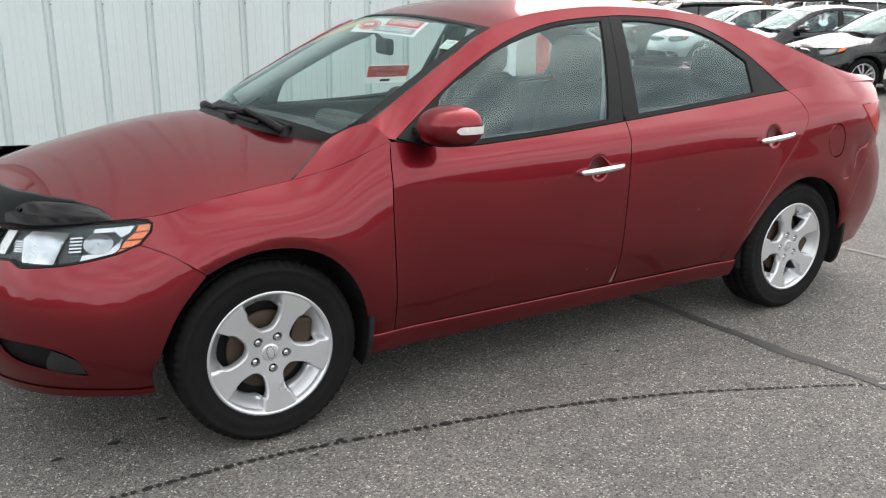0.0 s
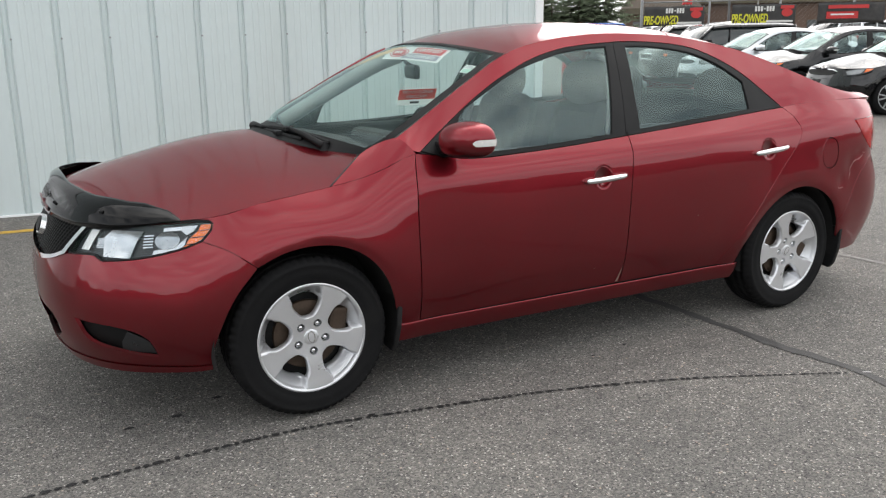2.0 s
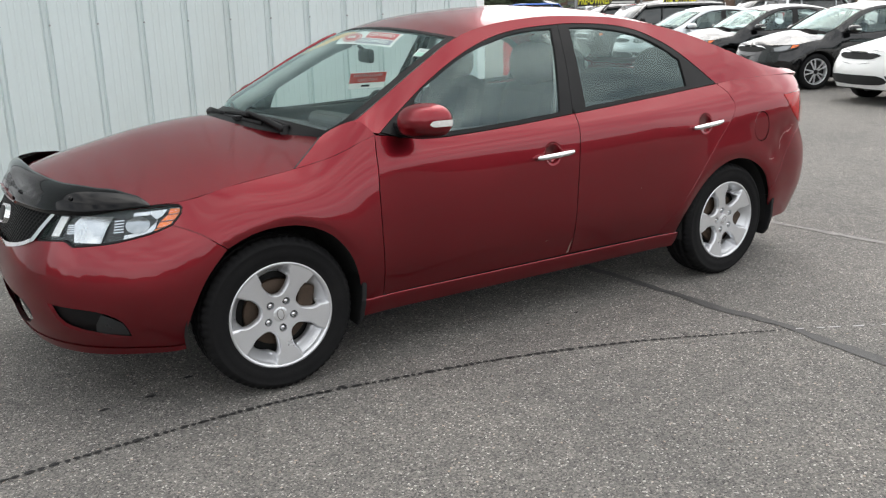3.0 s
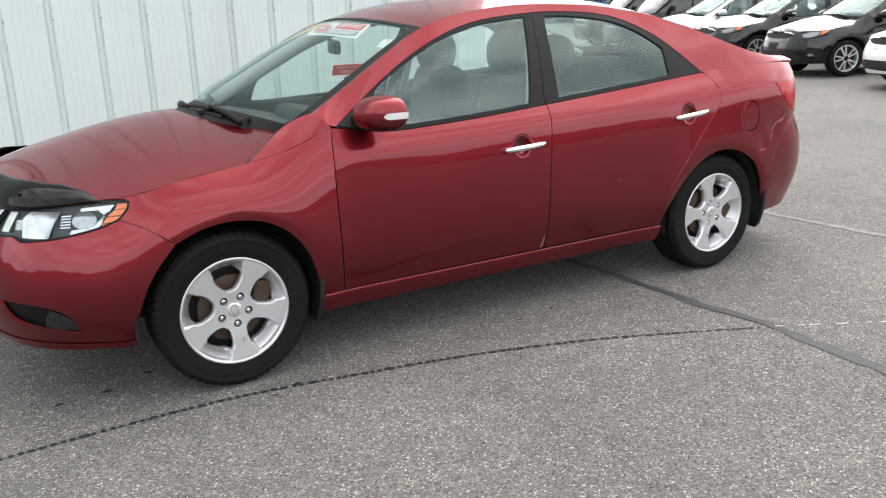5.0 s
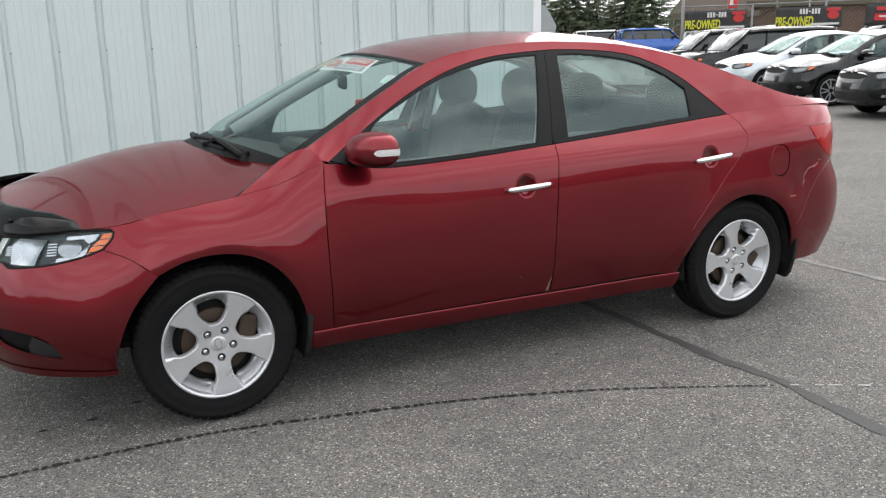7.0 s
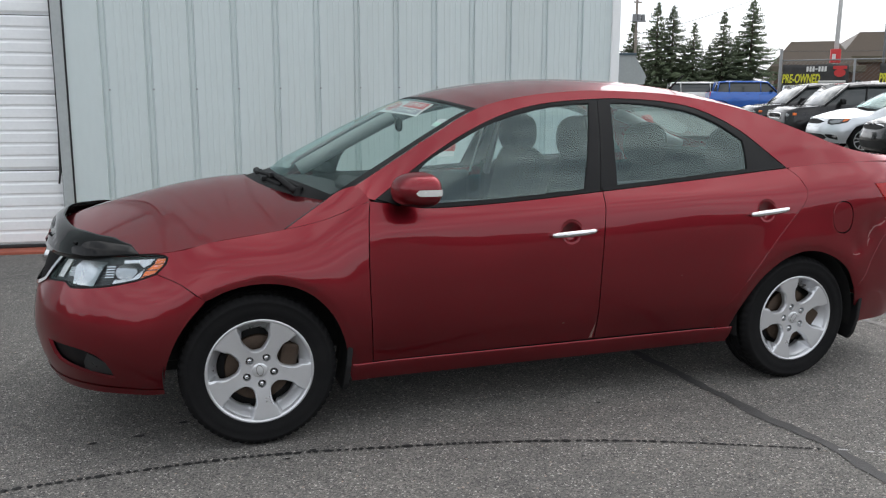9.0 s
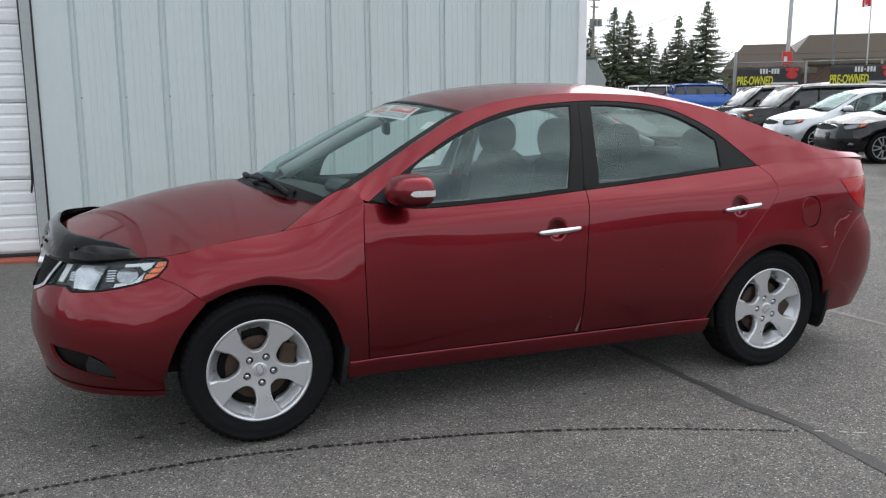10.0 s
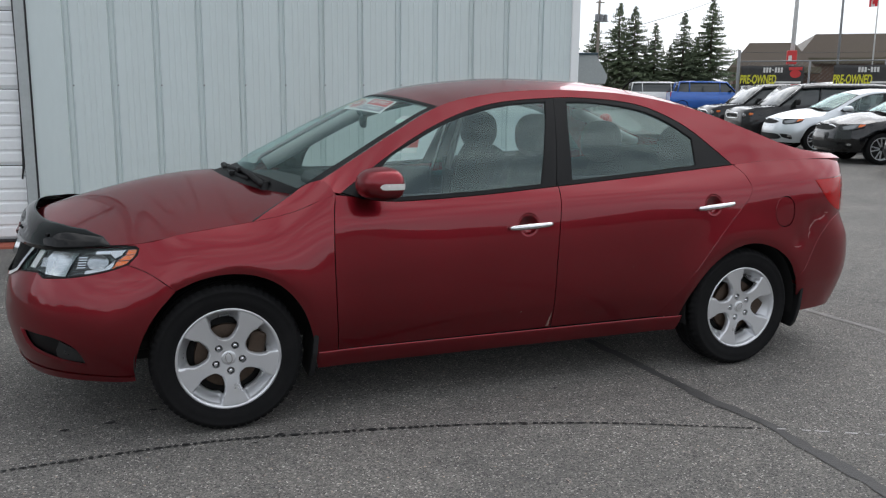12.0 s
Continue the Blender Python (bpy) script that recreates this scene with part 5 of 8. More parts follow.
        bmesh.ops.rotate(bm, cent=(0, 0, 0), matrix=Matrix.Rotation(radians(-60), 3, "Y"), verts=bm.verts)
        bmesh.ops.translate(bm, vec=(p[0] - 0.004, p[1], p[2] + 0.003), verts=bm.verts)
        part("deflector_clip", bm, BLACK_TRIM, ob)


make_front(CAR)


def tube_mesh(path, radius, n=10, squash=1.0):
    """A closed tube along points; radius may be a list."""
    p = np.array(path, float)
    rad = np.full(len(p), radius) if np.isscalar(radius) else np.array(radius, float)
    tg = np.gradient(p, axis=0)
    tg /= np.linalg.norm(tg, axis=1)[:, None]
    up = np.array([0, 0, 1.0]) if abs(tg[:, 2]).max() < 0.9 else np.array([1.0, 0, 0])
    V, F = [], []
    for c, t, r in zip(p, tg, rad):
        a = np.cross(up, t)
        a /= np.linalg.norm(a)
        b = np.cross(t, a)
        for k in range(n):
            w = 2 * math.pi * k / n
            V.append(tuple(c + r * (math.cos(w) * a + squash * math.sin(w) * b)))
    for i in range(len(p) - 1):
        for k in range(n):
            F.append((i * n + k, i * n + (k + 1) % n, (i + 1) * n + (k + 1) % n, (i + 1) * n + k))
    F += [tuple(range(n))[::-1], tuple(range((len(p) - 1) * n, len(p) * n))]
    return V, F


WIPER_BLACK = material("black_wiper_plastic", (0.005, 0.005, 0.0055), 0.55, 0, 0.1, 6, 60, spec=0.25)


def make_fittings(car, doors, paint=None):
    PAINT_ = paint or PAINT
    """Handles, mirrors, wipers, cowl, aerial."""
    for k, (x, z, tilt) in enumerate(((0.050, 0.8165, 0.006), (1.097, 0.8695, 0.010))):
        for s in (0, 1):
            door = doors[k][s]
            sg = -1 if s == 0 else 1
            y0 = -float(lower(x, z)[1])
            # the finger recess, a shallow bowl
            V, F, N = [], [], []
            rings, n = 6, 32
            for r in range(rings + 1):
                f = 1 - r / rings
                for q in range(n):
                    a = 2 * math.pi * q / n
                    px, pz = x - 0.008 + 0.056 * f * math.cos(a), z + 0.002 + 0.058 * f * math.sin(a)
                    b = lower(px, pz)
                    V.append((px, float(b[1]) - 0.0012 + 0.0, pz))
                    tilt_n = Vector((0.75 * math.cos(a) * math.sin(math.pi * f), -1, 0.75 * math.sin(a) * math.sin(math.pi * f))).normalized()
                    tilt_n = Vector((-tilt_n[0], tilt_n[1], -tilt_n[2]))
                    N.append(tuple(tilt_n))
            for r in range(rings):
                for q in range(n):
                    F.append((r * n + q, r * n + (q + 1) % n, (r + 1) * n + (q + 1) % n, (r + 1) * n + q))
            bowl = (V, F, N)
            sheet("finger_recess", bowl if s == 0 else mirrored(bowl), PAINT_, door)
            path = [(x - 0.106, sg * (y0 - 0.004), z - tilt - 0.002), (x - 0.100, sg * (y0 + 0.018), z - tilt), (x - 0.06, sg * (y0 + 0.031), z - tilt * 0.5 + 0.001), (x, sg * (y0 + 0.034), z + 0.001), (x + 0.06, sg * (y0 + 0.031), z + tilt * 0.5 + 0.001),
                    (x + 0.100, sg * (y0 + 0.018), z + tilt), (x + 0.106, sg * (y0 - 0.004), z + tilt)]
            path = smooth_curve(path, 0.012)
            v, f = tube_mesh(path, [0.0118 + 0.0025 * math.sin(math.pi * i / (len(path) - 1)) for i in range(len(path))], 14, 0.95)
            h = mesh_object("handle", v, f, CHROME, door, "chrome door handle")
            if k == 0:
                lock = add_lathe("lock", [(0.0001, -0.003), (0.006, -0.003), (0.007, 0.0)], BLACK_TRIM, h, 16)
                lock.matrix_basis = Matrix.Translation((x + 0.092, sg * (y0 + 0.031), z + tilt)) @ (Matrix() if s == 0 else Matrix.Rotation(math.pi, 4, "Z"))
    for s in (0, 1):
        sg = -1 if s == 0 else 1
        door = doors[0][s]
        # housing: rounded in front, cut flat behind, on a short black foot
        def shell(a, b, scale=1.0, drop=0.0):
            ca, sa, cb, sb = math.cos(a), math.sin(a), math.cos(b), math.sin(b)
            ex = lambda v, p: math.copysign(abs(v) ** p, v)
            lx = ex(cb, 0.82) * ex(ca, 0.86)
            ly = ex(cb, 0.66) * ex(sa, 0.80)
            lz = ex(sb, 0.80)
            x = -0.675 + (0.110 if lx < 0 else 0.058) * lx + 0.06 * ly * 0.4
            y = -0.947 - 0.104 * ly
            z = 1.031 + (0.075 if lz > 0 else 0.066) * lz * (1 - 0.10 * max(0, ly)) + 0.004 * ly
            return (x, y, z)
        V, F = [], []
        na, nb = 48, 28
        for j in range(nb + 1):
            b = -math.pi / 2 + math.pi * j / nb
            for i in range(na):
                x, y, z = shell(2 * math.pi * i / na, b)
                V.append((x, -sg * y * -1 if s else y, z))
        V = [(x, y if s == 0 else abs(y), z) for x, y, z in V]
        F = [(j * na + i, j * na + (i + 1) % na, (j + 1) * na + (i + 1) % na, (j + 1) * na + i) for j in range(nb) for i in range(na)]
        low_f = [f for f in F if sum(V[i][2] for i in f) / 4 < 0.984]
        top_f = [f for f in F if sum(V[i][2] for i in f) / 4 >= 0.984]
        def clean(faces, grow=0.0):
            used = sorted({i for f in faces for i in f})
            ix = {o: n for n, o in enumerate(used)}
            return [V[i] for i in used], [tuple(ix[i] for i in f) for f in faces]
        v, f = clean(top_f)
        mir = mesh_object("mirror_housing", v, f, PAINT_, door, "red door mirror housing")
        v, f = clean(low_f)
        mesh_object("mirror_base", v, f, BLACK_TRIM, mir, "black mirror base")
        bm = box_bm((0.07, 0.12, 0.05), (-0.725, sg * 0.835, 1.0), 0.015)
        part("mirror_foot", bm, BLACK_TRIM, mir)
        # indicator strip round the outer rear edge
        V2, F2 = [], []
        for a in np.linspace(radians(22), radians(125), 18):
            t = (a - radians(22)) / radians(103)
            hgt = 0.0125 * min(1.0, math.sqrt(max(0.0, 1 - max(0.0, (t - 0.86) / 0.14) ** 2)) + 0.02)
            for zz in (-1, 0, 1):
                dz = -0.004 + zz * hgt
                b = math.copysign(math.asin(min(1.0, (abs(dz) / 0.062) ** (1 / 0.80))), dz)
                x, y, z = shell(math.pi - a if False else a, b)
                V2.append((x + 0.004 * math.cos(a), (y - 0.004 * abs(math.sin(a))) * (1 if s == 0 else -1), z))
        m = 3
        F2 = [(i * m + j, (i + 1) * m + j, (i + 1) * m + j + 1, i * m + j + 1) for i in range(17) for j in range(2)]
        mesh_object("mirror_indicator", V2, F2, INDICATOR, mir, "pale mirror indicator lens")
        # black corner sail ahead of the side window
        sail = [(-0.832, 0.988), (-0.775, 1.022), (-0.64, 1.108), (-0.66, 0.962), (-0.74, 0.958)]
        d = panel(upper, [sail], gap=0.002, step=0.03, lift=0.003, depth=0.006)
        sheet("mirror_sail", d if s == 0 else mirrored(d), BLACK_TRIM, door, "black mirror sail panel")
    # cowl and wipers at the foot of the windscreen
    scr = SCREEN["fn"]

    def cowl(s, t):
        """A ruled strip from the bonnet's rear edge up on to the foot of the glass."""
        s, t = np.asarray(s, float), np.asarray(t, float)
        y = -0.6 + 1.2 * np.clip(s, 0, 1)
        x = np.minimum(-1.275 + 0.282 * (np.abs(y) / 0.585) ** 2 - 0.006, -1.0)
        lo = hood(x, y)
        lo[:, 2] -= 0.010
        hi = scr(s, np.interp(s, [0, 0.06, 0.2, 0.5, 0.8, 0.94, 1], [0.055, 0.065, 0.092, 0.118, 0.118, 0.11, 0.10]))
        hi[:, 2] += 0.004
        return lo + (hi - lo) * t[:, None]
    c = sheet("cowl", grid_data(cowl, 40, 4, flip=True), BLACK_TRIM, car, "black plastic cowl under the windscreen")

    def edge_band(t0, t1, s0=0.0, s1=1.0, lift=0.002):
        def fn(s, t):
            p = scr(s0 + (s1 - s0) * s, t0 + (t1 - t0) * t)
            p[:, 2] += lift
            return p
        return fn
    for a in ((0.0, 1.0, 0.0, 0.028), (0.0, 1.0, 0.972, 1.0)):
        sheet("screen_seal", grid_data(edge_band(a[0], a[1], a[2], a[3]), 2, 24, flip=True), BLACK_TRIM, car, "black windscreen edge band")
    sheet("screen_seal", grid_data(edge_band(0.972, 1.0), 30, 2, flip=True), BLACK_TRIM, car, "black windscreen edge band")
    def on_glass(st, lift):
        p, n = surf_frame(scr, np.array(st, float))
        return [tuple(q) for q in p + np.where(n[:, 2:] < 0, -n, n) * lift]
    for blade, arm, post in (([(0.545, 0.012), (0.44, 0.045), (0.339, 0.058), (0.23, 0.05), (0.135, 0.030)], [(0.128, -0.012), (0.18, 0.016), (0.245, 0.04), (0.345, 0.066)], (0.128, -0.012)),
                             ([(0.66, -0.012), (0.50, -0.002), (0.354, 0.0), (0.23, 0.002)], [(0.735, -0.005), (0.69, 0.012), (0.60, 0.016), (0.47, 0.010)], (0.735, -0.005))):
        v, f = tube_mesh(smooth_curve(on_glass(blade, 0.020), 0.03), 0.0095, 8, 1.3)
        w = mesh_object("wiper", v, f, WIPER_BLACK, car, "black wiper blade")
        pts = smooth_curve(on_glass(arm, 0.034), 0.03)
        v, f = tube_mesh(pts, [0.016 - 0.008 * i / (len(pts) - 1) for i in range(len(pts))], 8)
        mesh_object("wiper_arm", v, f, WIPER_BLACK, w)
        mid = on_glass([blade[len(blade) // 2]], 0.028)[0]
        part("wiper_clip", box_bm((0.03, 0.06, 0.022), mid, 0.005), WIPER_BLACK, w)
        bm = bmesh.new()
        bmesh.ops.create_cone(bm, cap_ends=True, segments=14, radius1=0.024, radius2=0.016, depth=0.04)
        bmesh.ops.translate(bm, vec=on_glass([post], 0.022)[0], verts=bm.verts)
        part("wiper_pivot", bm, WIPER_BLACK, w)
    # roof aerial
    v, f = tube_mesh([(0.96, -0.18, 1.435), (0.985, -0.2, 1.475), (1.02, -0.24, 1.525)], [0.007, 0.004, 0.003], 8)
    mesh_object("aerial", v, f, BLACK_TRIM, car, "short black roof aerial")


make_fittings(CAR, DOORS)


def rounded(size, at, bevel, turn=(0, 0, 0)):
    return box_bm(size, at, bevel, Euler([radians(a) for a in turn]).to_matrix().to_4x4())


def cushion(radii, at):
    """A plump rounded cushion."""
    bm = bmesh.new()
    bmesh.ops.create_uvsphere(bm, u_segments=24, v_segments=14, radius=1.0)
    for v in bm.verts:
        v.co = Vector([at[i] + radii[i] * math.copysign(abs(v.co[i]) ** 0.8, v.co[i]) for i in range(3)])
    return bm


def make_cabin(car, doors):
    """Seats, dashboard, wheel and trims seen through the glass."""
    def seat(y, x=0.0):
        ob = part("front_seat", rounded((0.50, 0.50, 0.16), (x - 0.02, y, 0.52), 0.06, (0, -8, 0)), SEAT_CLOTH, car, "charcoal cloth front seat")
        part("seat_back", rounded((0.17, 0.46, 0.58), (x + 0.28, y, 0.84), 0.08, (0, 14, 0)), SEAT_CLOTH, ob)
        part("headrest", cushion((0.095, 0.145, 0.112), (x + 0.31, y, 1.205)), SEAT_CLOTH, ob, "", True)
        for d in (-0.06, 0.06):
            v, f = tube_mesh([(x + 0.355, y + d, 1.12), (x + 0.365, y + d, 1.2)], 0.007, 8)
            mesh_object("headrest_post", v, f, CHROME, ob)
    seat(-0.37, 0.025)
    seat(0.37, 0.02)
    ob = part("rear_bench", rounded((0.52, 1.28, 0.18), (0.98, 0, 0.53), 0.07, (0, -6, 0)), SEAT_CLOTH, car, "charcoal cloth rear bench")
    part("bench_back", rounded((0.16, 1.30, 0.60), (1.27, 0, 0.84), 0.07, (0, 24, 0)), SEAT_CLOTH, ob)
    for y in (-0.42, 0.42):
        part("headrest", cushion((0.10, 0.17, 0.135), (1.22, y, 1.125)), SEAT_CLOTH, ob, "", True)
    part("parcel_shelf", rounded((0.34, 1.10, 0.03), (1.58, 0, 1.07), 0.01, (0, -4, 0)), DASH, car, "dark parcel shelf")
    # dashboard: an extruded profile
    prof = [(-1.14, 0.62), (-1.14, 0.955), (-1.02, 0.985), (-0.86, 0.985), (-0.76, 0.96), (-0.70, 0.90), (-0.70, 0.78), (-0.78, 0.66), (-0.80, 0.62)]
    bm = bmesh.new()
    ys = np.linspace(-0.70, 0.70, 15)
    rows = [[bm.verts.new((x + 0.06 * (abs(y) / 0.7) ** 2 * (x < -0.9), y * (0.86 if x < -1.05 else 1.0), z - 0.02 * (abs(y) / 0.7) ** 2)) for x, z in prof] for y in ys]
    for i in range(len(ys) - 1):
        for j in range(len(prof)):
            k = (j + 1) % len(prof)
            bm.faces.new((rows[i][j], rows[i][k], rows[i + 1][k], rows[i + 1][j]))
    bm.faces.new(rows[0])
    bm.faces.new(rows[-1][::-1])
    bmesh.ops.recalc_face_normals(bm, faces=bm.faces)
    d = part("dashboard", bm, DASH, car, "dark grey dashboard", True)
    d.data.set_sharp_from_angle(angle=radians(40))
    part("gauge_hood", rounded((0.16, 0.36, 0.09), (-0.80, -0.37, 0.99), 0.04, (0, 10, 0)), DASH, d)
    # steering wheel
    R, r, n, m = 0.185, 0.016, 48, 10
    V, F = [], []
    for i in range(n):
        a = 2 * math.pi * i / n
        for j in range(m):
            b = 2 * math.pi * j / m
            V.append(((R + r * math.cos(b)) * math.cos(a), (R + r * math.cos(b)) * math.sin(a), r * math.sin(b)))
    F = [(i * m + j, ((i + 1) % n) * m + j, ((i + 1) % n) * m + (j + 1) % m, i * m + (j + 1) % m) for i in range(n) for j in range(m)]
    sw = mesh_object("steering_wheel", V, F, DASH, car, "dark steering wheel")
    sw.matrix_basis = pose(-0.50, -0.37, 0.94, 0, 66, 0)
    part("wheel_hub", rounded((0.16, 0.18, 0.05), (0, 0, -0.01), 0.02), DASH, sw)
    part("wheel_spoke", rounded((0.04, 0.36, 0.02), (0, 0, 0), 0.008), DASH, sw)
    v, f = tube_mesh([(0.0, 0, -0.02), (0, 0, -0.28)], 0.035, 12)
    mesh_object("steering_column", v, f, DASH, sw)
    # door cards, belt-high inner trims, pillars
    for s in (-1, 1):
        for k, (x0, x1) in enumerate(((-0.82, 0.17), (0.25, 1.15))):
            bm = box_bm((x1 - x0, 0.05, 0.58), ((x0 + x1) / 2, s * 0.755, 0.675 + 0.06 * k), 0.02)
            part("door_card", bm, DASH, doors[k][0 if s < 0 else 1], "dark inner door card")
        v, f = tube_mesh([(0.27, s * 0.71, 0.95), (0.31, s * 0.64, 1.20), (0.335, s * 0.565, 1.36)], [0.035, 0.03, 0.03], 10, 0.5)
        mesh_object("pillar_trim", v, f, PALE_TRIM, car, "pale grey centre pillar trim")
        v, f = tube_mesh([(0.17, s * 0.735, 0.95), (0.205, s * 0.70, 1.1), (0.245, s * 0.635, 1.30)], 0.012, 6, 0.3)
        mesh_object("seat_belt", v, f, PALE_TRIM, car, "grey seat belt webbing")
        pa = [(x, s * (float(table(x, ROOF_Y)) - 0.05), float(table(x, ROOF_Z)) - 0.04) for x in np.linspace(-0.90, -0.25, 8)]
        v, f = tube_mesh(pa, 0.03 if s < 0 else 0.05, 8, 0.8)
        mesh_object("pillar_trim", v, f, PALE_TRIM, car, "pale grey front pillar trim")
        pc = [(x, s * (float(table(x, ROOF_Y)) - 0.03), float(table(x, ROOF_Z)) - 0.05) for x in np.linspace(1.12, 1.66, 7)]
        v, f = tube_mesh(pc, 0.05, 8, 0.7)
        mesh_object("pillar_trim", v, f, PALE_TRIM, car, "pale grey rear pillar trim")
    # inner mirror
    ob = part("inner_mirror", rounded((0.03, 0.22, 0.065), (-0.56, -0.22, 1.275), 0.014, (0, 0, -14)), BLACK_TRIM, car, "black rear-view mirror")
    v, f = tube_mesh([(-0.555, -0.21, 1.285), (-0.565, -0.205, 1.305), tuple(SCREEN["fn"](np.array([0.37]), np.array([0.80]))[0] + np.array([0.012, 0, -0.016]))], 0.009, 8)
    mesh_object("mirror_stem", v, f, BLACK_TRIM, ob)


make_cabin(CAR, DOORS)


def text_shape(body, bold=0.0):
    """Flat lettering scaled to the unit square: points and faces."""
    cu = bpy.data.curves.new("lettering", "FONT")
    cu.body, cu.size, cu.offset = body, 1.0, bold
    tmp = new("lettering_curve", cu)
    me = bpy.data.meshes.new_from_object(tmp.evaluated_get(bpy.context.evaluated_depsgraph_get()))
    bpy.data.objects.remove(tmp)
    bpy.data.curves.remove(cu)
    v = np.array([tuple(q.co) for q in me.vertices])[:, :2]
    f = [tuple(q.vertices) for q in me.polygons]
    bpy.data.meshes.remove(me)
    lo, hi = v.min(0), v.max(0)
    return (v - lo) / (hi - lo), f


STICKER_WHITE = material("white_sticker_vinyl", (0.78, 0.78, 0.78), 0.4, 0, 0.04, 20, 200)
STICKER_RED = material("red_sticker_print", (0.60, 0.025, 0.04), 0.4, 0, 0.06, 20, 200)
STICKER_GREY = material("purple_grey_sticker_print", (0.30, 0.29, 0.36), 0.4, 0, 0.06, 20, 200)
STICKER_YELLOW = material("yellow_sticker_band", (0.85, 0.42, 0.05), 0.4, 0, 0.06, 20, 200)
STICKER_GREEN = material("pale_green_sticker_print", (0.45, 0.66, 0.58), 0.4, 0, 0.06, 20, 200)


def paper_material(name, colour, through_share=0.55):
    """Thin printed paper that lets some light through."""
    m = material(name, colour, 0.6, 0, 0.05, 20, 200)
    nt = m.node_tree
    tr, mx = nt.nodes.new("ShaderNodeBsdfTranslucent"), nt.nodes.new("ShaderNodeMixShader")
    tr.inputs["Color"].default_value = (*colour, 1)
    mx.inputs["Fac"].default_value = through_share
    nt.links.new(nt.nodes["Principled BSDF"].outputs["BSDF"], mx.inputs[1])
    nt.links.new(tr.outputs["BSDF"], mx.inputs[2])
    nt.links.new(mx.outputs["Shader"], nt.nodes["Material Output"].inputs["Surface"])
    return m


PAPER_WHITE = paper_material("white_placard_paper", (0.85, 0.86, 0.84), 0.6)
PAPER_RED = paper_material("red_placard_print", (0.75, 0.08, 0.06), 0.6)


def make_stickers(car):
    """Dealer stickers behind the windscreen and the placard on the far window."""
    scr = SCREEN["fn"]

    def on_screen(corners, deep):
        """A map from the unit square to the inner face of the windscreen between four corners."""
        c = np.array(corners, float)

        def fn(a, b):
            a, b = np.asarray(a, float)[:, None], np.asarray(b, float)[:, None]
            st = (1 - a) * (1 - b) * c[0] + a * (1 - b) * c[1] + a * b * c[2] + (1 - a) * b * c[3]
            p, n = surf_frame(scr, st)
            n = np.where(n[:, 2:] < 0, -n, n)
            return p - n * deep
        return fn

    def patch(fn, name, mat, parent, rect=(0, 0, 1, 1), nu=8, nv=4, label=""):
        a0, b0, a1, b1 = rect
        d = grid_data(lambda s, t: fn(a0 + (a1 - a0) * s, b0 + (b1 - b0) * t), nu, nv)
        if d[2][0][2] < 0:
            d = (d[0], [q[::-1] for q in d[1]], [tuple(-x for x in n) for n in d[2]])
        return sheet(name, d, mat, parent, label)

    def word(fn, body, rect, mat, parent, label):
        v, f = text_shape(body, 0.02)
        a0, b0, a1, b1 = rect
        p = fn(a0 + (a1 - a0) * v[:, 0], b0 + (b1 - b0) * v[:, 1])
        return mesh_object("lettering", p, f, mat, parent, label, False)
    quad = [(0.523, 0.79), (0.187, 0.81), (0.224, 0.955), (0.65, 0.95)]
    base, mid, top = (on_screen(quad, d) for d in (0.006, 0.0045, 0.003))
    st = patch(base, "windscreen_sticker", STICKER_WHITE, car, label="white windscreen sticker with red and grey print")
    patch(mid, "print_block", STICKER_RED, st, (0.52, 0.46, 0.965, 0.93), label="red print block")
    patch(mid, "print_block", STICKER_GREY, st, (0.40, 0.08, 0.965, 0.40), label="purple-grey print block")
    word(top, "CERTIFIED", (0.555, 0.58, 0.93, 0.82), STICKER_WHITE, st, "white lettering")
    word(top, "PRE-OWNED", (0.45, 0.14, 0.92, 0.33), STICKER_WHITE, st, "white lettering")
    el = np.array(ellipse(0.265, 0.47, 0.185, 0.33, 36))
    ring = np.array(ellipse(0.265, 0.47, 0.165, 0.285, 36))
    inner = np.array(ellipse(0.265, 0.47, 0.145, 0.245, 36))
    p = np.vstack([mid(el[:, 0], el[:, 1]), mid(ring[:, 0], ring[:, 1])])
    mesh_object("emblem_rim", p, [(i, (i + 1) % 36, 36 + (i + 1) % 36, 36 + i) for i in range(36)], STICKER_RED, st, "", False)
    mesh_object("emblem", mid(inner[:, 0], inner[:, 1]), [tuple(range(36))], STICKER_RED, st, "red oval emblem", False)
    for k in range(3):
        patch(top, "emblem_bar", STICKER_WHITE, st, (0.19 + 0.055 * k, 0.37, 0.225 + 0.055 * k, 0.57), 1, 1)
    band = on_screen([(0.82, 0.69), (0.70, 0.69), (0.52, 0.945), (0.68, 0.95)], 0.006)
    patch(band, "yellow_band", STICKER_YELLOW, car, (0, 0, 1, 1), 4, 16, "yellow strip sticker along the windscreen edge")
    small = [(0.066, 0.775), (0.010, 0.785), (0.018, 0.855), (0.075, 0.846)]
    s0, s1 = on_screen(small, 0.006), on_screen(small, 0.0045)
    tag = patch(s0, "small_sticker", STICKER_WHITE, car, nu=3, nv=3, label="small white and green service sticker")
    patch(s1, "print_block", STICKER_GREEN, tag, (0.08, 0.06, 0.92, 0.46), 2, 2)
    for k in range(3):
        patch(s1, "print_bar", STICKER_GREY, tag, (0.12, 0.58 + 0.12 * k, 0.75 - 0.1 * k, 0.62 + 0.12 * k), 2, 1)

    # placard on the far front window, read from outside
    def far_pane(deep):
        def fn(a, b):
            x, z = 0.08 - 0.245 * np.asarray(a, float), 1.045 + 0.095 * np.asarray(b, float)
            q = upper(x, z)
            q[:, 1] = -q[:, 1] - deep
            return q
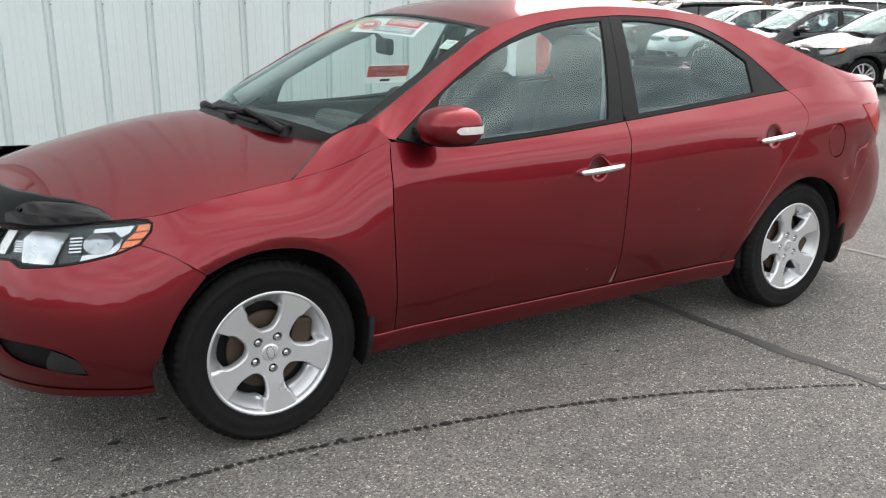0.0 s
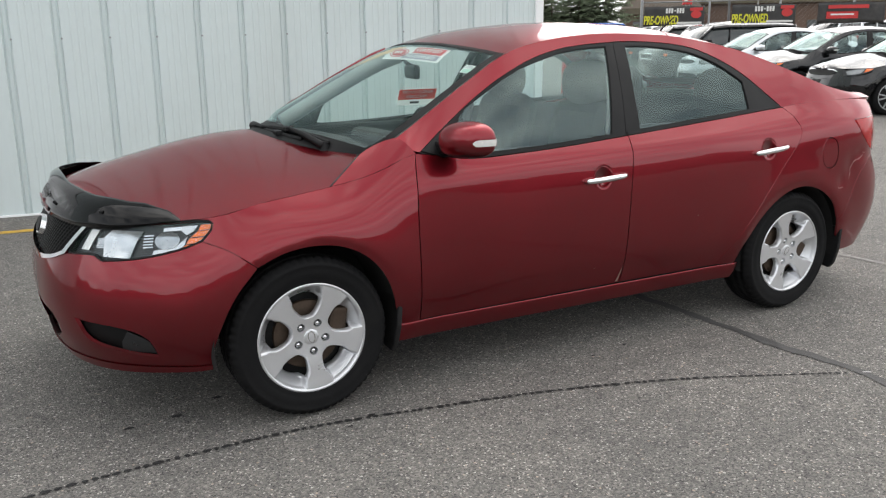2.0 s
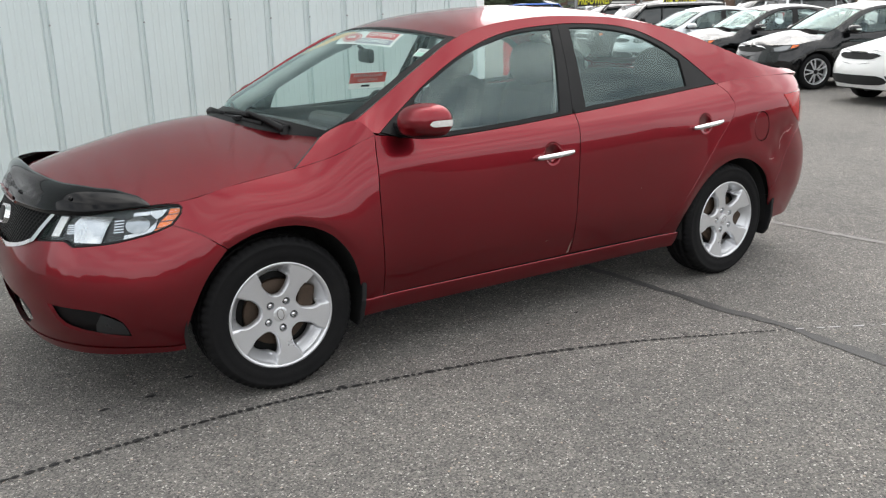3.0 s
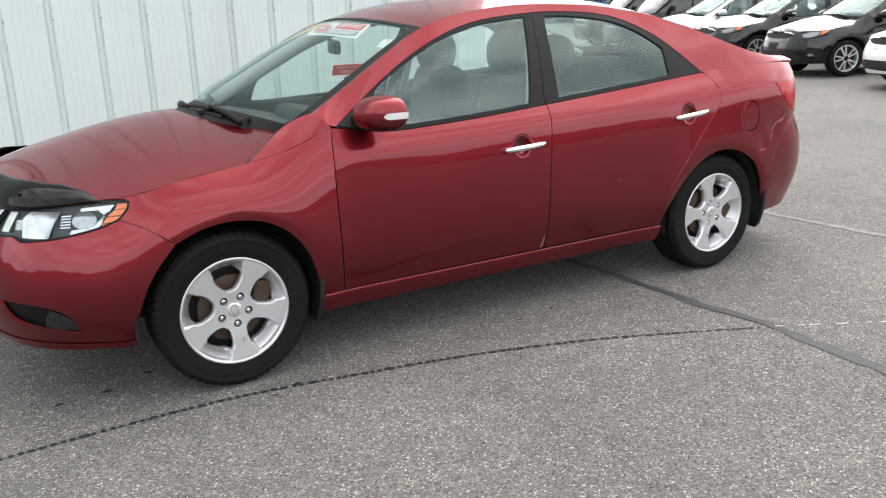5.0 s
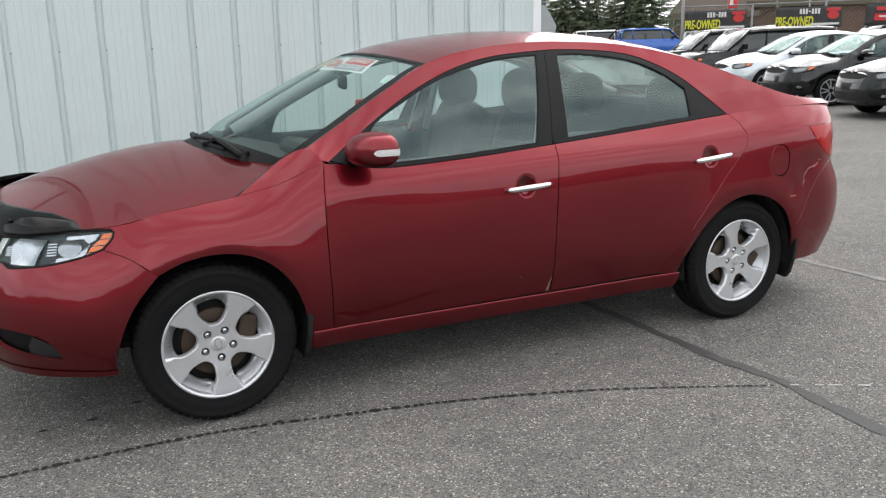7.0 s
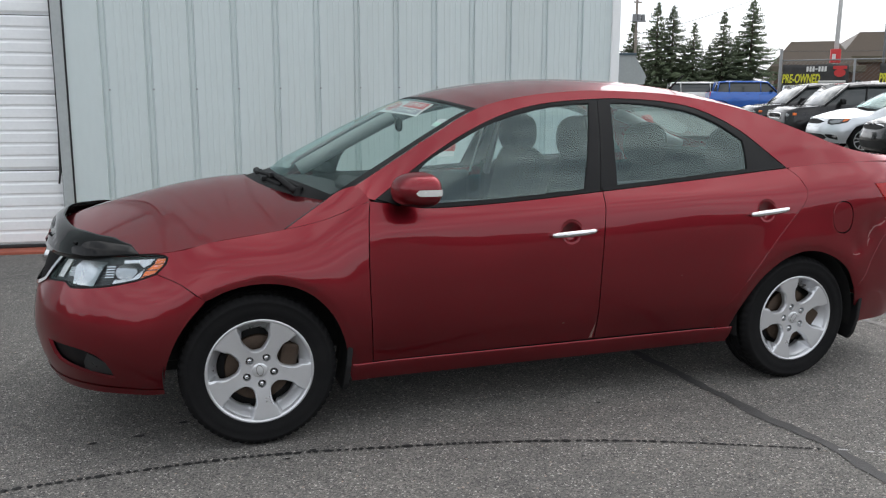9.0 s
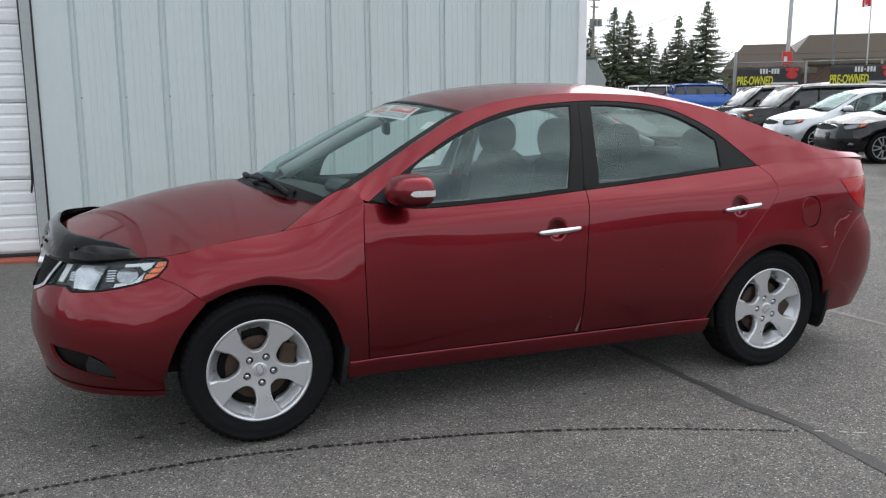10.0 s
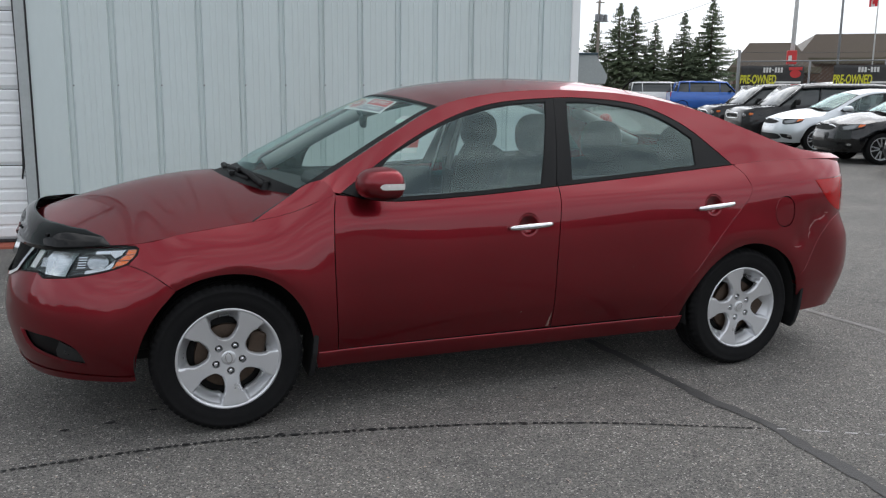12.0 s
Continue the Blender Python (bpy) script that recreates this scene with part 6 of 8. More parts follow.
        return fn
    f0, f1 = far_pane(0.020), far_pane(0.0225)
    card = mesh_object("placard", *grid_data(f0, 6, 4)[:2], PAPER_WHITE, DOORS[0][1], "red and white paper placard inside the window", False)
    d = grid_data(lambda s, t: f1(s, 0.36 + 0.64 * t), 6, 3)
    mesh_object("print_block", d[0], d[1], PAPER_RED, card, "red print block", False)
    f2 = far_pane(0.0245)
    for body, rect in (("VEHICLE HISTORY", (0.10, 0.74, 0.92, 0.92)), ("DISCLOSED", (0.24, 0.46, 0.78, 0.64))):
        v, f = text_shape(body, 0.012)
        p = f2(rect[0] + (rect[2] - rect[0]) * v[:, 0], rect[1] + (rect[3] - rect[1]) * v[:, 1])
        mesh_object("lettering", p, f, STICKER_WHITE, card, "white lettering", False)
    d = grid_data(lambda s, t: f1(0.42 + 0.24 * s, 0.10 + 0.14 * t), 2, 1)
    mesh_object("print_bar", d[0], d[1], BLACK_TRIM, card, "", False)


make_stickers(CAR)


def make_wear(doors):
    """Chipped paint at the foot of the door edge and scuffs on the rear quarter."""
    chip = loop_of([(0.172, 0.312), (0.180, 0.345), (0.193, 0.392)], [(0.193, 0.392), (0.189, 0.345), (0.186, 0.314)], [(0.186, 0.314), (0.172, 0.312)], step=0.01)
    sheet("paint_chip", panel(lower, [chip], gap=0, step=0.02, lift=0.0015, depth=0.001), CHIP, doors[0][0], "chipped bare patch on the door edge")
    for pts in ([(0.62, 0.585), (0.628, 0.588)], [(0.02, 0.40), (0.028, 0.404)]):
        (x0, z0), (x1, z1) = pts
        sheet("paint_chip", panel(lower, [[(x0, z0), (x1, z1), (x1, z1 + 0.002), (x0, z0 + 0.003)]], gap=0, step=0.05, lift=0.0012, depth=0.0005), CHIP, doors[0 if x0 < 0.2 else 1][0])


def make_scuffs(car):
    """Pale rubbed streaks round the knock in the rear quarter and a scrape on the sill."""
    rng = random.Random(9)
    for pts, wide in (([(1.905, 0.79), (1.87, 0.772), (1.835, 0.766), (1.805, 0.74), (1.79, 0.715)], 0.009), ([(1.80, 0.705), (1.788, 0.69), (1.785, 0.672)], 0.012), ([(1.735, 0.632), (1.70, 0.629), (1.685, 0.634)], 0.007),
                      ([(1.925, 0.80), (1.90, 0.805)], 0.006)):
        mid = smooth_curve([(x - 0.06, z) for x, z in pts], 0.012)
        up = [(U(x, z), z + wide * rng.uniform(0.2, 0.7)) for x, z in mid]
        dn = [(U(x, z), z - wide * rng.uniform(0.2, 0.7)) for x, z in mid]
        v, f, n = panel(lower, [up + dn[::-1]], gap=0, step=0.05, lift=0.0015, depth=0)
        v, f, n = dented((v, f, n))
        sheet("paint_scuff", (v, f, n), SCUFF, car, "pale rubbed scuff in the paint")


SCUFF = material("rubbed_paint", (0.30, 0.12, 0.12), 0.55, 0.2, 0.35, 40, 200)
CHIP = material("bare_chipped_paint", (0.24, 0.13, 0.11), 0.7, 0, 0.2, 60, 300)
make_wear(DOORS)
make_scuffs(CAR)

# ---- fittings of the metal building ----
RED_SILL = material("faded_red_paint", (0.34, 0.085, 0.05), 0.7, 0, 0.2, 6, 80, bump=0.1, stain=(0.2, 0.1, 0.07), stain_amount=0.6)
SCREW = material("zinc_screw", (0.35, 0.36, 0.36), 0.4, 0.7, 0.1)
YELLOW_LINE = material("worn_yellow_line_paint", (0.55, 0.33, 0.03), 0.8, 0, 0.25, 9, 120, bump=0.2, stain=(0.15, 0.14, 0.13), stain_amount=0.7, stain_scale=20)
WHITE_LINE = material("worn_white_line_paint", (0.42, 0.41, 0.40), 0.85, 0, 0.3, 9, 120, bump=0.2)
SEALER = material("black_crack_sealer", (0.05, 0.049, 0.048), 0.7, 0, 0.25, 14, 160, bump=0.3, stain=(0.10, 0.097, 0.092), stain_amount=0.6, stain_scale=14)
TAR = material("black_tar_drip", (0.008, 0.008, 0.008), 0.75, 0, 0.2, 20, 160, bump=0.3)


def wall_box(name, size, at, mat, label, category, bevel=0.004, kind="structure"):
    ob = part(name, box_bm(size, at, bevel), mat, None)
    ob.matrix_world = WALL
    return tagged(ob, label, category, kind=kind)


def make_building():
    # corner trim, base flashing, jamb and head of the door opening
    wall_box("trim", (0.09, 0.05, WALL_TOP + 0.03), (WALL_END + 0.045, -0.004, WALL_TOP / 2), TRIM_WHITE, "white folded metal corner trim", "trim")
    wall_box("trim", (WALL_END - DOOR_EDGE - 0.1, 0.02, 0.05), ((WALL_END + DOOR_EDGE) / 2 + 0.05, -0.012, -0.008), TRIM_WHITE, "white base flashing under the siding", "trim")
    wall_box("trim", (0.085, 0.16, WALL_TOP - 0.1), (DOOR_EDGE + 0.005, 0.055, WALL_TOP / 2), JAMB_GREY, "grey metal door jamb", "trim")
    wall_box("trim", (0.016, 0.01, 3.9), (DOOR_EDGE + 0.055, -0.003, 1.95), RUBBER, "dark gap beside the door jamb", "trim", 0.0)
    wall_box("threshold", (4.3, 0.30, 0.055), (DOOR_EDGE - 2.19, 0.02, 0.0), RED_SILL, "faded red painted door threshold", "threshold", 0.01)
    # the rest of the shell, out of sight
    wall_box("wall_east", (0.12, 14.0, WALL_TOP), (WALL_END + 0.02, 7.05, WALL_TOP / 2), SIDING, "pale grey steel end wall of the workshop", "wall")
    wall_box("wall_west", (9.0, 0.12, WALL_TOP), (DOOR_EDGE - 4.36 - 4.5, 0.06, WALL_TOP / 2), SIDING, "pale grey steel wall beyond the door", "wall")
    wall_box("wall_lintel", (4.36, 0.12, WALL_TOP - 3.7), (DOOR_EDGE - 2.18, 0.06, 3.7 + (WALL_TOP - 3.7) / 2), SIDING, "pale grey steel wall over the door", "wall")
    wall_box("roof_slab", (18.4, 14.4, 0.2), (-4.7, 7.1, WALL_TOP + 0.1), TRIM_WHITE, "white metal roof edge of the workshop", "roof")
    # screws, one in every rib, and a seal strip down the door
    k = math.ceil((DOOR_EDGE + 0.2) / PITCH)
    while k * PITCH < WALL_END - 0.1:
        bm = bmesh.new()
        bmesh.ops.create_cone(bm, cap_ends=True, segments=10, radius1=0.009, radius2=0.006, depth=0.007)
        bmesh.ops.rotate(bm, cent=(0, 0, 0), matrix=Matrix.Rotation(radians(90), 3, "X"), verts=bm.verts)
        bmesh.ops.translate(bm, vec=(k * PITCH - 0.004, -0.012, 1.474 + 0.0145 * k * PITCH), verts=bm.verts)
        part("screw", bm, SCREW, wall)
        k += 1
    # sectional door: four sections, each with pressed ribs
    door = tagged(new("door_1"), "white sectional overhead door, closed", "door", kind="structure")
    door.matrix_world = WALL
    for n in range(6):
        z0 = 0.052 + 0.69 * n
        if z0 > 3.6:
            break
        bm = bmesh.new()
        prof = [(0.0, 0.012)]
        for r in range(6):
            a = z0 + 0.02 + r * 0.1125
            prof += [(a - z0, 0.0), (a - z0 + 0.012, -0.008), (a - z0 + 0.085, -0.008), (a - z0 + 0.10, 0.0)]
        prof.append((0.682, 0.012))
        x0, x1 = DOOR_EDGE - 4.3, DOOR_EDGE - 0.055
        lo = [bm.verts.new((x0, 0.10 + y, z0 + z)) for z, y in prof]
        hi = [bm.verts.new((x1, 0.10 + y, z0 + z)) for z, y in prof]
        for i in range(len(prof) - 1):
            bm.faces.new((lo[i], hi[i], hi[i + 1], lo[i + 1]))
        bmesh.ops.recalc_face_normals(bm, faces=bm.faces)
        part("door_section", bm, DOOR_WHITE, door)
    part("door_backing", box_bm((4.3, 0.02, 3.7), (DOOR_EDGE - 2.17, 0.14, 1.88), 0.0), RUBBER, door)
    v, f = tube_mesh([(DOOR_EDGE - 0.042, 0.04, 3.7), (DOOR_EDGE - 0.046, 0.036, 2.5), (DOOR_EDGE - 0.040, 0.03, 1.7), (DOOR_EDGE - 0.046, 0.03, 1.1), (DOOR_EDGE - 0.06, 0.02, 0.72), (DOOR_EDGE - 0.075, 0.01, 0.62)], [0.018, 0.018, 0.016, 0.014, 0.011, 0.008], 8)
    mesh_object("door_seal", v, f, RUBBER, door, "black rubber door seal coming loose")
    part("seal_strip", box_bm((0.018, 0.02, 3.7), (DOOR_EDGE - 0.046, 0.06, 1.87), 0.004), RUBBER, door)
    part("bottom_seal", box_bm((4.26, 0.03, 0.03), (DOOR_EDGE - 2.18, 0.085, 0.045), 0.006), RUBBER, door)


make_building()


def flat_ribbon(name, pts, widths, mat, z=0.004, wob=0.0, parent=None):
    """A flat strip on the ground along points with uneven edges."""
    p = smooth_curve(pts, 0.05)
    rng = random.Random(len(p))
    V, F = [], []
    n = len(p)
    for i, (x, y) in enumerate(p):
        a, b = p[max(0, i - 1)], p[min(n - 1, i + 1)]
        t = Vector((b[0] - a[0], b[1] - a[1])).normalized()
        w = np.interp(i / (n - 1), np.linspace(0, 1, len(widths)), widths) / 2
        for s in (1, -1):
            ww = w * (1 + rng.uniform(-wob, wob))
            V.append((x - s * t.y * ww, y + s * t.x * ww, ground_height(x, y) + z))
    F = [(2 * i, 2 * i + 1, 2 * i + 3, 2 * i + 2) for i in range(n - 1)]
    ob = mesh_object(name, V, F, mat, parent, smooth=False)
    return ob


def make_marks():
    seal = flat_ribbon("sealed_crack", [(0.78, 0.6), (0.80, 0.0), (0.813, -0.405), (0.83, -0.982), (0.830, -1.27), (0.872, -1.54), (0.846, -1.85), (0.83, -2.10), (0.78, -2.6), (0.7, -3.4)], [0.045, 0.055, 0.05, 0.06, 0.045, 0.07, 0.05, 0.075, 0.055, 0.065, 0.05, 0.06], SEALER, 0.003, 0.3)
    tagged(seal, "dark sealed crack across the asphalt", "road mark", kind="structure")
    # a dotted line of tar drips curving past the car
    rng = random.Random(5)
    line = smooth_curve([(-3.2, -1.06), (-2.35, -0.978), (-1.85, -0.952), (-1.37, -0.957), (-0.80, -1.05), (-0.33, -1.152), (0.139, -1.305), (0.589, -1.507), (0.84, -1.63)], 0.004)
    V, F, k, i = [], [], 0, 0
    while i < len(line) - 12:
        run = rng.choice((5, 6, 8, 9, 12, 5))
        a, b = line[i], line[min(len(line) - 1, i + run)]
        c, d = Vector(((a[0] + b[0]) / 2, (a[1] + b[1]) / 2)), Vector((b[0] - a[0], b[1] - a[1]))
        ln, t = d.length / 2, d.normalized()
        w = rng.uniform(0.009, 0.014) * (1.0 if c.x < 0.3 else 0.6)
        base, m = len(V), 9
        V.append((c.x, c.y, 0.006))
        for q in range(m):
            an = 2 * math.pi * q / m
            ex, ey = math.cos(an) * ln * rng.uniform(0.85, 1.15), math.sin(an) * w * rng.uniform(0.7, 1.3)
            V.append((c.x + t.x * ex - t.y * ey, c.y + t.y * ex + t.x * ey, 0.0035))
        F += [(base, base + 1 + q, base + 1 + (q + 1) % m) for q in range(m)]
        i += run + rng.choice((1, 1, 2, 2, 3))
    ob = mesh_object("tar_drips", V, F, TAR, smooth=False)
    tagged(ob, "curving dotted line of black tar drips on the asphalt", "road mark", kind="stuff")
    # worn white dashes that carry the curve on, faint old lines, a yellow line at the wall
    V, F = [], []
    line = smooth_curve([(0.86, -1.635), (1.1, -1.77), (1.346, -1.91), (1.8, -2.2)], 0.004)
    i = 4
    while i < len(line) - 10:
        run = rng.choice((4, 6, 9, 14))
        a, b = Vector(line[i]), Vector(line[min(len(line) - 1, i + run)])
        t = (b - a).normalized()
        w = rng.uniform(0.004, 0.009)
        base = len(V)
        V += [(a.x - t.y * w, a.y + t.x * w, 0.004), (a.x + t.y * w, a.y - t.x * w, 0.004), (b.x + t.y * w, b.y - t.x * w, 0.004), (b.x - t.y * w, b.y + t.x * w, 0.004)]
        F.append((base, base + 1, base + 2, base + 3))
        i += run + rng.choice((5, 9, 16))
    tagged(mesh_object("white_flecks", V, F, WHITE_LINE, smooth=False), "worn white paint flecks on the asphalt", "road mark", kind="stuff")
    old = flat_ribbon("old_line", [(2.58, 0.2), (2.611, -0.32), (2.654, -0.957), (2.70, -1.6)], [0.05, 0.06, 0.05], material("faded_grey_line", (0.22, 0.21, 0.2), 0.9, 0, 0.35, 12, 140, bump=0.2, stain=(0.13, 0.125, 0.12), stain_amount=0.9, stain_scale=18), 0.003, 0.3)
    tagged(old, "faded pale line worn off the asphalt", "road mark", kind="structure")
    yl = flat_ribbon("yellow_line", [tuple((WALL @ Vector((x, -0.69, 0)))[:2]) for x in (-0.72, 0.8, 2.5, 4.5)], [0.10, 0.10], YELLOW_LINE, 0.004, 0.08)
    tagged(yl, "worn yellow painted line along the wall", "road mark", kind="structure")
    # oil spots under the nose and odd pebbles
    V, F = [], []
    for x, y, r in ((-1.98, -0.62, 0.012), (-1.80, -0.60, 0.014), (-1.62, -0.50, 0.012), (-1.14, -0.97, 0.009), (0.22, -0.86, 0.008), (0.0, -0.9, 0.007), (-1.25, -1.02, 0.007)):
        base = len(V)
        V.append((x, y, 0.005))
        for q in range(8):
            a = 2 * math.pi * q / 8
            V.append((x + 1.8 * r * math.cos(a) * rng.uniform(0.7, 1.2), y + r * math.sin(a) * rng.uniform(0.7, 1.2), 0.003))
        F += [(base, base + 1 + q, base + 1 + (q + 1) % 8) for q in range(8)]
    tagged(mesh_object("oil_spots", V, F, TAR, smooth=False), "small black oil spots on the asphalt", "road mark", kind="stuff")


make_marks()


def make_bollard():
    """A steel post that guards the building's corner."""
    prof = [(0.001, 1.225), (0.03, 1.222), (0.055, 1.205), (0.068, 1.175), (0.07, 1.13), (0.07, 0.0)]
    n, V, F = 28, [], []
    for k in range(n):
        a = 2 * math.pi * k / n
        V += [(r * math.cos(a), r * math.sin(a), z) for r, z in prof]
    m = len(prof)
    F = [(k * m + j, k * m + j + 1, ((k + 1) % n) * m + j + 1, ((k + 1) % n) * m + j) for k in range(n) for j in range(m - 1)]
    ob = mesh_object("bollard", V, F, BOLLARD_RED)
    ob.matrix_world = Matrix.Translation((3.41, 3.84, ground_height(3.41, 3.84)))
    tagged(ob, "red painted steel bollard at the workshop's corner", "bollard")


BOLLARD_RED = material("red_bollard_paint", (0.52, 0.035, 0.03), 0.5, 0, 0.1, 6, 60, stain=(0.3, 0.06, 0.04), stain_amount=0.3)
make_bollard()

# ---- the far side of the lot: parked cars, fence, trees, buildings ----
BLACK_PAINT = material("black_car_paint", (0.0035, 0.0037, 0.0045), 0.25, 0.0, 0.1, 3, 400, coat=1.0, spec=0.15, coat_rough=0.02)
WHITE_PAINT = material("white_car_paint", (0.78, 0.78, 0.77), 0.35, 0.0, 0.03, 3, 400, coat=1.0, coat_rough=0.02)
SILVER_PAINT = material("silver_car_paint", (0.60, 0.63, 0.66), 0.35, 0.6, 0.03, 3, 400, coat=1.0, coat_rough=0.02)
BLUE_PAINT = material("blue_car_paint", (0.01, 0.10, 0.42), 0.35, 0.3, 0.05, 3, 400, coat=1.0, coat_rough=0.02)
GREY_PAINT = material("dark_grey_car_paint", (0.008, 0.008, 0.009), 0.3, 0.0, 0.05, 3, 400, coat=0.8, spec=0.15, coat_rough=0.02)
DARK_GLASS = material("dark_car_glass", (0.02, 0.026, 0.026), 0.05, 0, 0.1, 3, 20, coat=0.5, spec=0.5, rough_vary=0.02)
GALV = material("galvanised_steel", (0.20, 0.205, 0.21), 0.5, 0.4, 0.12, 5, 60)
FAR_LAMP = material("grey_headlamp_lens", (0.26, 0.27, 0.28), 0.15, 0.3, 0.2, 12, 60, coat=1.0)
ROW_TURN = -22.2


def sport_wheel(car, place, flip, r=0.315):
    """A machined ten-spoke wheel, for the parked cars."""
    hub = new("wheel")
    hub.parent = car
    hub.matrix_basis = Matrix.Translation(place) @ (Matrix.Rotation(math.pi, 4, "Z") if flip else Matrix())
    tagged(hub, "black and silver alloy wheel")
    add_lathe("tyre", [(r - 0.09, -0.085), (r - 0.08, -0.1), (r - 0.04, -0.104), (r - 0.012, -0.094), (r, -0.07), (r, 0.07), (r - 0.012, 0.094), (r - 0.09, 0.085)], TYRE, hub, 48)
    add_lathe("rim", [(r - 0.085, -0.09), (r - 0.09, -0.097), (r - 0.10, -0.092), (r - 0.108, -0.05), (r - 0.115, 0.06)], ALLOY, hub, 48)
    # flat black disc that keeps the gaps between the spokes dark
    add_lathe("wheel_well", [(0.001, -0.02), (r - 0.11, -0.02)], LINER, hub, 32)
    bm = bmesh.new()
    for k in range(10):
        a = radians(36 * k + (9 if k % 2 else -9) * 0.6)
        m = Matrix.Rotation(a, 4, "Y") @ Matrix.Translation((0, -0.082, 0.125))
        box_bm((0.022, 0.018, 0.17), (0, 0, 0), 0.004, None, None).free()
        own = bmesh.new()
        bmesh.ops.create_cube(own, size=1.0)
        bmesh.ops.scale(own, vec=(0.024, 0.018, 0.18), verts=own.verts)
        bmesh.ops.transform(own, matrix=m, verts=own.verts)
        tmp = bpy.data.meshes.new("tmp")
        own.to_mesh(tmp)
        own.free()
        bm.from_mesh(tmp)
        bpy.data.meshes.remove(tmp)
    part("spokes", bm, ALLOY, hub)
    add_lathe("hub_cap", [(0.001, -0.095), (0.04, -0.094), (0.045, -0.08)], BLACK_TRIM, hub, 20)
    return hub


def saloon_nose(car):
    """Swept lamps and a narrow grille in place of the red car's."""
    outline = loop_of(side_pts((-1.62, 0.80), (-1.78, 0.802), (-1.95, 0.79), (-2.04, 0.765)), side_pts((-2.04, 0.765), (-2.06, 0.68), (-1.98, 0.668)), side_pts((-1.98, 0.668), (-1.84, 0.70), (-1.70, 0.745), (-1.62, 0.80)))
    both("headlamp", panel(lower, [outline], gap=0.003, step=0.04, lift=0.004, depth=0.01), BEZEL, car, label="swept headlamp")
    lens = loop_of(side_pts((-1.78, 0.785), (-1.92, 0.775), (-2.02, 0.745)), side_pts((-2.02, 0.745), (-2.02, 0.695), (-1.95, 0.695)), side_pts((-1.95, 0.695), (-1.85, 0.72), (-1.78, 0.785)))
    both("lamp_lens", panel(lower, [lens], gap=0, step=0.04, lift=0.007, depth=0.004), FAR_LAMP, car, label="clear headlamp lens")
    amb = loop_of(side_pts((-1.645, 0.792), (-1.76, 0.788), (-1.80, 0.735)), side_pts((-1.80, 0.735), (-1.72, 0.75), (-1.645, 0.792)))
    both("side_lamp", panel(lower, [amb], gap=0, step=0.04, lift=0.008, depth=0.004), AMBER, car, label="amber side lamp")
    fill = panel(lower, [loop_of([(U_NOSE, 0.60), (UY(0.38, 0.64), 0.64), (UY(0.60, 0.665), 0.665)], [(UY(0.60, 0.665), 0.665), (UY(0.55, 0.79), 0.79), (U_NOSE, 0.80)], [(U_NOSE, 0.80), (U_NOSE, 0.60)])], gap=0, step=0.05, lift=-0.004, depth=0)
    return fill


def parked_saloon(name, paint, label, m):
    car = empty(name, Matrix(), label, "car", "parked row on the lot")
    doors, _ = make_body(car, paint, GLASS)
    make_cabin(car, doors)
    fill = saloon_nose(car)
    sheet("nose", joined(fill, mirrored(fill)), paint, car)
    gl = loop_of([(U_NOSE, 0.675), (UY(0.30, 0.685), 0.685), (UY(0.46, 0.735), 0.735)], [(UY(0.46, 0.735), 0.735), (UY(0.34, 0.765), 0.765), (U_NOSE, 0.772)], [(U_NOSE, 0.772), (U_NOSE, 0.675)])
    g = panel(lower, [gl], gap=0, step=0.04, lift=0.006, depth=0.01)
    up = [(UY(0.46, 0.735), 0.735), (UY(0.34, 0.765), 0.765), (U_NOSE, 0.772)]
    rim = panel(lower, [loop_of(up, [up[2], (U_NOSE, 0.786)], [(U_NOSE, 0.786), (UY(0.34, 0.779), 0.779), (UY(0.47, 0.738), 0.738)], [(UY(0.47, 0.738), 0.738), up[0]])], gap=0, step=0.04, lift=0.009, depth=0.012)
    sheet("grille_rim", joined(rim, mirrored(rim)), CHROME, car, "chrome grille rim")
    sheet("grille", joined(g, mirrored(g)), LINER, car, "black mesh grille")
    low = loop_of([(U_NOSE, 0.305), (UY(0.5, 0.32), 0.32), (UY(0.62, 0.37), 0.37)], [(UY(0.62, 0.37), 0.37), (UY(0.5, 0.445), 0.445), (U_NOSE, 0.45)], [(U_NOSE, 0.45), (U_NOSE, 0.305)])
    lg = panel(lower, [low], gap=0, step=0.06, lift=0.006, depth=0)
    sheet("lower_grille", joined(lg, mirrored(lg)), LINER, car, "black lower grille")
    fog = ellipse(U(-1.95, 0.40), 0.40, 0.045, 0.022, 20)
    both("fog_lamp", panel(lower, [fog], gap=0, step=0.05, lift=0.008, depth=0.008), REFLECTOR, car, label="round fog lamp")
    make_underbody(car)
    make_fittings(car, doors, paint)
    for x in (-1.325, 1.325):
        for s in (-1, 1):
            sport_wheel(car, (x, s * 0.765, 0.315), s > 0)
    car.matrix_basis = m
    return car


def row_place(k, back=0.0, turn=ROW_TURN):
    """The pose of the k-th bay's car; its seen front wheel stands on the row's line."""
    x, y = 11.47 + 1.15 * k + 1.514 + 0.926 * back, 5.42 + 2.82 * k + 0.203 - 0.378 * back
    return pose(x, y, ground_height(x, y) + 0.0, 0.25, -0.6, turn)


_black = parked_saloon("parked_car", BLACK_PAINT, "glossy black saloon car parked in a row", row_place(0))
copy_thing(_black, row_place(1))
parked_saloon("parked_car", WHITE_PAINT, "white saloon car parked in a row", row_place(-1))
parked_saloon("parked_car", SILVER_PAINT, "silver hatchback car parked in a row", row_place(2))


